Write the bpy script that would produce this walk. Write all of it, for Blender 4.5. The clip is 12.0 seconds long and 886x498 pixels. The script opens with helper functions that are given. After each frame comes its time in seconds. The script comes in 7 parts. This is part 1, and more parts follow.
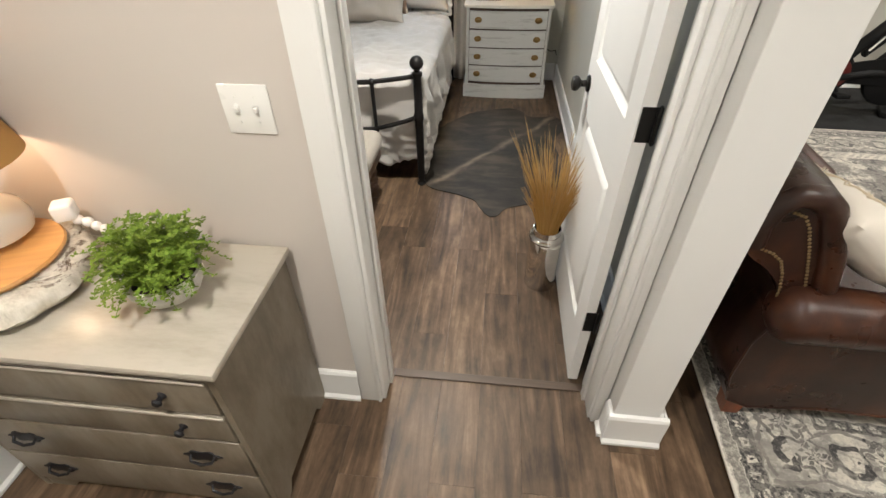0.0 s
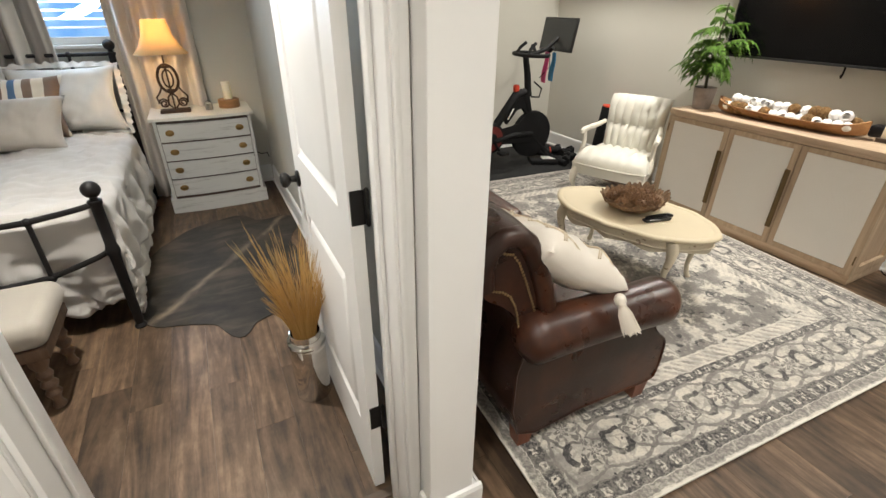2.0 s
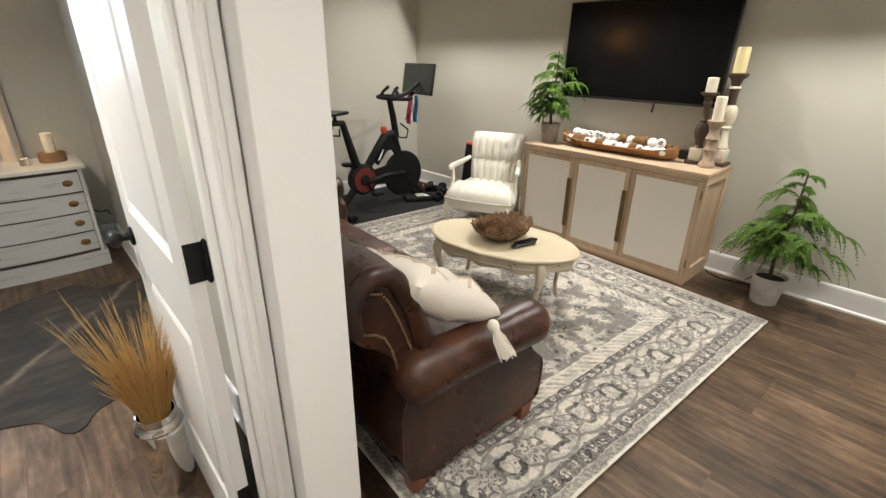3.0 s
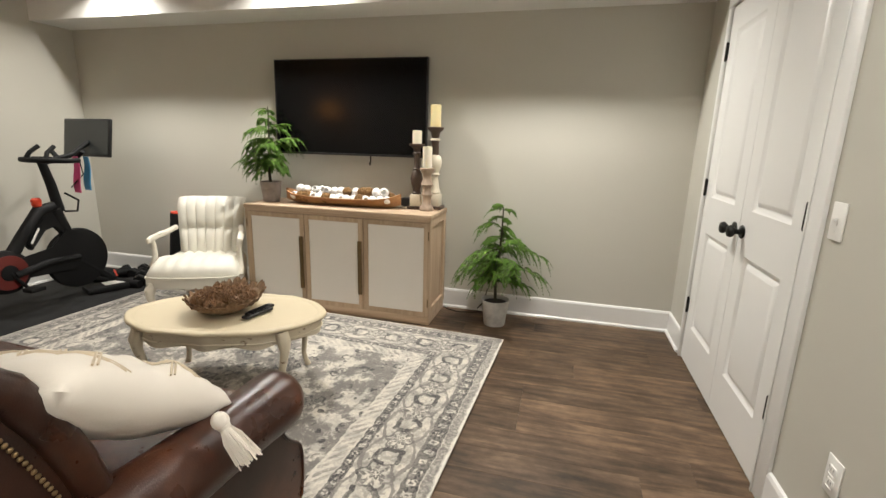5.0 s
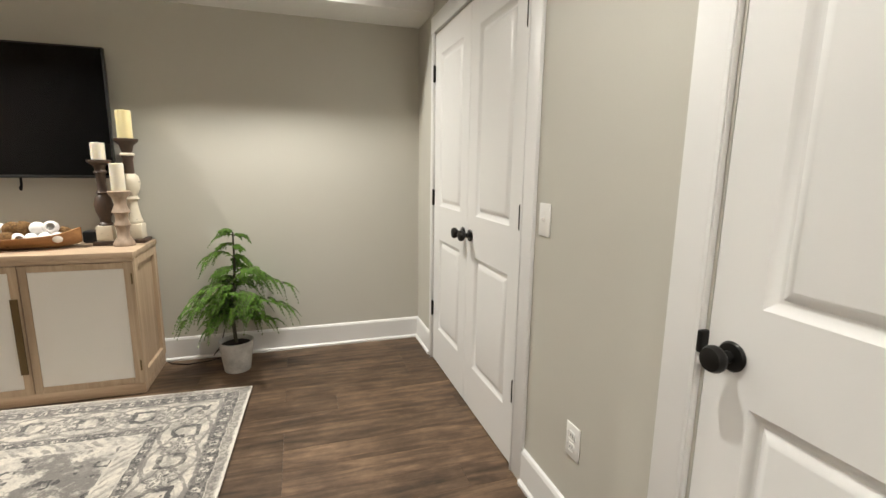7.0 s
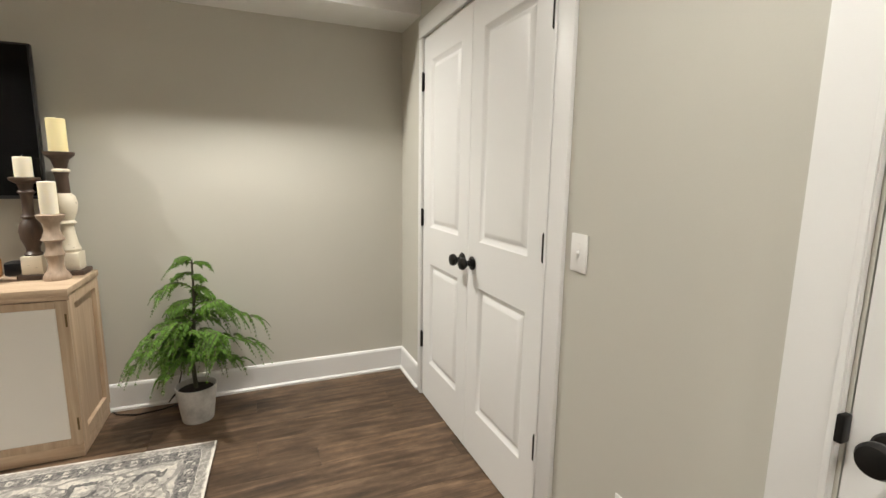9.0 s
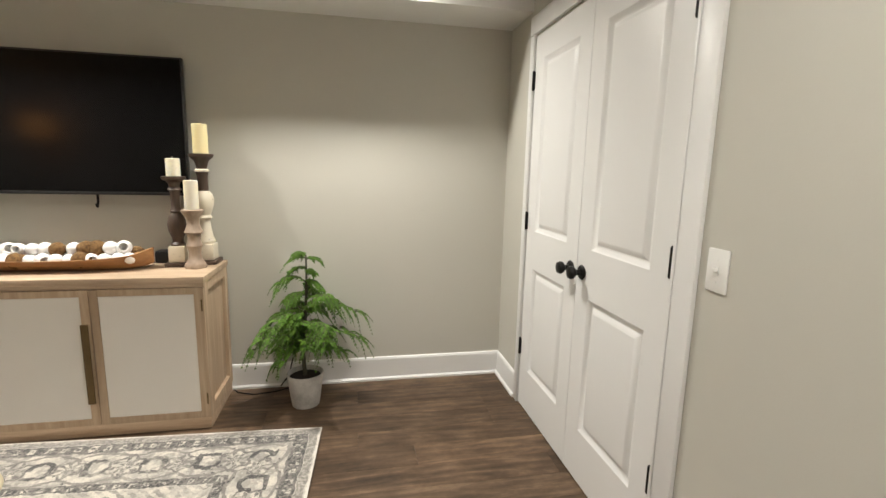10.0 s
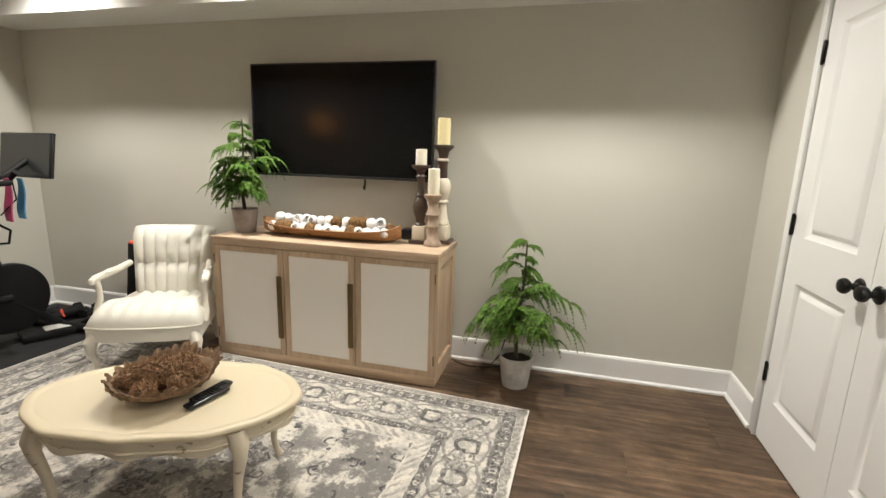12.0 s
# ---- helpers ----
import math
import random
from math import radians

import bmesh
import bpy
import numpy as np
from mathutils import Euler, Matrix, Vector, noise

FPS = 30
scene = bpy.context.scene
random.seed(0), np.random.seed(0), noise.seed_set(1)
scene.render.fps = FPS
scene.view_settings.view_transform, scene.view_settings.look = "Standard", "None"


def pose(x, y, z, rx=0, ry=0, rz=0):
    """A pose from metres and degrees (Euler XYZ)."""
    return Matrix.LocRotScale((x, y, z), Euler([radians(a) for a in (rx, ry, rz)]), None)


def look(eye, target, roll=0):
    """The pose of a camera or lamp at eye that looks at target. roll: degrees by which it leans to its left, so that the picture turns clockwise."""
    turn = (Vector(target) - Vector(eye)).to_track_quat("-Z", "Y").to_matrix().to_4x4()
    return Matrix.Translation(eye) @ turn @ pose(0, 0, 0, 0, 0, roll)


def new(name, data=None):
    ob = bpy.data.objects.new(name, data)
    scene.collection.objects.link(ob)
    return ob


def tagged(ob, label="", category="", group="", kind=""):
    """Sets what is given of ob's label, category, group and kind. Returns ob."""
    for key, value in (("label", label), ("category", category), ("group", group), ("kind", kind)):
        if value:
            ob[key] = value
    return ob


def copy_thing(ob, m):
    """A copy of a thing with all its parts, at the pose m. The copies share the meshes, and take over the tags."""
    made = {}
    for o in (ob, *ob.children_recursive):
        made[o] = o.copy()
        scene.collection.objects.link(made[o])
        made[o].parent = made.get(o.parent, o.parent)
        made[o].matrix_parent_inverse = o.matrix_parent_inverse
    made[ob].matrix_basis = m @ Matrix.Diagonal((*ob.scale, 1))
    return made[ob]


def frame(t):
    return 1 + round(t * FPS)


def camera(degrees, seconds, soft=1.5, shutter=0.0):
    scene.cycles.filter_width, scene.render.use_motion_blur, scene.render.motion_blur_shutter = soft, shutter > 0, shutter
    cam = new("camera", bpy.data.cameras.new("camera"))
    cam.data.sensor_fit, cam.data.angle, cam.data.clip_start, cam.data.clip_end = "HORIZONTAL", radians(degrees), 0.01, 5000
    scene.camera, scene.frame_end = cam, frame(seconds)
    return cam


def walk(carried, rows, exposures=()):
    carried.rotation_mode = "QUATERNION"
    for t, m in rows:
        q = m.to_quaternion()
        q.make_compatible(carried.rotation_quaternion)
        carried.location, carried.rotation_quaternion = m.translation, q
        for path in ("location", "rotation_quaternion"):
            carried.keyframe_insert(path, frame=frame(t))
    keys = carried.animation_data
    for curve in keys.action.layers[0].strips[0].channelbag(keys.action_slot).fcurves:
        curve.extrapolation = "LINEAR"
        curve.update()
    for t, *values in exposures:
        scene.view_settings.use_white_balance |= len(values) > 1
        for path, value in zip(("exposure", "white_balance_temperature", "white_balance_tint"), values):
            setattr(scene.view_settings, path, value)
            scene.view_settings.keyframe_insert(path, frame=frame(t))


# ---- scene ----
cam = camera(88.3, 12.0)
PATH = [
    (0, (0.135, 0.372, 1.539), (-0.049, 1.912, 0.278), -0.8),
    (0.5, (0.122, 0.419, 1.48), (0.086, 2.03, 0.295), -0.4),
    (1, (0.126, 0.448, 1.484), (0.327, 2.104, 0.381), -0.0),
    (1.5, (0.189, 0.468, 1.496), (0.696, 2.109, 0.471), 0.3),
    (2, (0.226, 0.478, 1.498), (1.034, 2.046, 0.556), 0.5),
    (2.5, (0.253, 0.471, 1.501), (1.276, 1.956, 0.635), 0.9),
    (3, (0.304, 0.47, 1.479), (1.547, 1.829, 0.699), 0.9),
    (3.5, (0.377, 0.5, 1.41), (1.846, 1.672, 0.725), 1.1),
    (5.5, (0.558, 0.623, 1.279), (2.501, 0.846, 0.86), 1.4),
    (6, (0.583, 0.641, 1.277), (2.539, 0.577, 0.865), 1.1),
    (6.5, (0.662, 0.637, 1.275), (2.589, 0.274, 0.882), 0.9),
    (7, (0.749, 0.612, 1.268), (2.624, 0.012, 0.913), 0.8),
    (9, (1.075, 0.68, 1.311), (2.899, -0.078, 0.996), 0.8),
    (9.5, (1.128, 0.687, 1.325), (3.011, 0.096, 1.002), 1.0),
    (10, (1.144, 0.729, 1.328), (3.079, 0.347, 1.0), 1.3),
    (10.5, (1.143, 0.73, 1.33), (3.11, 0.589, 0.992), 1.5),
    (11, (1.133, 0.778, 1.307), (3.103, 0.841, 0.966), 1.7),
    (11.5, (1.128, 0.807, 1.322), (3.073, 1.083, 0.95), 1.8),
    (12, (1.119, 0.831, 1.332), (3.02, 1.31, 0.936), 1.8),
]
walk(cam, [(t, look(eye, target, roll)) for t, eye, target, roll in PATH], [(0.0, 0.02), (2.5, 0.03), (5.5, 0.02), (12.0, 0.03)])

# ---- small building tools ----
def box(bm, x0, y0, z0, x1, y1, z1, bevel=0.0, seg=2):
    """An axis-aligned box, with rounded edges where bevel is given."""
    lo = Vector((min(x0, x1), min(y0, y1), min(z0, z1)))
    hi = Vector((max(x0, x1), max(y0, y1), max(z0, z1)))
    r = bmesh.ops.create_cube(bm, size=1.0)
    for v in r["verts"]:
        v.co = Vector(((v.co.x + 0.5) * (hi.x - lo.x) + lo.x, (v.co.y + 0.5) * (hi.y - lo.y) + lo.y,
                       (v.co.z + 0.5) * (hi.z - lo.z) + lo.z))
    if bevel > 0:
        edges = list({e for v in r["verts"] for e in v.link_edges})
        bmesh.ops.bevel(bm, geom=edges, offset=bevel, segments=seg, profile=0.5, affect="EDGES")
    return bm


def new_box(*a, **k):
    return box(bmesh.new(), *a, **k)


def lathe(bm, profile, seg=24, cx=0.0, cy=0.0, wave=0.0, lobes=0):
    """A turned shape: profile of (radius, height) from the bottom up, closed at both ends."""
    rings = []
    for r, z in profile:
        ring = []
        for i in range(seg):
            a = 2 * math.pi * i / seg
            k = r * (1 + wave * math.cos(lobes * a)) if lobes else r
            ring.append(bm.verts.new((cx + k * math.cos(a), cy + k * math.sin(a), z)))
        rings.append(ring)
    for a, b in zip(rings, rings[1:]):
        for i in range(seg):
            j = (i + 1) % seg
            bm.faces.new((a[i], a[j], b[j], b[i]))
    bm.faces.new(list(reversed(rings[0])))
    bm.faces.new(rings[-1])
    return bm


def tube(bm, pts, radius, seg=10, closed=False):
    """A round bar along points; radius is one number or one a point."""
    pts = [Vector(p) for p in pts]
    n = len(pts)
    rad = radius if isinstance(radius, (list, tuple)) else [radius] * n
    rings = []
    up = None
    for i, p in enumerate(pts):
        if closed:
            d = pts[(i + 1) % n] - pts[i - 1]
        else:
            d = pts[min(i + 1, n - 1)] - pts[max(i - 1, 0)]
        d.normalize()
        if up is None:
            up = Vector((0, 0, 1)) if abs(d.z) < 0.9 else Vector((1, 0, 0))
        side = d.cross(up)
        if side.length < 1e-5:
            side = d.orthogonal()
        side.normalize()
        up = side.cross(d).normalized()
        rings.append([bm.verts.new(p + rad[i] * (math.cos(2 * math.pi * k / seg) * side + math.sin(2 * math.pi * k / seg) * up))
                      for k in range(seg)])
    pairs = list(zip(rings, rings[1:])) + ([(rings[-1], rings[0])] if closed else [])
    for a, b in pairs:
        for k in range(seg):
            j = (k + 1) % seg
            bm.faces.new((a[k], b[k], b[j], a[j]))
    if not closed:
        bm.faces.new(rings[0])
        bm.faces.new(list(reversed(rings[-1])))
    return bm


def prism(bm, outline, z0, z1, axis="z"):
    """An outline of 2D points pushed from z0 to z1 along an axis."""
    def at(u, v, w):
        return {"z": (u, v, w), "y": (u, w, v), "x": (w, u, v)}[axis]
    a = [bm.verts.new(at(u, v, z0)) for u, v in outline]
    b = [bm.verts.new(at(u, v, z1)) for u, v in outline]
    n = len(a)
    for i in range(n):
        j = (i + 1) % n
        bm.faces.new((a[i], a[j], b[j], b[i]))
    bm.faces.new(list(reversed(a)))
    bm.faces.new(b)
    return bm


def sweep(bm, rows):
    """A skin through rows of points of equal number, each row a closed loop, with both ends capped."""
    rings = [[bm.verts.new(p) for p in row] for row in rows]
    n = len(rings[0])
    for a, b in zip(rings, rings[1:]):
        for i in range(n):
            j = (i + 1) % n
            bm.faces.new((a[i], a[j], b[j], b[i]))
    bm.faces.new(list(reversed(rings[0])))
    bm.faces.new(rings[-1])
    return bm


def sphere(bm, x, y, z, r, u=16, v=10, sx=1.0, sy=1.0, sz=1.0):
    m = Matrix.Translation((x, y, z)) @ Matrix.Diagonal((sx, sy, sz, 1))
    bmesh.ops.create_uvsphere(bm, u_segments=u, v_segments=v, radius=r, matrix=m)
    return bm


def finish(name, bm, material, smooth=True, angle=35):
    bmesh.ops.recalc_face_normals(bm, faces=bm.faces)
    me = bpy.data.meshes.new(name)
    if smooth:
        for f in bm.faces:
            f.smooth = True
        lim = radians(angle)
        for e in bm.edges:
            if len(e.link_faces) == 2 and e.calc_face_angle(0.0) > lim:
                e.smooth = False
    bm.to_mesh(me)
    bm.free()
    for m in material if isinstance(material, (list, tuple)) else [material]:
        me.materials.append(m)
    return me


def part(name, bm, material, parent, label="", smooth=True, angle=35):
    """One mesh object under a thing or under a part."""
    ob = new(name, finish(name, bm, material, smooth, angle))
    ob.parent = parent
    return tagged(ob, label)


def thing(name, m, label, category, group=""):
    """An Empty at a thing's base."""
    ob = new(name)
    ob.empty_display_size = 0.1
    ob.matrix_basis = m
    return tagged(ob, label, category, group)


def single(name, bm, material, label, category, m=None, group="", smooth=True, angle=35):
    """A thing of one mesh."""
    ob = new(name, finish(name, bm, material, smooth, angle))
    if m is not None:
        ob.matrix_basis = m
    return tagged(ob, label, category, group)


def structure(name, bm, material, label, category, smooth=False):
    return tagged(new(name, finish(name, bm, material, smooth)), label, category, "", "structure")


# ---- material tools ----
class Nodes:
    """A short way to write node trees."""
    def __init__(self, name):
        self.mat = bpy.data.materials.new(name)
        self.mat.use_nodes = True
        self.t = self.mat.node_tree
        self.bsdf = self.t.nodes["Principled BSDF"]
        self.coord = self.t.nodes.new("ShaderNodeTexCoord").outputs["Object"]

    def put(self, sock, v):
        if isinstance(v, bpy.types.NodeSocket):
            self.t.links.new(v, sock)
        elif v is not None:
            sock.default_value = v

    def math(self, op, a, b=None, c=None, clamp=False):
        n = self.t.nodes.new("ShaderNodeMath")
        n.operation, n.use_clamp = op, clamp
        for s, v in zip(n.inputs, (a, b, c)):
            self.put(s, v)
        return n.outputs[0]

    def mapped(self, scale=(1, 1, 1), rot=(0, 0, 0), loc=(0, 0, 0), src=None):
        n = self.t.nodes.new("ShaderNodeMapping")
        self.put(n.inputs["Vector"], src or self.coord)
        n.inputs["Scale"].default_value = scale
        n.inputs["Rotation"].default_value = rot
        self.put(n.inputs["Location"], loc)
        return n.outputs[0]

    def noise(self, scale, detail=4.0, rough=0.55, vec=None, distort=0.0):
        n = self.t.nodes.new("ShaderNodeTexNoise")
        self.put(n.inputs["Vector"], vec or self.coord)
        n.inputs["Scale"].default_value = scale
        n.inputs["Detail"].default_value = detail
        n.inputs["Roughness"].default_value = rough
        n.inputs["Distortion"].default_value = distort
        return n.outputs["Fac"]

    def voronoi(self, scale, vec=None, feature="F1", out="Distance"):
        n = self.t.nodes.new("ShaderNodeTexVoronoi")
        n.feature = feature
        self.put(n.inputs["Vector"], vec or self.coord)
        n.inputs["Scale"].default_value = scale
        return n.outputs[out]

    def wave(self, scale, vec=None, distort=0.0, detail=2.0, dscale=1.0, direction="X"):
        n = self.t.nodes.new("ShaderNodeTexWave")
        n.bands_direction = direction
        self.put(n.inputs["Vector"], vec or self.coord)
        n.inputs["Scale"].default_value = scale
        n.inputs["Distortion"].default_value = distort
        n.inputs["Detail"].default_value = detail
        n.inputs["Detail Scale"].default_value = dscale
        return n.outputs["Fac"]

    def ramp(self, fac, stops):
        n = self.t.nodes.new("ShaderNodeValToRGB")
        self.put(n.inputs[0], fac)
        el = n.color_ramp.elements
        while len(el) < len(stops):
            el.new(0.5)
        for e, (p, c) in zip(el, stops):
            e.position = p
            e.color = (*c, 1) if not isinstance(c, (int, float)) else (c, c, c, 1)
        return n.outputs[0]

    def mix(self, fac, a, b, blend="MIX"):
        n = self.t.nodes.new("ShaderNodeMix")
        n.data_type, n.blend_type = "RGBA", blend
        self.put(n.inputs[0], fac)
        for s, v in ((n.inputs[6], a), (n.inputs[7], b)):
            self.put(s, (*v, 1) if isinstance(v, tuple) and len(v) == 3 else v)
        return n.outputs[2]

    def sep(self, vec=None):
        n = self.t.nodes.new("ShaderNodeSeparateXYZ")
        self.put(n.inputs[0], vec or self.coord)
        return n.outputs

    def comb(self, x=0.0, y=0.0, z=0.0):
        n = self.t.nodes.new("ShaderNodeCombineXYZ")
        for s, v in zip(n.inputs, (x, y, z)):
            self.put(s, v)
        return n.outputs[0]

    def random(self):
        return self.t.nodes.new("ShaderNodeObjectInfo").outputs["Random"]

    def island(self):
        return self.t.nodes.new("ShaderNodeNewGeometry").outputs["Random Per Island"]

    def bump(self, height, strength=0.3, distance=0.002):
        n = self.t.nodes.new("ShaderNodeBump")
        n.inputs["Strength"].default_value = strength
        n.inputs["Distance"].default_value = distance
        self.put(n.inputs["Height"], height)
        self.put(self.bsdf.inputs["Normal"], n.outputs[0])

    def done(self, color=None, rough=None, metal=None, **more):
        b = self.bsdf.inputs
        if color is not None:
            self.put(b["Base Color"], (*color, 1) if isinstance(color, tuple) and len(color) == 3 else color)
        self.put(b["Roughness"], rough)
        self.put(b["Metallic"], metal)
        for k, v in more.items():
            self.put(b[k.replace("_", " ")], v)
        return self.mat


def tint(c, k):
    return tuple(min(1.0, x * k) for x in c)


def paint(name, color, rough=0.5, grain=0.15, spread=0.05, scale=60.0):
    """Rolled or brushed paint: slightly uneven colour and a fine skin."""
    n = Nodes(name)
    big = n.noise(1.3, 3)
    fine = n.noise(scale, 4)
    col = n.mix(big, tint(color, 1 - spread), tint(color, 1 + spread))
    n.bump(fine, grain, 0.001)
    return n.done(col, n.ramp(n.noise(6, 3), [(0.3, rough - 0.06), (0.7, rough + 0.06)]))


def wood(name, dark, light, scale=1.0, axis=0, rough=0.5, stains=None, random=0.25, bump=0.25):
    """Sawn wood whose grain runs along an axis of the part."""
    n = Nodes(name)
    s = [26.0 * scale] * 3
    s[axis] = 1.6 * scale
    shift = n.comb(n.math("MULTIPLY", n.random(), 37.0), n.math("MULTIPLY", n.random(), 91.0), 0.0)
    v = n.mapped(tuple(s), loc=shift)
    grain = n.noise(1.0, 6, 0.6, v, 0.6)
    fine = n.noise(3.5, 5, 0.7, v)
    g = n.math("ADD", n.math("MULTIPLY", grain, 0.7), n.math("MULTIPLY", fine, 0.3))
    col = n.ramp(g, [(0.3, dark), (0.52, tuple((a + b) / 2 for a, b in zip(dark, light))), (0.72, light)])
    k = n.math("ADD", n.math("MULTIPLY", n.random(), random), 1.0 - random / 2)
    col = n.mix(1.0, col, n.comb(k, k, k), "MULTIPLY")
    if stains:
        col = n.mix(n.ramp(n.noise(3.0, 4), [(0.45, 0.0), (0.7, 0.6)]), col, stains)
    n.bump(fine, bump, 0.0012)
    return n.done(col, n.ramp(fine, [(0.3, rough - 0.08), (0.7, rough + 0.1)]))


def fabric(name, color, weave=900.0, rough=0.9, spread=0.08, bump=0.35, sheen=0.2):
    n = Nodes(name)
    a = n.wave(weave / 6.28, n.mapped((1, 1, 1)), 0.6, 1, 1, "X")
    b = n.wave(weave / 6.28, n.mapped((1, 1, 1)), 0.6, 1, 1, "Z")
    w = n.math("MULTIPLY", a, b)
    col = n.mix(n.noise(5, 4), tint(color, 1 - spread), tint(color, 1 + spread))
    col = n.mix(n.math("MULTIPLY", w, 0.25), col, tint(color, 0.75))
    n.bump(n.math("ADD", n.noise(180, 3), w), bump, 0.0008)
    return n.done(col, rough, None, Sheen_Weight=sheen)


def metal(name, color, rough=0.35, metallic=1.0, wear=None, bump=0.1):
    n = Nodes(name)
    f = n.noise(35, 5)
    col = n.mix(f, tint(color, 0.8), tint(color, 1.15))
    if wear:
        col = n.mix(n.ramp(n.noise(9, 6), [(0.55, 0.0), (0.72, 0.8)]), col, wear)
    n.bump(f, bump, 0.001)
    return n.done(col, n.ramp(f, [(0.3, max(rough - 0.08, 0.02)), (0.7, rough + 0.08)]), metallic)


def glow(name, color, strength, base=(0.8, 0.8, 0.8)):
    n = Nodes(name)
    return n.done(base, 0.5, None, Emission_Color=(*color, 1), Emission_Strength=strength)

# ---- world and large lights ----
world = bpy.data.worlds.new("world")
scene.world = world
world.use_nodes = True
sky = world.node_tree.nodes.new("ShaderNodeTexSky")
sky.sky_type, sky.sun_disc = "NISHITA", False
sky.sun_elevation, sky.sun_rotation = radians(4), radians(200)
background = world.node_tree.nodes["Background"]
world.node_tree.links.new(sky.outputs[0], background.inputs[0])
background.inputs[1].default_value = 0.15

CEIL = 2.44
SOFFIT = 2.185
WARM = (1.0, 0.965, 0.89)


def lamp(name, kind, m, power, color, size=0.1, spread=180):
    d = bpy.data.lights.new(name, kind)
    d.energy, d.color = power, color
    if kind == "AREA":
        d.shape, d.size, d.spread = "DISK", size, radians(spread)
    else:
        d.shadow_soft_size = size
    ob = new(name, d)
    ob.matrix_basis = m
    return ob


# soffit row first; the last four are unseen, added to fill the rooms
CANS = [(3.49, 0.72, 0.95), (3.49, 2.46, 1.18), (3.49, 4.02, 0.78), (1.55, 0.45, 0.56), (1.75, 3.9, 0.42), (-0.35, 0.30, 1.0), (-0.25, 2.40, 1.52)]
for cx, cy, k in CANS:
    lamp("recessed_or_fill_bulb", "AREA", pose(cx, cy, CEIL - 0.012), 26 * k, WARM, 0.065, 146)

# daylight in the bedroom window's opening
lamp("window_daylight", "AREA", look((-0.52, 4.94, 1.72), (0.0, 2.0, 0.7)), 18, (0.60, 0.78, 1.0), 0.7, 180)

# ---- materials ----
M_WALL = paint("greige_wall_paint", (0.545, 0.528, 0.468), 0.55, 0.2, 0.03, 140)
M_HALL = paint("hall_wall_paint", (0.60, 0.55, 0.51), 0.5, 0.2, 0.03, 140)
M_CEIL = paint("ceiling_paint", (0.78, 0.77, 0.74), 0.8, 0.3, 0.03, 90)
M_TRIM = paint("white_trim_paint", (0.78, 0.775, 0.76), 0.36, 0.02, 0.01, 160)
M_DOOR = paint("white_door_paint", (0.80, 0.795, 0.78), 0.36, 0.02, 0.01, 160)
M_BLACK = metal("oiled_black_metal", (0.02, 0.019, 0.018), 0.38, 0.7)
M_PLASTIC = paint("white_plastic", (0.82, 0.81, 0.78), 0.3, 0.02, 0.01)
M_SUBFLOOR = paint("dark_subfloor", (0.06, 0.05, 0.045), 0.9)

# ---- structure ----
TV_X = 3.953       # face of the television wall
S_Y = -0.222       # face of the south wall
N_Y = 4.97         # face of the north wall
BF_Y = 1.335       # hall face of the bedroom's front wall
BB_Y = 1.475       # bedroom face of it
W_X = -3.2

structure("floor", new_box(W_X, -1.6, -0.08, TV_X + 0.15, N_Y + 0.15, -0.012), M_SUBFLOOR, "dark vinyl plank floor running through all rooms", "floor")
structure("wall_east", new_box(TV_X, S_Y - 0.14, 0, TV_X + 0.12, N_Y + 0.12, CEIL), M_WALL, "greige painted wall behind the television", "wall")

bm = new_box(0.7425, N_Y, 0, TV_X, N_Y + 0.12, CEIL)
structure("wall_north", bm, M_WALL, "greige painted wall behind the exercise bike", "wall")

WIN = (-0.95, -0.10, 1.22, 2.1)   # bedroom window: x0, x1, z0, z1
bm = bmesh.new()
box(bm, W_X, N_Y, 0, WIN[0], N_Y + 0.14, CEIL)
box(bm, WIN[1], N_Y, 0, 0.7425, N_Y + 0.14, CEIL)
box(bm, WIN[0], N_Y, 0, WIN[1], N_Y + 0.14, WIN[2])
box(bm, WIN[0], N_Y, WIN[3], WIN[1], N_Y + 0.14, CEIL)
structure("wall_bedroom_north", bm, M_WALL, "greige bedroom wall around the window", "wall")

# south wall: closet opening and single door opening
CL0, CL1, SD0, SD1, DOOR_H = 2.335, 3.532, 0.70, 1.468, 2.045
bm = bmesh.new()
box(bm, CL1, S_Y - 0.12, 0, TV_X, S_Y, CEIL)
box(bm, SD1, S_Y - 0.12, 0, CL0, S_Y, CEIL)
box(bm, W_X, S_Y - 0.12, 0, SD0, S_Y, CEIL)
box(bm, CL0, S_Y - 0.12, DOOR_H, CL1, S_Y, CEIL)
box(bm, SD0, S_Y - 0.12, DOOR_H, SD1, S_Y, CEIL)
structure("wall_south", bm, M_WALL, "greige wall around the closet and the single door", "wall")
structure("wall_closet_back", new_box(SD0 - 0.2, S_Y - 0.80, 0, TV_X, S_Y - 0.7, CEIL), M_WALL, "plain wall closing the closets", "wall")
# unseen wall, added only to enclose the rooms
structure("wall_west", new_box(W_X - 0.1, S_Y - 0.9, 0, W_X, N_Y + 0.14, CEIL), M_HALL, "unseen plain wall added to close the rooms on the west", "wall")

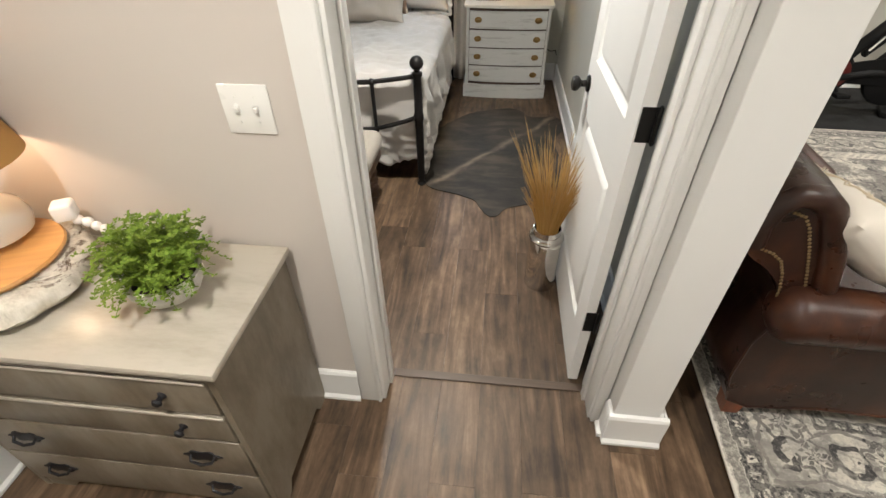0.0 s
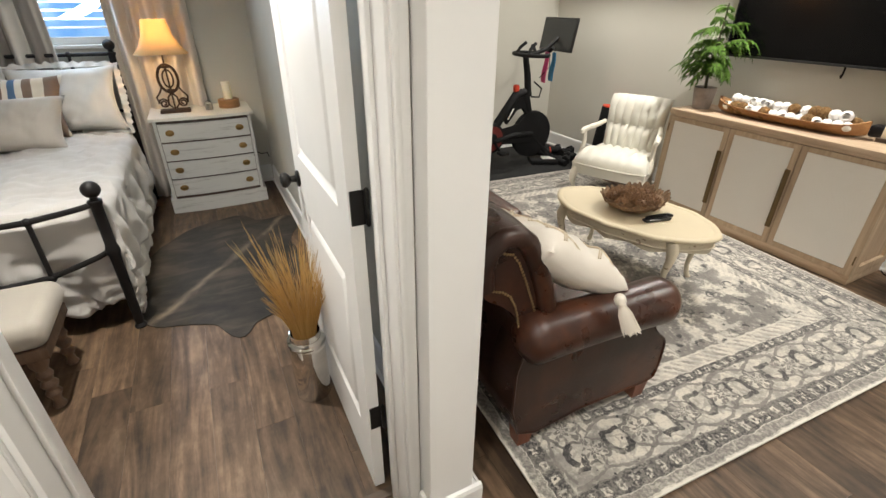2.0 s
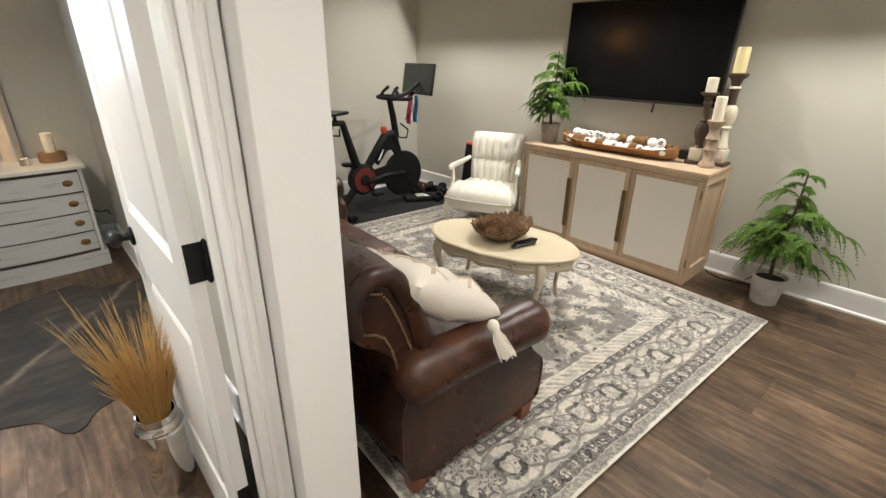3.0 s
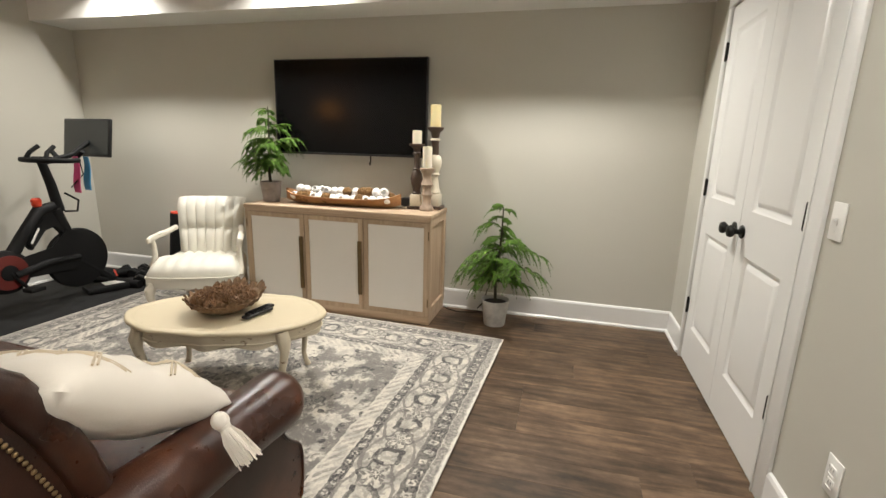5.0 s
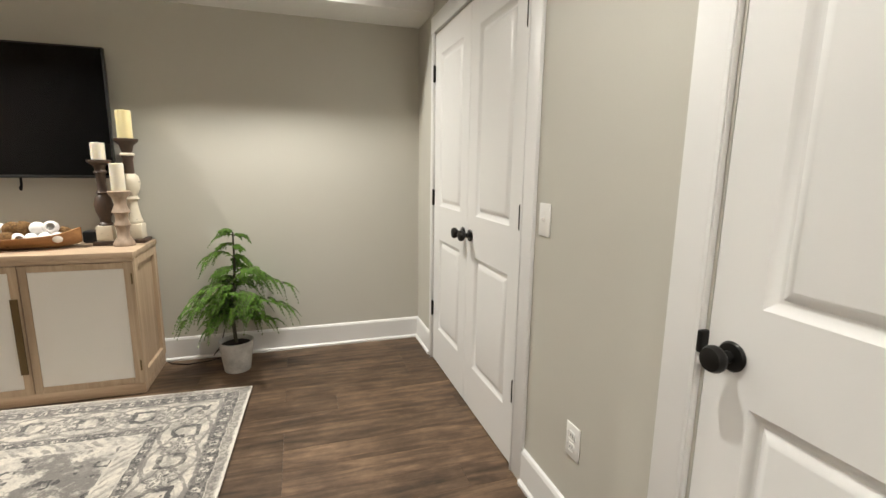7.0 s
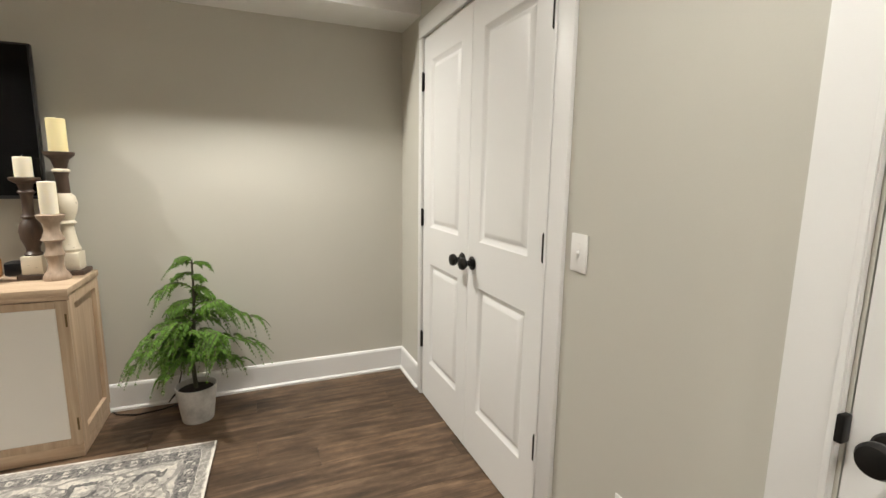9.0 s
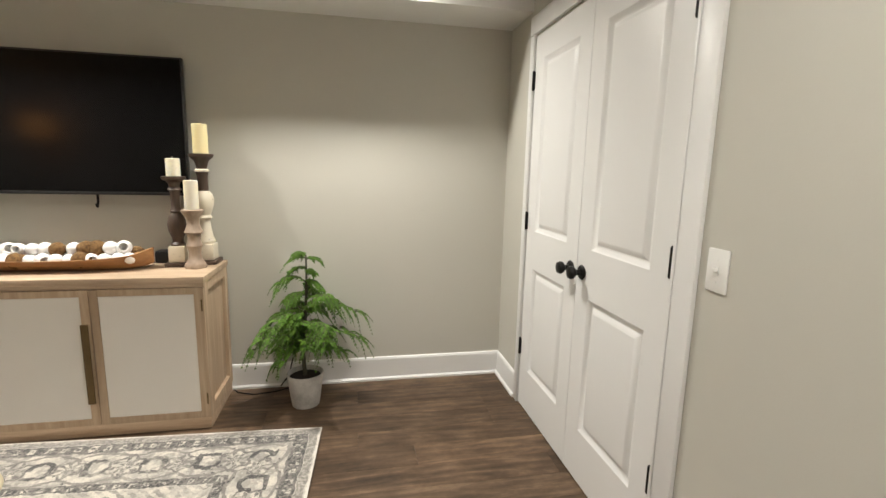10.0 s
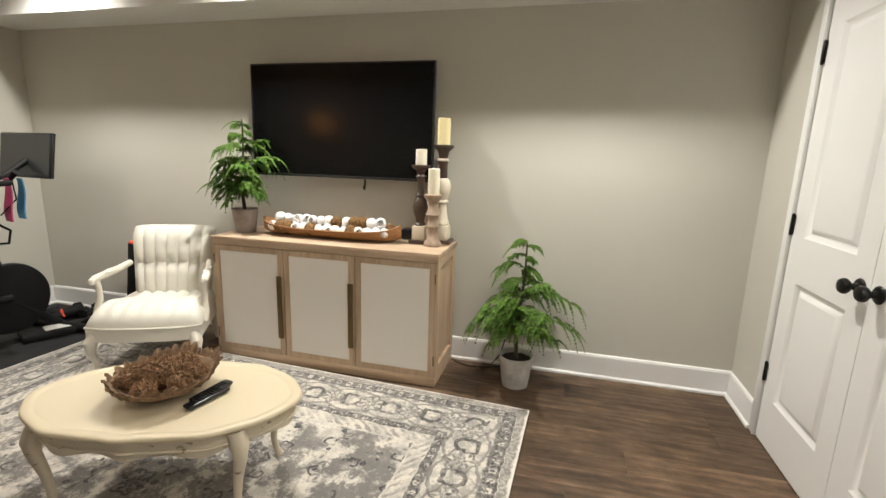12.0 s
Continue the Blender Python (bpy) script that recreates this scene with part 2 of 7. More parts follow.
# bedroom front wall with its door opening
BD0, BD1 = -0.206, 0.543
bm = bmesh.new()
box(bm, W_X, BF_Y, 0, BD0 - 0.0202, BB_Y, CEIL)
box(bm, BD1 + 0.0202, BF_Y, 0, 0.71, BB_Y, CEIL)
box(bm, BD0 - 0.02, BF_Y, 2.06, BD1 + 0.02, BB_Y, CEIL)
structure("wall_bedroom_front", bm, M_HALL, "light painted hall wall beside the bedroom door", "wall")
structure("wall_partition", new_box(0.71, BB_Y, 0, 0.775, N_Y, CEIL), M_WALL, "greige wall between bedroom and living room", "wall")
structure("wall_end_post", new_box(0.594, 1.262, 0, 0.742, BB_Y, CEIL, 0.002, 1), M_TRIM, "off-white painted wall end beside the bedroom door", "wall")

# ceilings
structure("ceiling", new_box(W_X, S_Y - 0.9, CEIL, 3.61, N_Y + 0.14, CEIL + 0.1), M_CEIL, "white painted ceiling with recessed lights", "ceiling")
structure("ceiling_soffit", new_box(3.61, S_Y, SOFFIT, TV_X, N_Y, CEIL + 0.1), M_CEIL, "boxed white soffit along the television wall", "ceiling")


def baseboard(name, x0, y0, x1, y1, nx, ny):
    """A skirting board with a stepped top and a shoe strip, on a wall that faces (nx, ny)."""
    bm = bmesh.new()
    prof = [(0.0, 0.0), (0.026, 0.0), (0.026, 0.012), (0.015, 0.022), (0.015, 0.138), (0.010, 0.150), (0.0, 0.154)]
    ring0 = [bm.verts.new((x0 + nx * d, y0 + ny * d, z)) for d, z in prof]
    ring1 = [bm.verts.new((x1 + nx * d, y1 + ny * d, z)) for d, z in prof]
    for i in range(len(prof)):
        j = (i + 1) % len(prof)
        bm.faces.new((ring0[i], ring0[j], ring1[j], ring1[i]))
    bm.faces.new(ring0)
    bm.faces.new(list(reversed(ring1)))
    return structure(name, bm, M_TRIM, "white painted baseboard along the wall", "baseboard")


CAS_E, CAS_W = CL1 + 0.062, CL0 - 0.098
baseboard("baseboard_east", TV_X, S_Y, TV_X, N_Y, -1, 0)
baseboard("baseboard_south_corner", CAS_E, S_Y, TV_X - 0.02, S_Y, 0, 1)
baseboard("baseboard_south_middle", SD1 + 0.105, S_Y, CAS_W, S_Y, 0, 1)
baseboard("baseboard_south_west", W_X, S_Y, SD0 - 0.105, S_Y, 0, 1)
baseboard("baseboard_north", 0.775, N_Y, TV_X - 0.02, N_Y, 0, -1)
baseboard("baseboard_bedroom_east", 0.71, BB_Y + 0.02, 0.71, N_Y - 0.02, -1, 0)
baseboard("baseboard_bedroom_north", W_X, N_Y, 0.69, N_Y, 0, -1)
baseboard("baseboard_hall", W_X, BF_Y, BD0 - 0.093, BF_Y, 0, -1)
baseboard("baseboard_post_front", 0.578, 1.258, 0.771, 1.258, 0, -1)
baseboard("baseboard_post_side", 0.757, 1.2585, 0.757, BB_Y, 1, 0)
baseboard("baseboard_post_inner", 0.592, 1.2585, 0.592, BF_Y - 0.022, -1, 0)
structure("trim_post_plinth", new_box(0.7422, 1.262, 0, 0.7568, BB_Y, 0.150), M_TRIM, "white painted board under the wall end", "trim")
baseboard("baseboard_partition", 0.775, BB_Y, 0.775, N_Y - 0.02, 1, 0)


def trim(name, bm, label="white painted door casing"):
    return structure(name, bm, M_TRIM, label, "trim", True)


def casing_leg(x0, x1, face, out, z1, inner_right):
    """A moulded upright casing: flat board, back band on the outer side."""
    bm = bmesh.new()
    box(bm, x0, face, 0, x1, face + out * 0.016, z1, 0.003)
    c = x1 - 0.014 if inner_right else x0 + 0.002
    box(bm, c, face + out * 0.0162, 0, c + 0.012, face + out * 0.0200, z1, 0.0018)
    return bm


trim("trim_bedroom_casing_left", casing_leg(BD0 - 0.091, BD0 - 0.012, BF_Y, -1, 2.065, True))
trim("trim_bedroom_casing_right", casing_leg(BD1 + 0.008, 0.587, BF_Y, -1, 2.065, False))
bm = new_box(BD0 - 0.091, BF_Y, 2.067, 0.590, BF_Y - 0.02, 2.17, 0.003)
trim("trim_bedroom_casing_head", bm)
bm = bmesh.new()
box(bm, BD0 - 0.0195, BF_Y - 0.004, 0, BD0, BB_Y + 0.004, 2.058, 0.002)
box(bm, BD0 + 0.0005, 1.40, 0, BD0 + 0.012, 1.434, 2.03, 0.002)
trim("trim_bedroom_jamb_left", bm, "white painted door jamb with stop")
bm = bmesh.new()
box(bm, BD1, BF_Y - 0.004, 0, BD1 + 0.0195, BB_Y + 0.004, 2.058, 0.002)
box(bm, BD1 - 0.012, 1.40, 0, BD1 - 0.0005, 1.434, 2.03, 0.002)
trim("trim_bedroom_jamb_right", bm, "white painted door jamb with stop")
trim("trim_bedroom_jamb_head", new_box(BD0, BF_Y - 0.004, 2.036, BD1, BB_Y + 0.004, 2.058, 0.002), "white painted door jamb head")
trim("trim_bedroom_inner_left", casing_leg(BD0 - 0.091, BD0 - 0.012, BB_Y, 1, 2.065, True))

trim("trim_closet_casing_east", casing_leg(CL1 + 0.004, CAS_E, S_Y, 1, 2.05, False))
trim("trim_closet_casing_west", casing_leg(CAS_W, CL0 - 0.004, S_Y, 1, 2.05, True))
trim("trim_closet_casing_head", new_box(CAS_W, S_Y, 2.052, CAS_E, S_Y + 0.019, 2.145, 0.003))
trim("trim_single_casing_east", casing_leg(SD1 + 0.006, SD1 + 0.105, S_Y, 1, 2.05, False))
trim("trim_single_casing_west", casing_leg(SD0 - 0.105, SD0 - 0.006, S_Y, 1, 2.05, True))
trim("trim_single_casing_head", new_box(SD0 - 0.105, S_Y, 2.052, SD1 + 0.105, S_Y + 0.019, 2.145, 0.003))


def door_leaf(bm, w, h, t=0.035, top=0.125, rail=0.185, bottom=0.232, stile=0.108, mid=0.905):
    """A moulded two-panel leaf from x = 0 to w, front face at y = 0, back at y = -t; both faces have recessed panels with raised fields."""
    panels = [(stile, bottom, w - stile, mid - rail / 2), (stile, mid + rail / 2 + 0.02, w - stile, h - top)]
    xs = [0, stile, w - stile, w]
    zs = [0, panels[0][1], panels[0][3], panels[1][1], panels[1][3], h]
    for i in range(3):
        for k in range(5):
            hole = i == 1 and k in (1, 3)
            box(bm, xs[i], -t, zs[k], xs[i + 1], 0, zs[k + 1]) if not hole else None
    for x0, z0, x1, z1 in panels:
        for y0, s in ((0.0, -1), (-t, 1)):
            rows = [(0.0, 0.0), (0.003, 0.0015), (0.017, 0.0125), (0.021, 0.0135), (0.026, 0.0135), (0.046, 0.0015), (0.050, 0.001)]
            rings = []
            for d, dep in rows:
                y = y0 + s * dep
                rings.append([bm.verts.new(p) for p in ((x0 + d, y, z0 + d), (x1 - d, y, z0 + d), (x1 - d, y, z1 - d), (x0 + d, y, z1 - d))])
            for a, b in zip(rings, rings[1:]):
                for i in range(4):
                    j = (i + 1) % 4
                    bm.faces.new((a[i], a[j], b[j], b[i]))
            bm.faces.new(rings[-1])
    return bm


def knob(parent, x, y, z, s, sx=1.0):
    """A round black knob with rosette that stands off along y by s = +1 or -1."""
    bm = bmesh.new()
    prof = [(0.030, 0.0), (0.032, 0.004), (0.028, 0.009), (0.013, 0.012), (0.012, 0.030), (0.020, 0.036), (0.0275, 0.045),
            (0.0285, 0.054), (0.024, 0.063), (0.012, 0.067)]
    lathe(bm, prof, 20)
    rot = Matrix.Rotation(radians(-90 * s), 4, "X")
    bmesh.ops.transform(bm, matrix=Matrix.Translation((x, y, z)) @ rot, verts=bm.verts)
    return part("door_knob", bm, M_BLACK, parent, "round black door knob")


def hinge(parent, x, y, z, s=1, h=0.09):
    """A hinge barrel with its end balls and a leaf."""
    bm = bmesh.new()
    lathe(bm, [(0.003, z - h / 2 - 0.006), (0.0065, z - h / 2), (0.0065, z + h / 2), (0.003, z + h / 2 + 0.006)], 10, x, y)
    box(bm, x - 0.012, y - 0.006, z - h / 2, x + 0.012, y - 0.003, z + h / 2)
    return part("hinge", bm, M_BLACK, parent, "black door hinge")


def swing_door(name, m, w, h, label, knob_x, hinge_x, faces=(1,), mid=0.905, knob_z=0.92):
    """A leaf with knob and three hinges; local x along the leaf, y out of its front face."""
    d = tagged(thing(name, m, label, "door"), kind="structure")
    part("leaf", door_leaf(bmesh.new(), w, h, mid=mid), M_DOOR, d, smooth=True, angle=25)
    for s in faces:
        knob(d, knob_x, 0.0 if s > 0 else -0.035, knob_z, s)
    for z in (0.345, 1.07, 1.81):
        hinge(d, hinge_x, 0.008, z)
    return d


LEAF = (CL1 - CL0) / 2 - 0.004
swing_door("door_closet_west", pose(CL0 + 0.002, S_Y + 0.006, 0.008), LEAF, 2.03, "white moulded closet door with black knob", LEAF - 0.050, 0.0, mid=0.910)
swing_door("door_closet_east", pose(CL0 + 0.006 + LEAF, S_Y + 0.006, 0.008), LEAF, 2.03, "white moulded closet door with black knob", 0.050, LEAF, mid=0.910)
swing_door("door_single", pose(SD0 + 0.003, S_Y + 0.001, 0.008), SD1 - SD0 - 0.006, 2.03, "closed white moulded door with black knob", SD1 - SD0 - 0.067, 0.0, mid=0.888, knob_z=0.888)
single("strike_plate", new_box(SD1 - 0.004, S_Y - 0.002, 0.880, SD1 + 0.009, S_Y + 0.0215, 0.930, 0.003), M_BLACK, "black strike plate beside the closed door", "hardware")

# ---- living room materials ----
M_OAK = wood("pale_oak", (0.36, 0.25, 0.16), (0.62, 0.47, 0.33), 1.0, 1, 0.6)
M_OAK_V = wood("pale_oak_upright", (0.36, 0.25, 0.16), (0.60, 0.46, 0.32), 1.0, 2, 0.6)
M_LINEN = fabric("linen_panel", (0.80, 0.765, 0.71), 1400, 0.95, 0.03, 0.3, 0.1)
M_BRONZE = metal("aged_bronze", (0.16, 0.11, 0.055), 0.45, 0.9)
M_SCREEN = Nodes("television_glass").done((0.003, 0.003, 0.0032), 0.14, 0.0, IOR=1.27)
M_GLOSSBLACK = Nodes("black_plastic").done((0.012, 0.012, 0.013), 0.35)
M_MATTBLACK = paint("matt_black_plastic", (0.007, 0.007, 0.0075), 0.65, 0.2, 0.1)
M_MATTBLACK.node_tree.nodes["Principled BSDF"].inputs["Specular IOR Level"].default_value = 0.22
M_RUBBER = paint("black_rubber_mat", (0.005, 0.005, 0.0055), 0.85, 0.5, 0.15, 400)
M_SOIL = paint("potting_soil", (0.025, 0.018, 0.013), 0.95, 1.0, 0.3, 120)
M_CREAM = paint("cream_painted_wood", (0.62, 0.535, 0.375), 0.45, 0.15, 0.05, 30)
M_CHAIRPAINT = paint("ivory_painted_wood", (0.68, 0.64, 0.55), 0.42, 0.12, 0.04, 30)
M_UPH = paint("ivory_upholstery", (0.66, 0.64, 0.565), 0.5, 0.12, 0.04, 220)
M_BEAD = paint("white_painted_wood", (0.82, 0.80, 0.78), 0.6, 0.15, 0.03)
M_WAX = Nodes("candle_wax").done((0.80, 0.74, 0.60), 0.5, None, Subsurface_Weight=0.3, Subsurface_Radius=(0.01, 0.008, 0.004))
M_WAX2 = Nodes("yellowed_wax").done((0.78, 0.68, 0.38), 0.5, None, Subsurface_Weight=0.3, Subsurface_Radius=(0.01, 0.008, 0.004))
M_PILLOW = fabric("ivory_pillow_cloth", (0.80, 0.74, 0.655), 1000, 0.95, 0.04, 0.4, 0.3)


def leather(name="brown_leather", k=1.0):
    n = Nodes(name)
    cloud = n.noise(3.2, 5, 0.6)
    col = n.ramp(cloud, [(0.30, (0.012, 0.0050, 0.0036)), (0.5, (0.032, 0.0112, 0.0062)), (0.72, (0.098, 0.034, 0.0145))])
    col = n.mix(1.0, col, (k, k, k), "MULTIPLY") if k != 1.0 else col
    cells = n.voronoi(170, feature="DISTANCE_TO_EDGE")
    n.bump(n.math("ADD", n.math("MULTIPLY", n.math("MINIMUM", cells, 0.2), 2.0), n.noise(14, 4)), 0.25, 0.0015)
    return n.done(col, n.ramp(n.noise(8, 4), [(0.3, 0.24), (0.7, 0.38)]), None, Specular_IOR_Level=0.5)


M_LEATHER = leather()
M_TANLEATHER = leather("worn_seat_leather", 1.9)
# the same leather, lighter: the arms' highlights are put into the colour
M_ARMLEATHER = leather("highlit_arm_leather", 1.45)


def distressed(name, base, under, amount=0.62, rough=0.5, soft=0.03, stretch=(1, 1, 2.2), fine=0.4):
    """Chalk paint worn through to what lies under it."""
    n = Nodes(name)
    f = n.math("ADD", n.math("MULTIPLY", n.noise(7, 6, 0.65, n.mapped(stretch)), 1.0 - fine), n.math("MULTIPLY", n.noise(45, 4, 0.5, n.mapped(stretch)), fine))
    col = n.mix(n.noise(2.5, 3), tint(base, 0.92), tint(base, 1.05))
    col = n.mix(n.ramp(f, [(amount - soft, 0.0), (amount + soft, 1.0 if soft < 0.05 else 0.75)]), col, under)
    n.bump(f, 0.15, 0.001)
    return n.done(col, rough)


M_CHIP = distressed("worn_cream_paint", (0.62, 0.55, 0.42), (0.24, 0.17, 0.11), 0.60, 0.5)


def leaf_material(name, dark, light):
    n = Nodes(name)
    col = n.mix(n.island(), dark, light)
    col = n.mix(n.noise(25, 2), col, tint(light, 0.8))
    return n.done(col, 0.65, None, Specular_IOR_Level=0.25, Subsurface_Weight=0.08, Subsurface_Radius=(0.01, 0.02, 0.005))


M_LEAF = leaf_material("fern_leaf", (0.022, 0.066, 0.006), (0.100, 0.205, 0.018))
M_STEM = paint("plant_stem", (0.05, 0.045, 0.025), 0.8)


def concrete(name, c):
    n = Nodes(name)
    f = n.noise(12, 6, 0.7)
    n.bump(n.noise(60, 5), 0.4, 0.002)
    return n.done(n.ramp(f, [(0.3, tint(c, 0.7)), (0.55, c), (0.75, tint(c, 1.25))]), 0.8)


M_POT = concrete("cement_pot", (0.52, 0.50, 0.465))
M_POT2 = concrete("brown_cement_pot", (0.33, 0.28, 0.25))


def rug_material():
    """A faded oriental pattern: outer guard, wide scroll border, inner guard and a worn field."""
    n = Nodes("faded_oriental_rug")
    HX, HY = 1.22, 1.51
    warp = n.noise(22, 2)
    x, y, _ = n.sep()
    wob = n.math("ADD", n.math("MULTIPLY", n.math("SUBTRACT", warp, 0.5), 0.030), n.math("MULTIPLY", n.math("SUBTRACT", n.noise(70, 2), 0.5), 0.014))
    wob2 = n.math("MULTIPLY", n.math("SUBTRACT", n.noise(19, 3), 0.5), 0.034)
    x, y = n.math("ADD", x, wob), n.math("SUBTRACT", y, wob2)
    ax, ay = n.math("ABSOLUTE", x), n.math("ABSOLUTE", y)
    dx, dy = n.math("SUBTRACT", HX, ax), n.math("SUBTRACT", HY, ay)
    d = n.math("MINIMUM", dx, dy)
    side = n.math("LESS_THAN", dx, dy)          # 1 on the long sides
    along = n.math("ADD", n.math("MULTIPLY", side, y), n.math("MULTIPLY", n.math("SUBTRACT", 1.0, side), x))

    def band(a, b):
        return n.math("MULTIPLY", n.math("GREATER_THAN", d, a), n.math("LESS_THAN", d, b))

    def line(a, w):
        return n.math("LESS_THAN", n.math("ABSOLUTE", n.math("SUBTRACT", d, a)), w)

    def cell(v, p, off=0.0):
        return n.math("SUBTRACT", n.math("FRACT", n.math("ADD", n.math("DIVIDE", v, p), off)), 0.5)

    def union(*m):
        r = m[0]
        for k in m[1:]:
            r = n.math("MAXIMUM", r, k)
        return r

    def both(a, b):
        return n.math("MULTIPLY", a, b)

    def ring(u, v, r, w):
        rr = n.math("SQRT", n.math("ADD", n.math("MULTIPLY", u, u), n.math("MULTIPLY", v, v)))
        return n.math("LESS_THAN", n.math("ABSOLUTE", n.math("SUBTRACT", rr, r)), w), rr

    def guard(c, half, p):
        """A narrow band of dark ground with small light blocks."""
        u = n.math("MULTIPLY", cell(along, p), p)
        v = n.math("SUBTRACT", d, c)
        blk = both(n.math("LESS_THAN", n.math("ABSOLUTE", u), p * 0.22), n.math("LESS_THAN", n.math("ABSOLUTE", v), half * 0.55))
        hole = both(n.math("LESS_THAN", n.math("ABSOLUTE", u), p * 0.08), n.math("LESS_THAN", n.math("ABSOLUTE", v), half * 0.22))
        ground = band(c - half, c + half)
        return both(ground, n.math("MAXIMUM", n.math("SUBTRACT", 1.0, blk), hole))

    def motif(u, v, s):
        """A rosette: two rings, petals and a core; u, v in metres from its centre."""
        ang = n.math("ARCTAN2", v, u)
        rr = n.math("SQRT", n.math("ADD", n.math("MULTIPLY", u, u), n.math("MULTIPLY", v, v)))
        rr = n.math("ADD", rr, n.math("MULTIPLY", n.math("COSINE", n.math("MULTIPLY", ang, 6.0)), 0.012 * s))
        r1 = n.math("LESS_THAN", n.math("ABSOLUTE", n.math("SUBTRACT", rr, 0.085 * s)), 0.009 * s)
        pet = n.math("GREATER_THAN", n.math("SINE", n.math("MULTIPLY", ang, 8.0)), 0.1)
        p = both(both(pet, n.math("LESS_THAN", rr, 0.072 * s)), n.math("GREATER_THAN", rr, 0.042 * s))
        core = n.math("LESS_THAN", n.math("ABSOLUTE", n.math("SUBTRACT", rr, 0.022 * s)), 0.009 * s)
        return union(r1, p, core)

    def hook(u, v, s):
        """A scroll: a half ring with a straight tail and a cross bar."""
        r1, rr = ring(u, v, 0.045 * s, 0.012 * s)
        half = both(r1, n.math("GREATER_THAN", v, -0.006))
        tail = both(n.math("LESS_THAN", n.math("ABSOLUTE", n.math("SUBTRACT", u, 0.045 * s)), 0.011 * s),
                    both(n.math("LESS_THAN", v, 0.0), n.math("GREATER_THAN", v, -0.065 * s)))
        bar = both(n.math("LESS_THAN", n.math("ABSOLUTE", n.math("ADD", v, 0.06 * s)), 0.010 * s),
                   both(n.math("LESS_THAN", u, 0.05 * s), n.math("GREATER_THAN", u, -0.04 * s)))
        return union(half, tail, bar)

    P = 0.46
    vb = n.math("SUBTRACT", d, 0.238)
    u1 = n.math("MULTIPLY", cell(along, P), P)
    u2 = n.math("MULTIPLY", cell(along, P, 0.5), P)
    wide = band(0.125, 0.352)
    # cream border with grey rosettes and wreaths, and dark hooks between them
    rosettes = both(wide, union(motif(u1, vb, 0.82), motif(u2, vb, 0.66)))
    flip = n.math("SIGN", u1)
    hu = n.math("MULTIPLY", n.math("MULTIPLY", cell(along, P / 2), P / 2), flip)
    hv = n.math("MULTIPLY", vb, flip)
    hooks = both(wide, hook(hu, n.math("SUBTRACT", hv, 0.008), 0.98))
    edge = both(wide, n.math("LESS_THAN", n.math("ABSOLUTE", n.math("SUBTRACT", n.math("ABSOLUTE", vb), n.math("ADD", n.math("MULTIPLY", n.math("ABSOLUTE", n.math("SINE", n.math("MULTIPLY", along, 2 * math.pi / P))), 0.035), 0.070))), 0.008))
    outer = both(band(0.014, 0.052), n.ramp(n.noise(60, 3, 0.7), [(0.40, 0.35), (0.56, 0.85)]))
    guards = union(guard(0.088, 0.033, 0.064), guard(0.374, 0.022, 0.058))
    dots = both(union(band(0.056, 0.120), band(0.352, 0.396)), n.math("GREATER_THAN", n.noise(85, 2), 0.51))

    # the field: a band of slanting leaves, then worn medallion and scattered palmettes
    inside = n.math("GREATER_THAN", d, 0.40)
    slant = n.math("SINE", n.math("MULTIPLY", n.math("ADD", along, n.math("MULTIPLY", d, 1.1)), 118.0))
    leaves = both(both(band(0.402, 0.470), n.math("LESS_THAN", slant, 0.05)), n.ramp(n.noise(18, 4, 0.7), [(0.40, 0.15), (0.58, 0.70)]))
    fu = n.math("MULTIPLY", cell(ax, 0.30, 0.1), 0.30)
    fv = n.math("MULTIPLY", cell(ay, 0.34, 0.3), 0.34)
    pal = union(motif(fu, fv, 0.75), hook(n.math("SUBTRACT", n.math("ABSOLUTE", fu), 0.10), n.math("SUBTRACT", n.math("ABSOLUTE", fv), 0.09), 0.5))
    medr = n.math("SQRT", n.math("ADD", n.math("MULTIPLY", x, n.math("MULTIPLY", x, 2.2)), n.math("MULTIPLY", y, y)))
    meda = n.math("ARCTAN2", y, n.math("MULTIPLY", x, 1.5))
    lob = n.math("ADD", medr, n.math("MULTIPLY", n.math("SINE", n.math("MULTIPLY", meda, 12.0)), 0.035))
    medl = union(*[n.math("LESS_THAN", n.math("ABSOLUTE", n.math("SUBTRACT", lob, k)), 0.016) for k in (0.22, 0.40, 0.62, 0.80)])
    field_in = n.math("GREATER_THAN", d, 0.482)
    worn = n.ramp(n.noise(5.5, 5, 0.65), [(0.40, 0.0), (0.58, 1.0)])
    clouds = both(field_in, n.ramp(n.noise(6.5, 6, 0.72), [(0.45, 0.0), (0.51, 0.9)]))
    flecks = both(field_in, both(n.math("LESS_THAN", n.voronoi(13, n.comb(x, y, 0.0)), 0.22), n.math("GREATER_THAN", n.noise(4.5, 3), 0.48)))

    yarn = n.noise(260, 2)
    torn = n.ramp(n.noise(40, 5, 0.75), [(0.32, 0.30), (0.46, 1.0)])
    fade = n.ramp(n.noise(7, 5, 0.7), [(0.26, 0.60), (0.46, 1.0)])
    vine = both(wide, both(n.math("LESS_THAN", n.voronoi(15, n.comb(x, y, 0.0), "DISTANCE_TO_EDGE"), 0.06), n.math("GREATER_THAN", n.noise(8, 3), 0.46)))
    shade = both(wide, n.ramp(n.noise(10, 5, 0.7), [(0.50, 0.0), (0.58, 0.7)]))
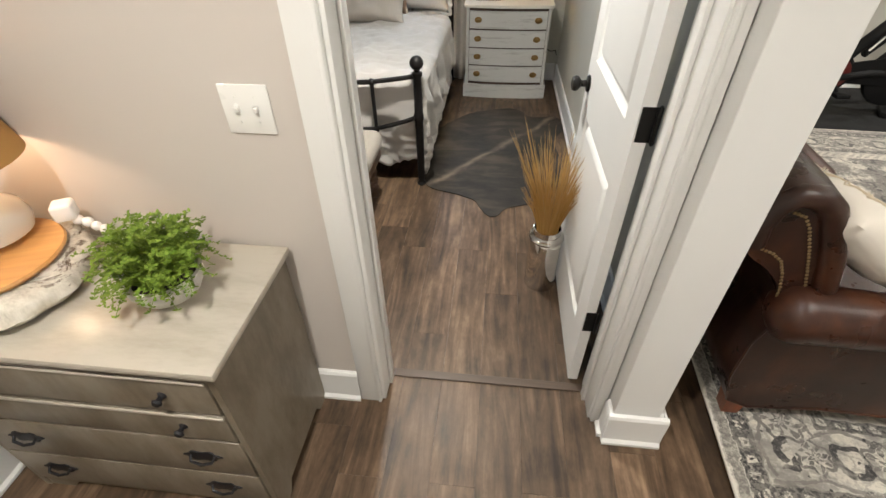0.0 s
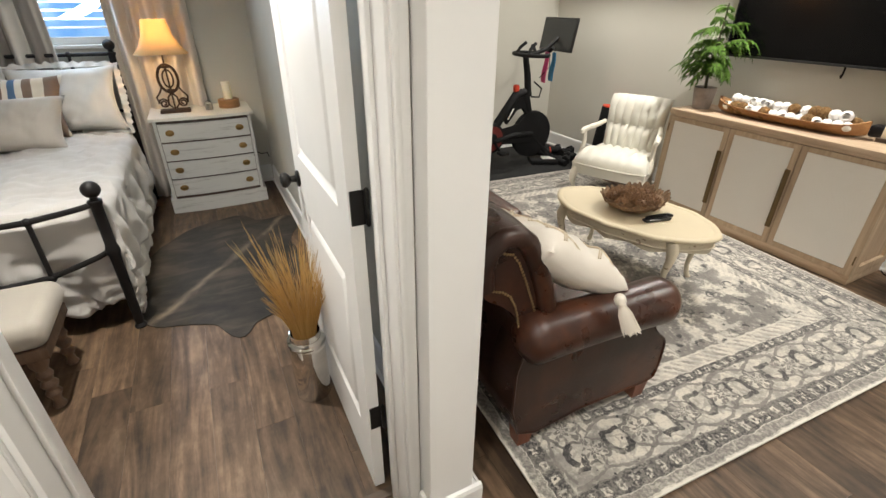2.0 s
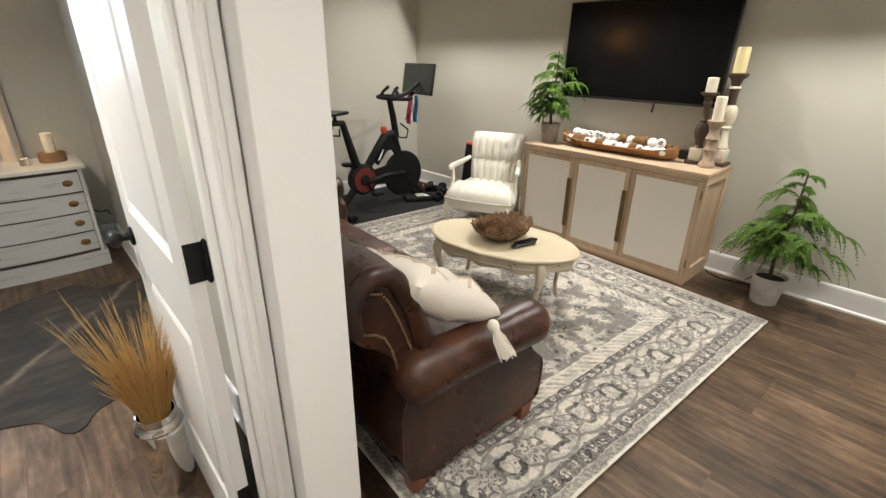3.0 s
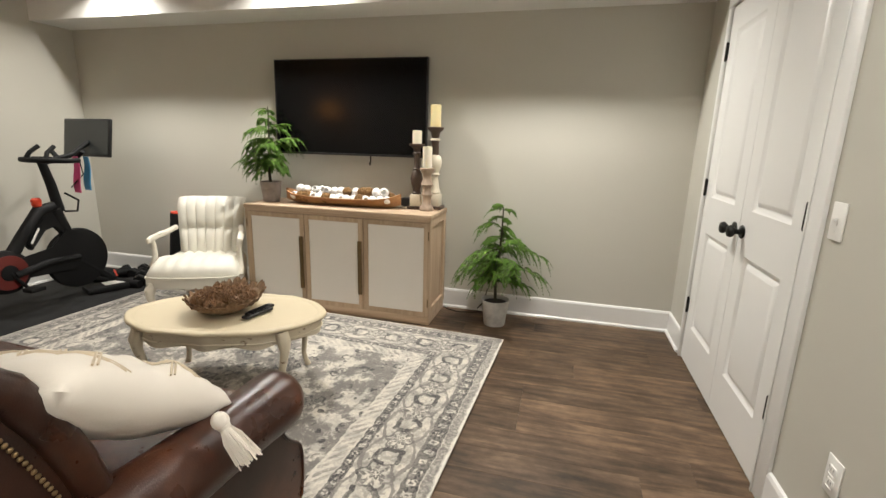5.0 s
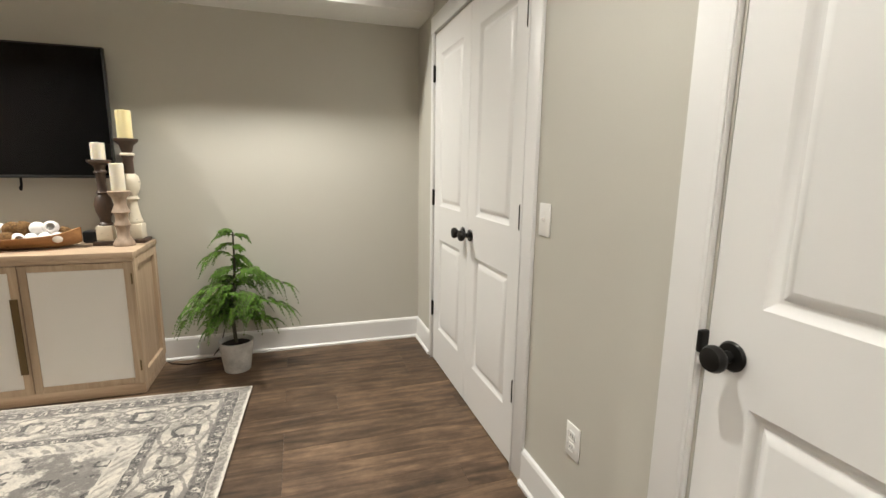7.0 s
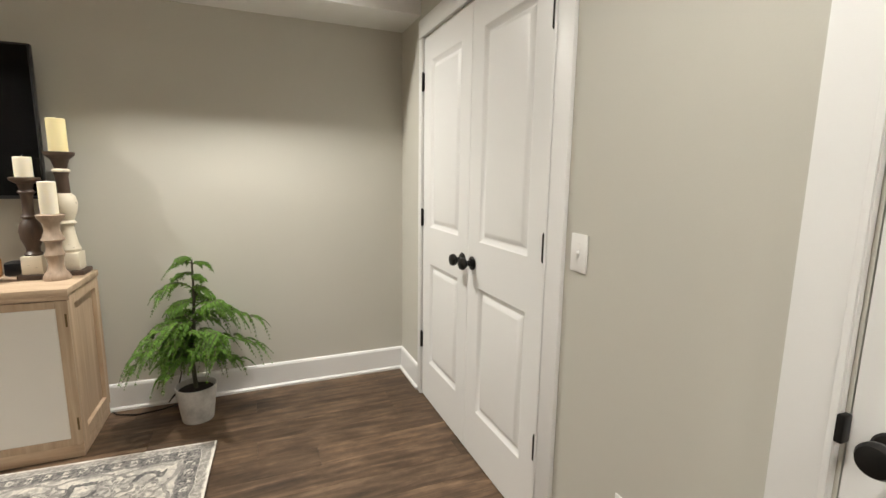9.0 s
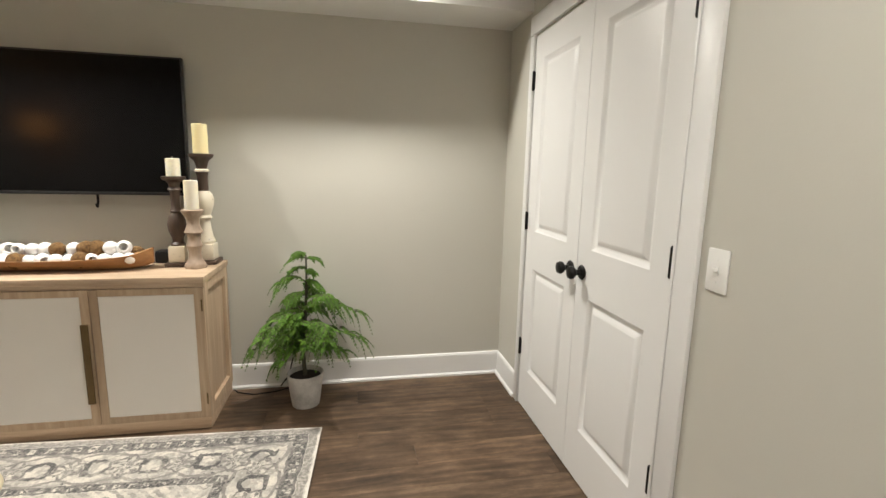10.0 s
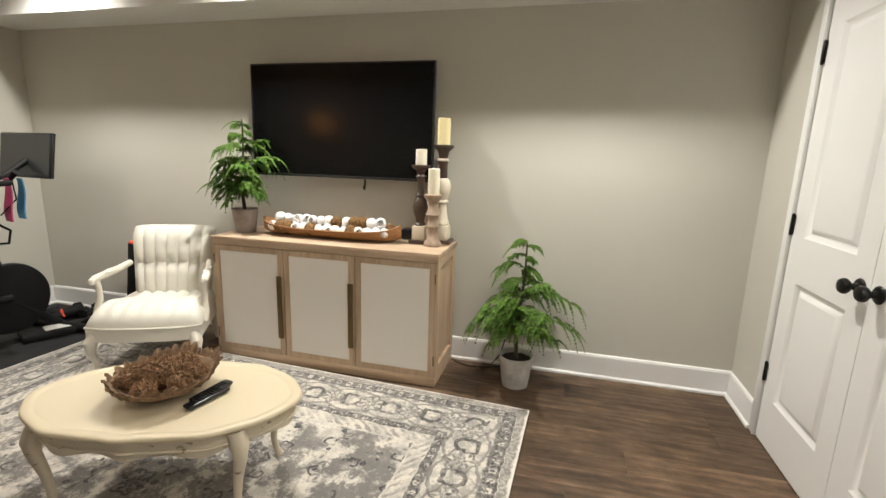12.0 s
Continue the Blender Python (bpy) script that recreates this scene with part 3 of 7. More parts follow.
    grey = union(both(rosettes, 0.85), both(vine, 0.40), both(shade, 0.8), both(edge, 0.8), outer, both(guards, 0.9), leaves, both(field_in, both(union(pal, medl), worn)), clouds, both(line(0.122, 0.004), 0.9), both(line(0.352, 0.004), 0.9))
    grey = both(grey, n.math("MULTIPLY", torn, fade))
    black = union(hooks, both(dots, 0.9), both(both(rosettes, n.math("GREATER_THAN", n.noise(30, 3), 0.54)), 0.45), both(both(wide, n.math("LESS_THAN", n.voronoi(26, n.comb(x, y, 0.0)), 0.15)), n.math("GREATER_THAN", n.noise(9, 2), 0.50)), both(flecks, 0.9), both(both(field_in, pal), n.math("GREATER_THAN", n.noise(6, 3), 0.54)))
    black = both(black, n.math("MULTIPLY", torn, n.ramp(n.noise(9, 4, 0.7), [(0.34, 0.35), (0.52, 1.0)])))
    ground = n.mix(n.ramp(n.noise(11, 5, 0.7), [(0.44, 0.0), (0.60, 0.75)]), (0.63, 0.585, 0.510), (0.36, 0.335, 0.305))
    taupe = n.mix(n.noise(6, 4), (0.075, 0.070, 0.068), (0.180, 0.164, 0.152))
    col = n.mix(n.math("MINIMUM", grey, 0.95), ground, taupe)
    col = n.mix(n.math("MINIMUM", black, 0.92), col, (0.026, 0.025, 0.028))
    col = n.mix(n.math("MULTIPLY", n.math("GREATER_THAN", n.noise(120, 3, 0.7), 0.56), 0.30), col, (0.26, 0.245, 0.225))
    col = n.mix(n.math("LESS_THAN", d, 0.008), col, (0.70, 0.66, 0.60))
    n.bump(n.math("ADD", yarn, n.math("MULTIPLY", grey, -0.4)), 0.6, 0.003)
    return n.done(col, 0.95, None, Sheen_Weight=0.2)


# ---- living room things ----
RUG = pose(2.261, 2.472, 0.0, 0, 0, -3)
single("area_rug", new_box(-1.22, -1.51, 0.007, 1.22, 1.51, 0.018, 0.004), rug_material(),
       "cream and charcoal faded oriental area rug on the plank floor", "rug", RUG)

single("exercise_mat", new_box(1.85, 3.72, 0.0005, 3.90, 4.93, 0.0062, 0.002), M_RUBBER, "black rubber exercise mat under the bike", "mat")


def console():
    c = thing("sideboard", pose(3.714, 2.1955, 0.0), "pale oak sideboard with three linen-panelled doors", "sideboard")
    X0, X1, Y = -0.218, 0.218, 0.7415
    part("top", new_box(X0 - 0.004, -Y - 0.004, 0.772, X1, Y + 0.004, 0.804, 0.003), M_OAK, c)
    bm = new_box(X0 + 0.024, -Y + 0.022, 0.062, X1 - 0.004, Y - 0.022, 0.771)
    part("body", bm, M_OAK_V, c)
    part("plinth", new_box(X0 + 0.012, -Y + 0.006, 0.0, X1 - 0.01, Y - 0.006, 0.062, 0.002), M_OAK, c)
    part("face_rail", new_box(X0 + 0.004, -Y + 0.001, 0.752, X0 + 0.0235, Y - 0.001, 0.771, 0.001), M_OAK, c)
    for s in (-1, 1):
        bm = bmesh.new()
        for x0, x1, z0, z1 in ((X0 + 0.024, X0 + 0.074, 0.063, 0.771), (X1 - 0.055, X1 - 0.004, 0.063, 0.771),
                               (X0 + 0.0742, X1 - 0.0552, 0.063, 0.118), (X0 + 0.0742, X1 - 0.0552, 0.72, 0.771)):
            box(bm, x0, s * (Y - 0.0215), z0, x1, s * (Y - 0.002), z1, 0.0015, 1)
        part("side_frame", bm, M_OAK_V, c)
    edges = [(Y - 0.002, 0.237), (0.233, -0.236), (-0.240, -Y + 0.002)]
    fields = [(0.6875, 0.2745), (0.1975, -0.1975), (-0.2755, -0.6935)]
    for i, ((a, b), (f0, f1)) in enumerate(zip(edges, fields)):
        bm = bmesh.new()
        xa, xb = X0, X0 + 0.022
        box(bm, xa, a, 0.066, xb, f0, 0.749, 0.0015, 1)
        box(bm, xa, f1, 0.066, xb, b, 0.749, 0.0015, 1)
        box(bm, xa, f0 - 0.0002, 0.066, xb, f1 + 0.0002, 0.100, 0.0015, 1)
        box(bm, xa, f0 - 0.0002, 0.716, xb, f1 + 0.0002, 0.749, 0.0015, 1)
        dr = part("door", bm, M_OAK_V, c)
        part("panel", new_box(X0 + 0.003, f0, 0.1, X0 + 0.012, f1, 0.716, 0.002, 1), M_LINEN, dr, "off-white linen panel")
        hy = {0: b + 0.018, 1: b + 0.018}.get(i)
        if hy is not None:
            bm = bmesh.new()
            w = 0.016
            box(bm, X0 - 0.024, hy - w, 0.188, X0 - 0.016, hy + w, 0.588, 0.002)
            for z in (0.21, 0.56):
                box(bm, X0 - 0.0165, hy - 0.006, z, X0 + 0.001, hy + 0.006, z + 0.014)
            part("handle", bm, M_BRONZE, dr, "long aged bronze pull")
        hy = a - 0.012 if i == 0 else b + 0.012
        if i != 1:
            for z in (0.17, 0.66):
                part("hinge", new_box(X0 - 0.002, hy - 0.004, z - 0.03, X0 + 0.004, hy + 0.004, z + 0.03, 0.001, 1), M_BRONZE, dr)


console()


def television():
    t = thing("television", pose(3.842, 2.224, 1.531, 0, 1.0, 0), "large black flat television hung on the wall", "television")
    W, H = 0.626, 0.354
    part("screen", new_box(-0.0005, -W + 0.008, -H + 0.016, 0.004, W - 0.008, H - 0.008), M_SCREEN, t, "switched-off dark glass screen")
    bm = bmesh.new()
    box(bm, -0.004, -W, H - 0.0078, 0.03, W, H, 0.002)
    box(bm, -0.004, -W, -H, 0.03, W, -H + 0.0158, 0.002)
    box(bm, -0.004, -W, -H + 0.016, 0.03, -W + 0.0078, H - 0.008, 0.002)
    box(bm, -0.004, W - 0.0078, -H + 0.016, 0.03, W, H - 0.008, 0.002)
    part("bezel", bm, M_GLOSSBLACK, t)
    bm = new_box(0.0045, -W + 0.01, -H + 0.02, 0.03, W - 0.01, H - 0.01)
    box(bm, 0.0305, -0.40, -0.25, 0.055, 0.40, 0.10, 0.01)
    part("back_cover", bm, M_MATTBLACK, t)
    bm = bmesh.new()
    for y in (-0.2, 0.2):
        box(bm, 0.0552, y - 0.02, -0.22, 0.075, y + 0.02, 0.2)
    box(bm, 0.0752, -0.3, -0.1, 0.108, 0.3, 0.1)
    part("wall_bracket", bm, M_MATTBLACK, t)
    bm = tube(bmesh.new(), [(0.05, -0.16, -0.34), (0.05, -0.16, -0.39), (0.035, -0.162, -0.42), (0.02, -0.165, -0.405)], 0.006, 8)
    part("strap", bm, M_MATTBLACK, t, "dark strap hanging under the set")


television()


def frond(bm, base, yaw, length, rise, droop, rng, size=0.05, pairs=13, stem=None):
    """One drooping spray: a thin rib and leaflets, longest near the base, as folded blades."""
    d = Vector((math.cos(yaw), math.sin(yaw), 0))
    pts = []
    for i in range(pairs + 1):
        t = i / pairs
        z = rise * t - droop * t * t
        sway = 0.13 * length * math.sin(3.5 * t + yaw * 5)
        pts.append(base + d * (length * t) + Vector((-d.y, d.x, 0)) * sway + Vector((0, 0, z)))
    if stem is not None:
        tube(stem, pts, [0.0035 * (1 - 0.8 * i / pairs) for i in range(pairs + 1)], 4)
    for i in range(1, pairs + 1):
        t = i / pairs
        p = pts[i]
        f = (pts[i] - pts[i - 1]).normalized()
        side = f.cross(Vector((0, 0, 1)))
        if side.length < 0.05:
            side = Vector((1, 0, 0))
        side.normalize()
        L = size * (1.15 - 0.75 * t) * rng.uniform(0.8, 1.2)
        for s in (-1, 1, 0):
            if s == 0:
                if i % 2:
                    continue
                ax = (f + Vector((0, 0, rng.uniform(-0.8, 0.3)))).normalized()
            else:
                ax = (f * rng.uniform(0.55, 1.0) + side * s + Vector((0, 0, rng.uniform(-0.55, 0.15)))).normalized()
            w = ax.cross(Vector((rng.uniform(-0.4, 0.4), rng.uniform(-0.4, 0.4), 1))).normalized() * (L * rng.uniform(0.20, 0.30))
            k = Vector((0, 0, -0.12 * L))
            q = [p, p + ax * L * 0.45 + w, p + ax * L + k * 1.5, p + ax * L * 0.45 - w]
            m = p + ax * L * 0.5 + Vector((0, 0, 0.05 * L))
            v = [bm.verts.new(c) for c in q] + [bm.verts.new(m)]
            bm.faces.new((v[0], v[1], v[4]))
            bm.faces.new((v[1], v[2], v[4]))
            bm.faces.new((v[2], v[3], v[4]))
            bm.faces.new((v[3], v[0], v[4]))


def cedar_plant(name, m, pot_r, pot_h, stem_h, spread, seed, pot_mat, label, tiers=9, lean=0.0):
    """A potted young conifer with tiers of drooping feathery sprays."""
    rng = random.Random(seed)
    p = thing(name, m, label, "potted plant")
    bm = lathe(bmesh.new(), [(pot_r * 0.74, 0.0), (pot_r * 0.76, 0.004), (pot_r * 0.97, pot_h * 0.9), (pot_r * 1.0, pot_h), (pot_r * 0.95, pot_h + 0.002),
                             (pot_r * 0.90, pot_h - 0.012), (pot_r * 0.88, pot_h - 0.03)], 32)
    part("pot", bm, pot_mat, p, "round grey cement pot")
    bm = lathe(bmesh.new(), [(pot_r * 0.85, pot_h - 0.034), (pot_r * 0.86, pot_h - 0.024), (pot_r * 0.4, pot_h - 0.018), (0.004, pot_h - 0.016)], 20)
    part("soil", bm, M_SOIL, p)
    stem = bmesh.new()
    top = Vector((lean, -lean, pot_h + stem_h))
    path = [Vector((0, 0, pot_h - 0.03))]
    for i in range(1, 7):
        t = i / 6
        path.append(Vector((lean * t * t + 0.012 * math.sin(4 * t), -lean * t * t + 0.010 * math.cos(5 * t), pot_h + stem_h * t)))
    tube(stem, path, [0.012 - 0.0012 * i for i in range(7)], 8)
    bm = bmesh.new()
    for k in range(tiers):
        t = k / (tiers - 1)
        z = pot_h + stem_h * (0.22 + 0.74 * t)
        n = (8, 8, 7, 6, 4, 3, 2, 2)[min(k, 7)]
        for j in range(n):
            yaw = 2 * math.pi * (j + 0.37 * k) / n + rng.uniform(-0.45, 0.45)
            full = 0.74 + 0.75 * t if t < 0.32 else max(0.30, 0.98 - 1.15 * (t - 0.32))
            L = spread * full * rng.uniform(0.55, 1.25)
            base = Vector((lean * t * t, -lean * t * t, z + rng.uniform(-0.025, 0.025)))
            rise = L * rng.uniform(0.45, 1.15)
            drp = L * rng.uniform(0.60, 1.40)
            size = 0.036 * (1.0 - 0.25 * t)
            frond(bm, base, yaw, L, rise, drp, rng, size, 30, stem)
            # side sprays that hang from the branch
            for q in (0.28, 0.44, 0.60, 0.76, 0.90):
                mid = base + Vector((math.cos(yaw), math.sin(yaw), 0)) * L * q + Vector((0, 0, rise * q - drp * q * q))
                for s in (-1, 1):
                    if rng.random() < 0.85:
                        frond(bm, mid, yaw + s * rng.uniform(0.3, 0.9), L * rng.uniform(0.26, 0.44), L * 0.05, L * rng.uniform(0.28, 0.55), rng, size * 0.8, 12, stem)
    frond(bm, top - Vector((0, 0, 0.02)), rng.uniform(0, 6), spread * 0.55, 0.05, 0.10, rng, 0.026, 16, stem)
    part("stem", stem, M_STEM, p)
    part("foliage", bm, M_LEAF, p, "feathery green drooping sprays", smooth=False)
    return p


cedar_plant("potted_conifer", pose(3.70, 1.01, 0.0, 0, 0, 20), 0.102, 0.190, 0.675, 0.30, 5, M_POT, "small green conifer in a cement pot on the floor", 8, 0.03)
cedar_plant("potted_conifer", pose(3.70, 2.835, 0.804, 0, 0, 75), 0.082, 0.155, 0.57, 0.215, 23, M_POT2, "small green conifer in a pot on the sideboard", 8, 0.04)


def turned_candlestick(name, x, y, z, profile, material, cw, ch, wax, square_base, label, cut=0):
    c = thing(name, pose(x, y, z), label, "candle holder")
    lower = [p for p in profile if not cut or p[1] <= cut]
    part("shaft", lathe(bmesh.new(), lower, 24), material, c)
    if cut:
        upper = [p for p in profile if p[1] >= cut]
        part("neck", lathe(bmesh.new(), upper, 24), M_DARKWOOD, c, "dark brown neck and cup")
        part("collar", lathe(bmesh.new(), [(0.026, cut + 0.098), (0.036, cut + 0.104), (0.036, cut + 0.112), (0.026, cut + 0.118)], 20), M_TWOTONE, c, "cream ring")
    if square_base:
        part("base", new_box(-square_base, -square_base, 0.0, square_base, square_base, 0.022, 0.003), M_DARKWOOD, c, "square dark base")
        part("block", new_box(-square_base * 0.72, -square_base * 0.72, 0.0222, square_base * 0.72, square_base * 0.72, 0.11, 0.004), M_TWOTONE, c, "cream-painted square block")
    h = profile[-1][1]
    bm = lathe(bmesh.new(), [(cw, 0.0), (cw, ch - 0.004), (cw - 0.004, ch), (cw * 0.6, ch - 0.002), (0.004, ch - 0.006)], 24)
    tube(bm, [(0, 0, ch - 0.008), (0.001, 0, ch + 0.008)], 0.0012, 5)
    single("pillar_candle", bm, wax, "unlit pillar candle on a turned wooden holder", "candle", pose(x, y, z + h + 0.001), "pillar candles")


M_DARKWOOD = wood("dark_turned_wood", (0.035, 0.022, 0.015), (0.10, 0.06, 0.04), 1.2, 2, 0.45)
M_GREYWOOD = wood("weathered_turned_wood", (0.22, 0.16, 0.115), (0.42, 0.32, 0.24), 1.2, 2, 0.65)
M_TWOTONE = distressed("cream_over_dark_wood", (0.70, 0.63, 0.50), (0.06, 0.035, 0.022), 0.63, 0.5)
turned_candlestick("candle_holder", 3.725, 1.555, 0.804,
                   [(0.052, 0.0), (0.054, 0.012), (0.046, 0.030), (0.034, 0.045), (0.030, 0.075), (0.033, 0.10), (0.040, 0.118), (0.036, 0.128), (0.030, 0.150),
                    (0.034, 0.180), (0.046, 0.190), (0.040, 0.200), (0.030, 0.230), (0.032, 0.265), (0.052, 0.292), (0.055, 0.305), (0.050, 0.308)],
                   M_GREYWOOD, 0.034, 0.150, M_WAX, 0, "weathered turned wooden candle holder on the sideboard")
turned_candlestick("candle_holder", 3.79, 1.655, 0.804,
                   [(0.030, 0.10), (0.036, 0.118), (0.026, 0.130), (0.028, 0.150), (0.042, 0.190), (0.046, 0.225), (0.038, 0.265), (0.024, 0.285), (0.032, 0.295),
                    (0.022, 0.310), (0.021, 0.350), (0.024, 0.395), (0.034, 0.408), (0.024, 0.420), (0.030, 0.445), (0.056, 0.462), (0.058, 0.474), (0.050, 0.476)],
                   M_DARKWOOD, 0.034, 0.092, M_WAX, 0.056, "dark turned wooden candle holder with a cream block")
turned_candlestick("candle_holder", 3.855, 1.535, 0.804,
                   [(0.040, 0.10), (0.048, 0.125), (0.038, 0.150), (0.030, 0.200), (0.026, 0.240), (0.040, 0.255), (0.030, 0.268), (0.046, 0.310), (0.052, 0.350), (0.044, 0.385),
                    (0.028, 0.400), (0.026, 0.480), (0.032, 0.500), (0.024, 0.515), (0.036, 0.560), (0.060, 0.582), (0.062, 0.596), (0.052, 0.598)],
                   M_TWOTONE, 0.038, 0.155, M_WAX2, 0.066, "tall cream and brown turned candle holder", 0.400)

M_TRAYWOOD = wood("honey_wood", (0.20, 0.095, 0.035), (0.40, 0.21, 0.085), 0.8, 1, 0.45)


def dough_bowl():
    """A long hollowed wooden trough."""
    bm = bmesh.new()
    N, K = 28, 9
    L, W, H = 0.478, 0.105, 0.062
    outer, inner = [], []
    for i in range(N + 1):
        t = -1 + 2 * i / N
        w = W * math.sqrt(max(0.0, 1 - abs(t) ** 3.2)) + 0.006
        rise = 0.018 * t * t
        for rows, k, z0 in ((outer, 1.0, 0.0), (inner, 0.88, 0.012)):
            row = []
            for j in range(K):
                s = -1 + 2 * j / (K - 1)
                h = z0 + (H - z0 + rise) * abs(s) ** 2.2 + (0.03 * t ** 8 if abs(t) > 0.5 else 0)
                row.append(bm.verts.new((w * s * k, L * t * (1.0 if rows is outer else 0.975), h)))
            rows.append(row)
    for rows in (outer, inner):
        for a, b in zip(rows, rows[1:]):
            for j in range(K - 1):
                bm.faces.new((a[j], a[j + 1], b[j + 1], b[j]))
    for j in (0, K - 1):
        for i in range(N):
            bm.faces.new((outer[i][j], outer[i + 1][j], inner[i + 1][j], inner[i][j]))
    for i in (0, N):
        for j in range(K - 1):
            bm.faces.new((outer[i][j], outer[i][j + 1], inner[i][j + 1], inner[i][j]))
    return single("dough_bowl", bm, M_TRAYWOOD, "long honey-coloured wooden dough bowl on the sideboard", "bowl", pose(3.715, 2.228, 0.805))


dough_bowl()


def moss_material():
    n = Nodes("brown_moss")
    n.bump(n.noise(150, 5, 0.8), 1.0, 0.006)
    return n.done(n.ramp(n.noise(90, 4, 0.7), [(0.3, (0.06, 0.03, 0.010)), (0.6, (0.24, 0.13, 0.045))]), 0.95)


M_MOSS = moss_material()


def bead(r, holed):
    """A white wooden ball; a holed one is a hollow cup open at one end."""
    bm = bmesh.new()
    if holed:
        prof = []
        for i in range(9):
            a = -math.pi / 2 + i * (math.pi * 0.80) / 8
            prof.append((max(r * math.cos(a), 0.0008), r * math.sin(a)))
        tr, tz = prof[-1]
        prof += [(tr * 0.86, tz - 0.001), (tr * 0.9, tz * 0.4), (tr * 0.7, -r * 0.5), (0.001, -r * 0.6)]
        lathe(bm, prof, 18)
    else:
        sphere(bm, 0, 0, 0, r, 18, 12)
    return bm


rng = random.Random(4)
ball_mesh = finish("wooden_ball", bead(0.030, False), M_BEAD)
cup_mesh = finish("wooden_ball", bead(0.032, True), M_BEAD)
moss_bm = bmesh.new()
bmesh.ops.create_icosphere(moss_bm, subdivisions=3, radius=0.037)
for v in moss_bm.verts:
    v.co *= 1 + 0.10 * noise.noise(v.co * 90)
moss_mesh = finish("moss_ball", moss_bm, M_MOSS)
ROW = "wmcwcwbwmcwwmwcwbmw"
k = 0
for layer, (nn, xo, zo) in enumerate(((15, -0.046, 0.056), (15, 0.040, 0.060), (13, -0.004, 0.106))):
    for i in range(nn):
        kind = ROW[(i * (2 + layer) + layer * 5 + k) % len(ROW)]
        k += 1
        span = (0.82, 0.82, 0.74)[layer]
        y = 2.228 + (-0.5 + (i + 0.5) / nn) * span + rng.uniform(-0.008, 0.008)
        if kind == "b" and layer == 2:
            continue
        me, nm, lb = {"m": (moss_mesh, "moss_ball", "brown moss ball in the long bowl"), "c": (cup_mesh, "wooden_ball", "white hollow wooden ball in the long bowl")}.get(
            kind, (ball_mesh, "wooden_ball", "white wooden ball in the long bowl"))
        ob = new(nm, me)
        tilt = rng.uniform(40, 95)
        ob.matrix_basis = pose(3.715 + xo + rng.uniform(-0.006, 0.006), y, 0.805 + zo + 0.012 * (2 * (y - 2.228)) ** 2, 0, -tilt, rng.uniform(-60, 60)) @ Matrix.Scale(rng.uniform(0.96, 1.18), 4)
        tagged(ob, lb, "decor ball", "balls in the long bowl")
single("white_box", new_box(-0.035, -0.085, 0, 0.035, 0.085, 0.105, 0.004), M_PLASTIC, "small white box behind the long bowl", "box", pose(3.875, 2.545, 0.804))
single("remote_dock", new_box(-0.04, -0.045, 0, 0.04, 0.045, 0.07, 0.012), M_GLOSSBLACK, "small dark gadget beside the candle holders", "gadget", pose(3.885, 1.755, 0.804))


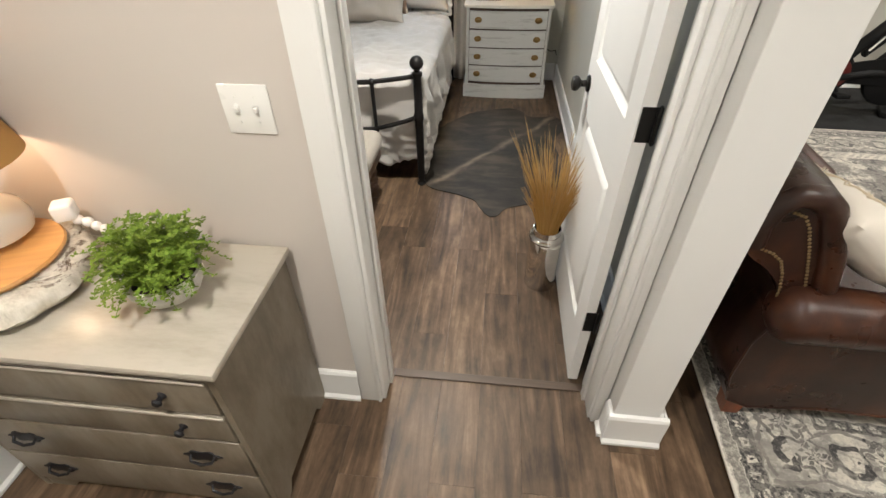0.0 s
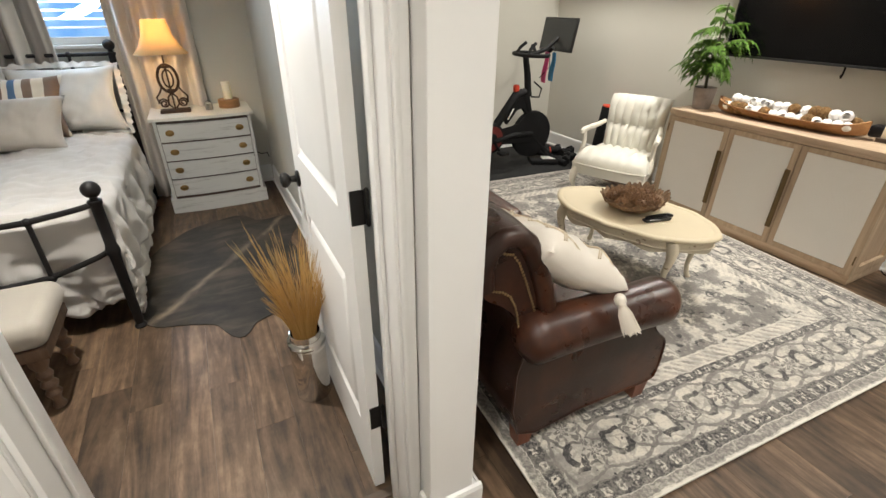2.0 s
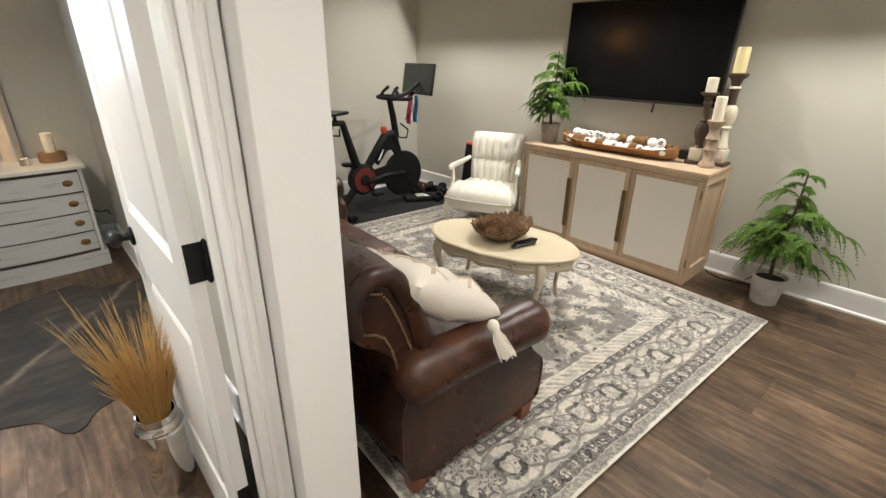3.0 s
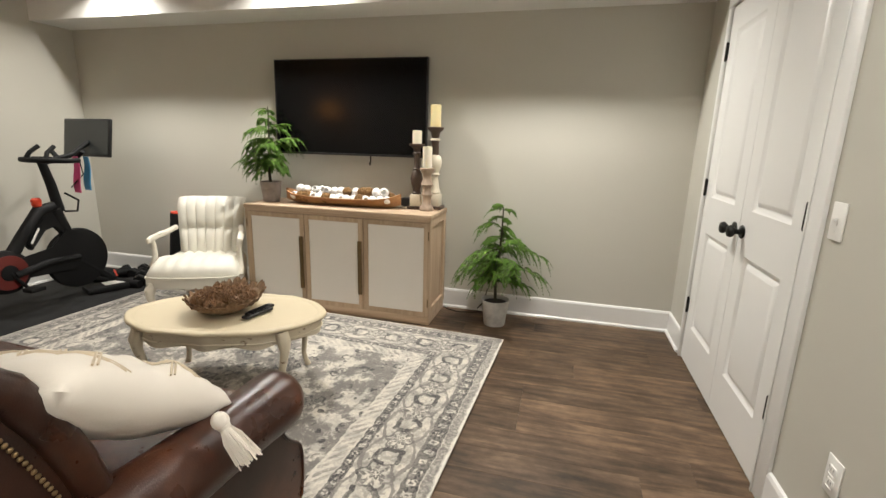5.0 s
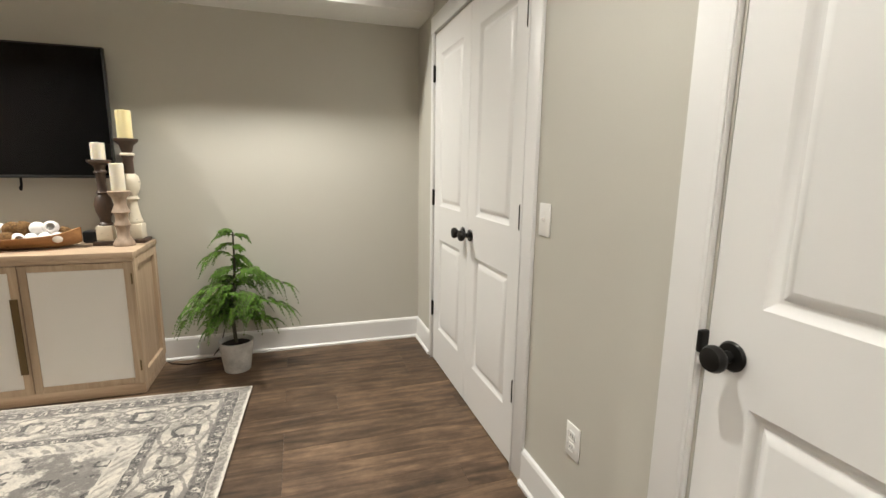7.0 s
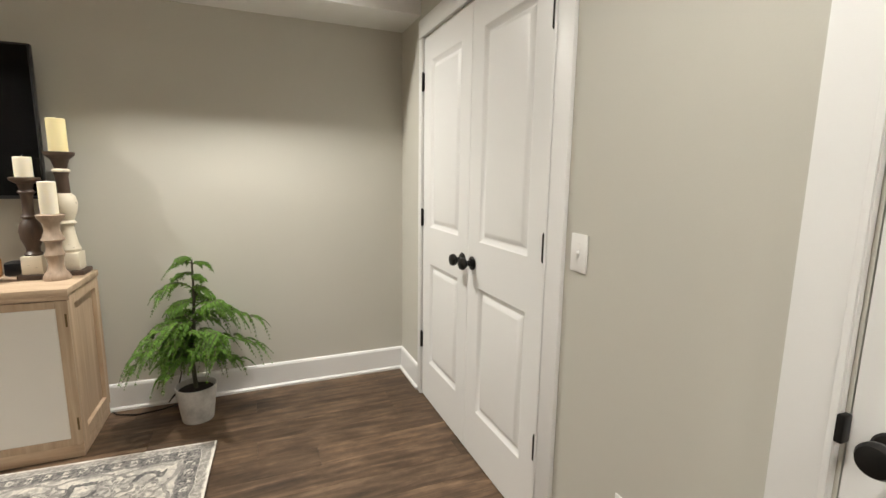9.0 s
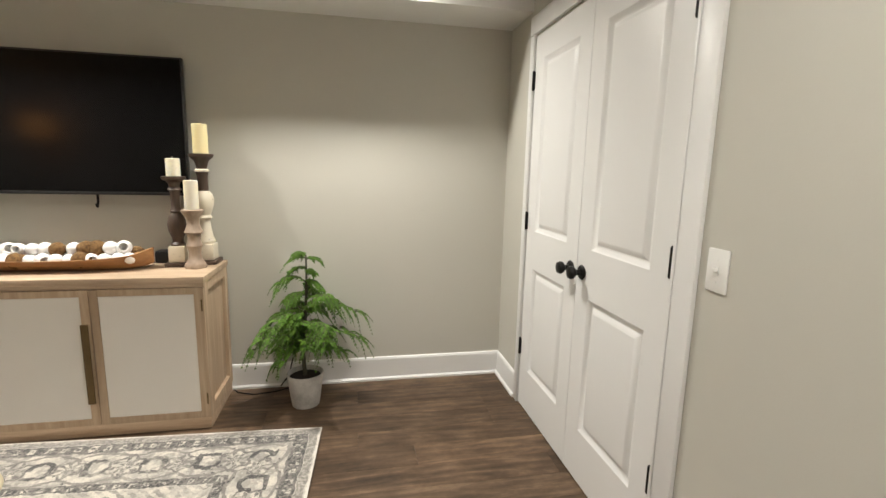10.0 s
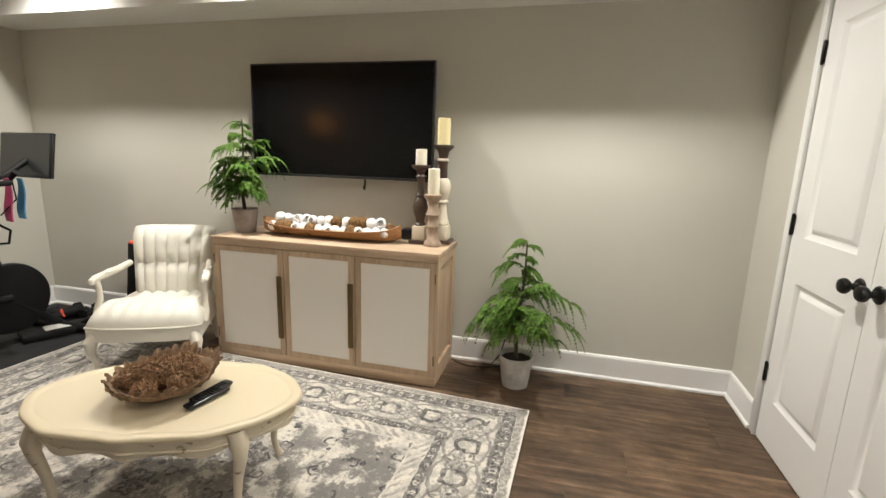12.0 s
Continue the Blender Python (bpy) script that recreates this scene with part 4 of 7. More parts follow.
def armchair():
    """A low ivory chair with a channelled back and open arms; local y is out of the back, the sitter faces -y."""
    c = thing("armchair", pose(3.415, 3.272, 0.0062, 0, 0, -66), "low ivory channel-tufted armchair with open arms", "armchair")
    # seat
    def channels(u, n):
        return abs(math.sin(math.pi * n * u))
    bm = bmesh.new()
    rows = []
    N, K = 33, 12
    for i in range(N):
        u = i / (N - 1)
        row = []
        for j in range(K):
            t = j / (K - 1)
            w = 0.315 - 0.055 * t
            x = (2 * u - 1) * w
            y = -0.30 + 0.50 * t + 0.03 * (2 * u - 1) ** 2 * (1 - t)
            z = 0.385 + 0.035 * math.sin(math.pi * min(1, t * 1.4 + 0.15)) - 0.07 * (1 - t) ** 6 - 0.03 * abs(2 * u - 1) ** 8
            z -= 0.030 * (1 - channels(u, 7) ** 0.6) * min(1.0, 0.35 + 2.2 * t)
            row.append(bm.verts.new((x, y, z)))
        rows.append(row)
    for a, b in zip(rows, rows[1:]):
        for j in range(K - 1):
            bm.faces.new((a[j], b[j], b[j + 1], a[j + 1]))
    edge = [r[0] for r in rows] + rows[-1][1:] + [r[-1] for r in reversed(rows[:-1])] + list(reversed(rows[0][1:-1]))
    low = [bm.verts.new((v.co.x * 1.0, v.co.y, 0.285)) for v in edge]
    for i in range(len(edge)):
        j = (i + 1) % len(edge)
        bm.faces.new((edge[i], low[i], low[j], edge[j]))
    bm.faces.new(low)
    part("seat", bm, M_UPH, c, angle=60)
    # seat band
    bm = bmesh.new()
    out = [(-0.312, -0.28), (-0.20, -0.318), (0.0, -0.326), (0.20, -0.318), (0.312, -0.28), (0.262, 0.20), (-0.262, 0.20)]
    prism(bm, out, 0.205, 0.284)
    part("seat_rail", bm, M_UPH, c)
    tube_pts = [(x * 1.004, y * 1.01, 0.287) for x, y in out]
    part("piping", tube(bmesh.new(), tube_pts, 0.006, 6, True), M_UPH, c)
    # back, leaning
    bm = bmesh.new()
    front, rear = [], []
    N, K = 57, 12
    for i in range(N):
        u = i / (N - 1)
        fr, re = [], []
        for j in range(K):
            t = j / (K - 1)
            w = 0.228 + 0.035 * t
            x = (2 * u - 1) * w
            z = 0.36 + 0.45 * t - 0.018 * abs(2 * u - 1) ** 5 * t
            y = 0.165 + 0.115 * t
            roll = 0.045 * max(0, (t - 0.82) / 0.18) ** 2
            puff = 0.019 * channels(u, 7) ** 0.6 * (1 - abs(2 * t - 1) ** 6) + 0.028 * (1 - abs(2 * u - 1) ** 6)
            if 0.42 < t < 0.52:
                puff *= 0.35
            fr.append(bm.verts.new((x, y - puff + roll, z)))
            re.append(bm.verts.new((x * 0.98, y + 0.065 - 0.02 * t, z - 0.008 * t)))
        front.append(fr)
        rear.append(re)
    for g, flip in ((front, False), (rear, True)):
        for a, b in zip(g, g[1:]):
            for j in range(K - 1):
                q = (a[j], b[j], b[j + 1], a[j + 1])
                bm.faces.new(q if not flip else tuple(reversed(q)))
    for i in range(N - 1):
        for j in (0, K - 1):
            bm.faces.new((front[i][j], front[i + 1][j], rear[i + 1][j], rear[i][j]))
    for i in (0, N - 1):
        for j in range(K - 1):
            bm.faces.new((front[i][j], front[i][j + 1], rear[i][j + 1], rear[i][j]))
    part("backrest", bm, M_UPH, c, angle=50)
    for s in (-1, 1):
        bm = tube(bmesh.new(), [(s * 0.245, 0.17, 0.575), (s * 0.272, 0.07, 0.555), (s * 0.298, -0.05, 0.545), (s * 0.310, -0.125, 0.540), (s * 0.314, -0.160, 0.528), (s * 0.308, -0.166, 0.512)],
                  [0.019, 0.022, 0.023, 0.024, 0.021, 0.013], 12)
        arm = part("armrest", bm, M_CHAIRPAINT, c)
        part("pad", sphere(bmesh.new(), s * 0.288, 0.0, 0.562, 1.0, 14, 8, 0.021, 0.075, 0.012), M_UPH, arm, "ivory arm pad")
        bm = tube(bmesh.new(), [(s * 0.306, -0.130, 0.530), (s * 0.298, -0.125, 0.49), (s * 0.296, -0.125, 0.42), (s * 0.305, -0.15, 0.33), (s * 0.300, -0.17, 0.27)],
                  [0.020, 0.018, 0.019, 0.024, 0.026], 12)
        part("arm_post", bm, M_CHAIRPAINT, c)
        bm = tube(bmesh.new(), [(s * 0.270, -0.262, 0.235), (s * 0.288, -0.290, 0.190), (s * 0.288, -0.292, 0.13), (s * 0.274, -0.276, 0.065), (s * 0.273, -0.280, 0.028), (s * 0.283, -0.296, 0.001)],
                  [0.036, 0.036, 0.025, 0.016, 0.017, 0.022], 12)
        part("leg", bm, M_CHAIRPAINT, c)
        bm = tube(bmesh.new(), [(s * 0.235, 0.18, 0.262), (s * 0.237, 0.20, 0.15), (s * 0.240, 0.255, 0.001)], [0.022, 0.019, 0.016], 10)
        part("leg", bm, M_CHAIRPAINT, c)


armchair()


def coffee_table():
    c = thing("coffee_table", pose(2.420, 2.232, 0.018, 0, 0, -75.0), "oval cream-painted coffee table with scalloped edge, worn legs", "coffee table")
    Z = 0.392

    def outline(k, n=96):
        pts = []
        for i in range(n):
            a = 2 * math.pi * i / n
            ca, sa = math.cos(a), math.sin(a)
            r = 1.0 / (abs(ca / 0.500) ** 2.12 + abs(sa / 0.298) ** 2.12) ** (1 / 2.12)
            r *= 1 + 0.016 * math.cos(8 * a) + 0.007 * math.cos(16 * a)
            pts.append((r * ca + k * ca, r * sa + k * sa))
        return pts
    bm = bmesh.new()
    rows = []
    for k, z in ((-0.030, Z - 0.024), (-0.010, Z - 0.022), (-0.002, Z - 0.016), (0.0, Z - 0.009), (-0.004, Z - 0.002), (-0.010, Z + 0.001), (-0.036, Z + 0.001), (-0.041, Z - 0.0035), (-0.047, Z - 0.004), (-0.052, Z - 0.0035), (-0.058, Z - 0.0035)):
        rows.append([(x, y, z) for x, y in outline(k)])
    sweep(bm, rows)
    part("tabletop", bm, M_CREAM, c, angle=50)
    bm = bmesh.new()
    rows = []
    n = 96
    for k, z, sc in ((-0.034, Z - 0.026, 0), (-0.030, Z - 0.062, 0.3), (-0.036, Z - 0.092, 1.0)):
        o = outline(k, n)
        rows.append([(x, y, z + 0.022 * sc * (math.cos(8 * 2 * math.pi * i / n + math.pi) * 0.5)) for i, (x, y) in enumerate(o)])
    sweep(bm, rows)
    part("apron", bm, M_CHIP, c, "worn cream scalloped apron", angle=50)
    bm = bmesh.new()
    o = outline(-0.026, n)
    tube(bm, [(x, y, Z - 0.068) for x, y in o], 0.004, 5, True)
    part("apron_bead", bm, M_CHIP, c)
    for sx in (-1, 1):
        for sy in (-1, 1):
            bm = bmesh.new()
            d = Vector((sx * 0.84, sy * 0.54, 0)).normalized()
            b = Vector((sx * 0.325, sy * 0.180, 0))
            prof = [(0.020, Z - 0.030, 0.031), (0.038, Z - 0.080, 0.032), (0.036, Z - 0.13, 0.023), (0.014, Z - 0.22, 0.017), (0.004, Z - 0.31, 0.0135), (0.014, Z - 0.36, 0.014), (0.028, 0.001, 0.017)]
            tube(bm, [b + d * o_ + Vector((0, 0, z)) for o_, z, r in prof], [r for o_, z, r in prof], 12)
            part("leg", bm, M_CHIP, c, "worn cream cabriole leg")


coffee_table()


def pinecone_bowl():
    """A shallow bark-and-leaf bowl heaped with dried pods."""
    rng = random.Random(8)
    M_BARK = wood("dry_bark", (0.085, 0.046, 0.024), (0.34, 0.215, 0.120), 1.6, 2, 0.75, random=0.5)
    M_POD = wood("dried_pod", (0.070, 0.030, 0.013), (0.36, 0.20, 0.09), 4.5, 2, 0.65)
    b = thing("decorative_bowl", pose(2.425, 2.250, 0.4115, 0, 0, -30), "rustic leaf-shaped brown bowl of dried pods on the table", "bowl")
    bm = bmesh.new()
    lathe(bm, [(0.06, 0.0), (0.10, 0.012), (0.150, 0.040), (0.180, 0.072), (0.172, 0.074), (0.140, 0.046), (0.09, 0.022), (0.01, 0.016)], 36, wave=0.03, lobes=9)
    part("dish", bm, M_BARK, b)
    # overlapping dry leaves round the rim, longest on one side
    for i in range(46):
        a = 2 * math.pi * i / 46 + rng.uniform(-0.06, 0.06)
        d = Vector((math.cos(a), math.sin(a), 0))
        s = Vector((-d.y, d.x, 0))
        fan = max(0.0, math.cos(a - 0.35)) ** 2
        L = rng.uniform(0.034, 0.050) * (1 + 1.0 * fan)
        z0 = 0.040 + 0.010 * (i % 2)
        p = d * 0.138 + Vector((0, 0, z0))
        q = d * (0.160 + L * 0.62) + Vector((0, 0, 0.058 + L * rng.uniform(0.35, 0.70) + 0.010 * (i % 2)))
        q += s * rng.uniform(-0.012, 0.012)
        w = rng.uniform(0.014, 0.022)
        mid = (p + q) / 2 + d * 0.006 - Vector((0, 0, 0.008))
        bm = sweep(bmesh.new(), [[c + s * w * f * k + Vector((0, 0, h)) for k, h in ((-1, 0.004), (0, -0.004), (1, 0.004), (0.8, 0.008), (0, 0.001), (-0.8, 0.008))]
                                 for c, f in ((p, 0.8), (mid, 1.15), (p.lerp(q, 0.82), 0.85), (q, 0.25))])
        part("dry_leaf", bm, M_BARK, b, smooth=False)
    # the heap: pods of many small blunt scales, the largest in the middle
    for cx, cy, cz, R in ((-0.015, 0.0, 0.078, 0.098), (0.090, 0.015, 0.074, 0.060), (-0.110, 0.03, 0.068, 0.052), (0.03, 0.10, 0.070, 0.056), (0.03, -0.10, 0.066, 0.056), (-0.085, -0.080, 0.064, 0.052),
                          (-0.07, 0.10, 0.066, 0.048), (0.105, -0.065, 0.070, 0.046), (0.105, 0.085, 0.070, 0.042)):
        bm = bmesh.new()
        sphere(bm, cx, cy, cz, R * 0.70, 12, 8, 1, 1, 0.8)
        count = int(260 * (R / 0.078) ** 1.7)
        for i in range(count):
            f = (i + 0.5) / count
            a = i * 2.39996
            el = math.asin(min(1, -0.30 + 1.30 * f))
            n_ = Vector((math.cos(a) * math.cos(el), math.sin(a) * math.cos(el), math.sin(el) * 0.8)).normalized()
            n_ = (n_ + Vector((rng.uniform(-0.25, 0.25), rng.uniform(-0.25, 0.25), rng.uniform(-0.1, 0.25)))).normalized()
            tng = n_.cross(Vector((0, 0, 1)))
            tng = tng.normalized() if tng.length > 0.05 else Vector((1, 0, 0))
            up = tng.cross(n_)
            p = Vector((cx, cy, cz)) + Vector((n_.x, n_.y, n_.z * 0.85)) * R * 0.68
            w = 0.0052
            h = rng.uniform(0.005, 0.011)
            lo = [bm.verts.new(p + tng * w * k + up * w * m) for k, m in ((-1, -0.6), (1, -0.6), (0, 1))]
            hi = [bm.verts.new(p + n_ * h + tng * w * 0.7 * k + up * w * 0.7 * m) for k, m in ((-1, -0.6), (1, -0.6), (0, 1))]
            for k in range(3):
                bm.faces.new((lo[k], lo[(k + 1) % 3], hi[(k + 1) % 3], hi[k]))
            bm.faces.new(hi)
        part("dried_pod", bm, M_POD, b, "dark brown scaly dried pod", smooth=False)


pinecone_bowl()


def remote_control(m):
    r = thing("remote_control", m, "slim black remote control on the coffee table", "remote control")
    part("case", new_box(-0.085, -0.021, 0, 0.085, 0.021, 0.015, 0.006), M_GLOSSBLACK, r)
    bm = bmesh.new()
    for i in range(8):
        for j in range(3):
            lathe(bm, [(0.0042, 0.0152), (0.0038, 0.0175)], 8, -0.055 + 0.013 * i, -0.011 + 0.011 * j)
    part("button_pad", bm, M_MATTBLACK, r)
    part("ring_pad", lathe(bmesh.new(), [(0.014, 0.0152), (0.013, 0.0172)], 16, 0.062, 0), M_MATTBLACK, r)


remote_control(pose(2.425, 2.055, 0.4115, 0, 0, 168))
remote_control(pose(2.470, 2.075, 0.4115, 0, 0, 172))


def pillow_mesh(bm, w, h, t, rng, pinch=0.15, sag=0.0):
    """A stuffed cushion lying in x, y with its middle at the origin."""
    N = 22
    top, bot = [], []
    for i in range(N + 1):
        a, b = [], []
        u = -1 + 2 * i / N
        for j in range(N + 1):
            v = -1 + 2 * j / N
            k = max(0.0, 1 - u ** 4) ** 0.55 * max(0.0, 1 - v ** 4) ** 0.55
            x = w / 2 * u * (1 - pinch * (1 - v * v) * u * u)
            y = h / 2 * v * (1 - pinch * (1 - u * u) * v * v)
            r = 0.022 * noise.noise(Vector((x * 9, y * 9, w * 7))) + 0.016 * noise.noise(Vector((x * 24, y * 15, 3.1)))
            a.append(bm.verts.new((x, y, t / 2 * k + r * k - sag * (u * u + v * v))))
            b.append(a[-1] if i in (0, N) or j in (0, N) else bm.verts.new((x, y, -t / 2 * k + r * k * 0.5 - sag * (u * u + v * v))))
        top.append(a)
        bot.append(b)
    for i in range(N):
        for j in range(N):
            bm.faces.new((top[i][j], top[i + 1][j], top[i + 1][j + 1], top[i][j + 1]))
            bm.faces.new((bot[i][j], bot[i][j + 1], bot[i + 1][j + 1], bot[i + 1][j]))
    return bm


def tassel(bm, rng, length=0.098):
    sphere(bm, 0, 0, -0.012, 0.020, 12, 8, 1, 1, 1.1)
    lathe(bm, [(0.013, -0.034), (0.015, -0.028), (0.012, -0.022)], 12)
    for i in range(80):
        a, r = rng.uniform(0, 6.28), rng.uniform(0.2, 1.0)
        tube(bm, [(0.010 * r * math.cos(a), 0.010 * r * math.sin(a), -0.030), (0.022 * r * math.cos(a), 0.022 * r * math.sin(a), -0.06),
                  (0.028 * r * math.cos(a) + rng.uniform(-0.006, 0.006), 0.028 * r * math.sin(a), -0.034 - length * rng.uniform(0.75, 1.0))], 0.0022, 4)
    return bm


def extrude_profile(bm, prof, y0, y1, steps=24, bulge=0.0):
    """A closed outline in x, z pushed along y, its ends slightly drawn in."""
    rows = []
    cx = sum(p[0] for p in prof) / len(prof)
    cz = sum(p[1] for p in prof) / len(prof)
    for i in range(steps + 1):
        t = i / steps
        e = min(t, 1 - t) * (y1 - y0)
        k = 1 - bulge * max(0.0, 1 - e / 0.03) ** 2
        rows.append([(cx + (x - cx) * k, y0 + (y1 - y0) * t, cz + (z - cz) * k) for x, z in prof])
    return sweep(bm, rows)


def smooth_loop(pts, n=4):
    """Catmull-Rom points through a closed loop."""
    out = []
    m = len(pts)
    for i in range(m):
        p0, p1, p2, p3 = (Vector(pts[(i + k) % m]) for k in (-1, 0, 1, 2))
        for j in range(n):
            t = j / n
            q = 0.5 * ((2 * p1) + (p2 - p0) * t + (2 * p0 - 5 * p1 + 4 * p2 - p3) * t * t + (3 * p1 - p0 - 3 * p2 + p3) * t ** 3)
            out.append(tuple(q))
    return out


def along(line, step):
    """Points at even steps along a line of 2D points."""
    out = []
    for a, b in zip(line, line[1:]):
        n = max(1, round(math.hypot(b[0] - a[0], b[1] - a[1]) / step))
        out += [(a[0] + (b[0] - a[0]) * i / n, a[1] + (b[1] - a[1]) * i / n) for i in range(n)]
    return out + [line[-1]]


def sofa():
    s = thing("leather_sofa", pose(1.0, 1.385, 0.0, 0, 0, -2), "dark brown leather sofa with rolled arms and nailhead trim", "sofa")
    L = 1.99
    nail_mesh = finish("nailhead", sphere(bmesh.new(), 0, 0, 0, 0.0050, 8, 5, 1, 0.6, 1), M_BRASSNAIL)
    back = [(0.020, 0.10), (0.008, 0.42), (-0.020, 0.60), (-0.085, 0.685), (-0.155, 0.735), (-0.196, 0.82), (-0.186, 0.905), (-0.135, 0.960), (-0.060, 0.962), (0.000, 0.925),
            (0.050, 0.83), (0.100, 0.68), (0.150, 0.52), (0.190, 0.36), (0.190, 0.10)]
    part("backrest", extrude_profile(bmesh.new(), smooth_loop(back, 3), 0.022, L - 0.022, 26, 0.03), M_LEATHER, s, angle=70)
    part("base", new_box(0.1905, 0.12, 0.112, 0.665, L - 0.12, 0.345, 0.02), M_LEATHER, s)
    rim = [(-0.160, 0.775), (-0.166, 0.84), (-0.148, 0.895), (-0.105, 0.928), (-0.058, 0.925), (-0.018, 0.893), (0.022, 0.815), (0.056, 0.725), (0.080, 0.640)]
    for side in (0, 1):
        y0, y1 = (0.0, 0.15) if side == 0 else (L, L - 0.15)
        out = smooth_loop([(0.006, 0.112), (0.30, 0.112), (0.56, 0.112), (0.665, 0.118), (0.690, 0.15), (0.698, 0.24), (0.690, 0.315), (0.640, 0.365), (0.608, 0.41), (0.600, 0.48), (0.30, 0.50), (0.006, 0.53)], 3)
        panel = part("side_panel", extrude_profile(bmesh.new(), out, min(y0, y1), max(y0, y1), 4, 0.0), M_LEATHER, s, angle=60)
        ye = -0.001 if side == 0 else L + 0.001
        part("welt", tube(bmesh.new(), [(x, ye, z) for x, z in out], 0.005, 6, True), M_LEATHER, panel)
        yc = 0.005 if side == 0 else L - 0.005
        bm = bmesh.new()
        pts, rad = [], []
        for i in range(25):
            t = i / 24
            r = 0.094 * (1 - 0.10 * math.sin(math.pi * t))
            if t > 0.90:
                r *= math.sqrt(max(0.10, 1 - ((t - 0.90) / 0.105) ** 2))
            if t < 0.08:
                r *= math.sqrt(max(0.16, 1 - ((0.08 - t) / 0.085) ** 2))
            pts.append((-0.030 + 0.680 * t, yc, 0.553 - 0.020 * t))
            rad.append(r)
        tube(bm, pts, rad, 28)
        part("armrest", bm, M_ARMLEATHER, s, "rolled reddish leather arm, coloured lighter for its highlights", angle=70)
        # padded rim and nailheads on the end of the back
        ye = 0.022 if side == 0 else L - 0.022
        bm = tube(bmesh.new(), [(x, ye, z) for x, z in along(rim, 0.02)], 0.032, 12)
        part("end_rim", bm, M_LEATHER, s, "padded leather rim on the end of the back", angle=80)
        ye = 0.018 if side == 0 else L - 0.018
        for line in ([(-0.150, 0.775), (-0.128, 0.758), (-0.095, 0.745), (-0.066, 0.722), (-0.045, 0.68), (-0.030, 0.63), (-0.022, 0.585)],
                     [(-0.100, 0.878), (-0.070, 0.868), (-0.046, 0.835), (-0.015, 0.765), (0.012, 0.695), (0.034, 0.632)]):
            for x, z in along(line, 0.0125):
                nail = new("nailhead", nail_mesh)
                nail.parent = s
                nail.matrix_basis = pose(x, ye, z)
    for y0, y1 in ((0.115, L / 2 - 0.004), (L / 2 + 0.004, L - 0.115)):
        bm = new_box(0.13, y0, 0.346, 0.685, y1, 0.49, 0.05, 4)
        for v in bm.verts:
            v.co.z += 0.018 * (1 - ((v.co.y - (y0 + y1) / 2) / ((y1 - y0) / 2)) ** 2) if v.co.z > 0.42 else 0
        part("seat_cushion", bm, M_TANLEATHER, s, "worn tan-brown leather seat cushion", angle=60)
    for x, y in ((0.05, 0.036), (0.63, 0.036), (0.05, L - 0.036), (0.63, L - 0.036)):
        bm = lathe(bmesh.new(), [(0.036, 0.0185), (0.038, 0.022), (0.050, 0.1200)], 4)
        bmesh.ops.rotate(bm, verts=bm.verts, cent=(0, 0, 0), matrix=Matrix.Rotation(radians(45), 3, "Z"))
        bmesh.ops.translate(bm, verts=bm.verts, vec=(x, y, 0))
        part("leg", bm, M_REDWOOD, s, "reddish wooden block foot", angle=30)


M_BRASSNAIL = metal("dull_brass", (0.42, 0.31, 0.17), 0.4)
M_REDWOOD = wood("reddish_wood", (0.12, 0.035, 0.018), (0.26, 0.09, 0.045), 1.2, 2, 0.4)
sofa()


def leather_chair():
    """The matching chair, of which only the rolled arm and back show."""
    c = thing("leather_armchair", pose(1.48, 3.66, 0.0, 0, 0, -20), "brown leather armchair with rolled back near the bike", "armchair")
    back = [(-0.02, 0.10), (-0.045, 0.40), (-0.085, 0.55), (-0.150, 0.625), (-0.190, 0.69), (-0.180, 0.745), (-0.125, 0.785), (-0.045, 0.785), (0.025, 0.745),
            (0.085, 0.66), (0.150, 0.56), (0.200, 0.44), (0.215, 0.30), (0.215, 0.10)]
    part("backrest", extrude_profile(bmesh.new(), smooth_loop(back, 3), 0.02, 0.66, 12, 0.05), M_LEATHER, c, angle=70)
    part("base", new_box(0.2152, 0.10, 0.06, 0.60, 0.58, 0.40, 0.03, 3), M_LEATHER, c)
    for y in (0.02, 0.66):
        bm = tube(bmesh.new(), [(0.05, y, 0.55), (0.30, y, 0.55), (0.54, y, 0.54), (0.565, y, 0.54)], [0.085, 0.08, 0.085, 0.05], 20)
        part("armrest", bm, M_LEATHER, c, "rolled leather arm", angle=70)
        part("side_panel", new_box(0.05, y - 0.05, 0.06, 0.54, y + 0.05, 0.52, 0.03, 3), M_LEATHER, c)
    for x, y in ((0.08, 0.05), (0.52, 0.05), (0.08, 0.63), (0.52, 0.63)):
        part("leg", lathe(bmesh.new(), [(0.025, 0.0065), (0.035, 0.0605)], 10, x, y), M_REDWOOD, c)


leather_chair()


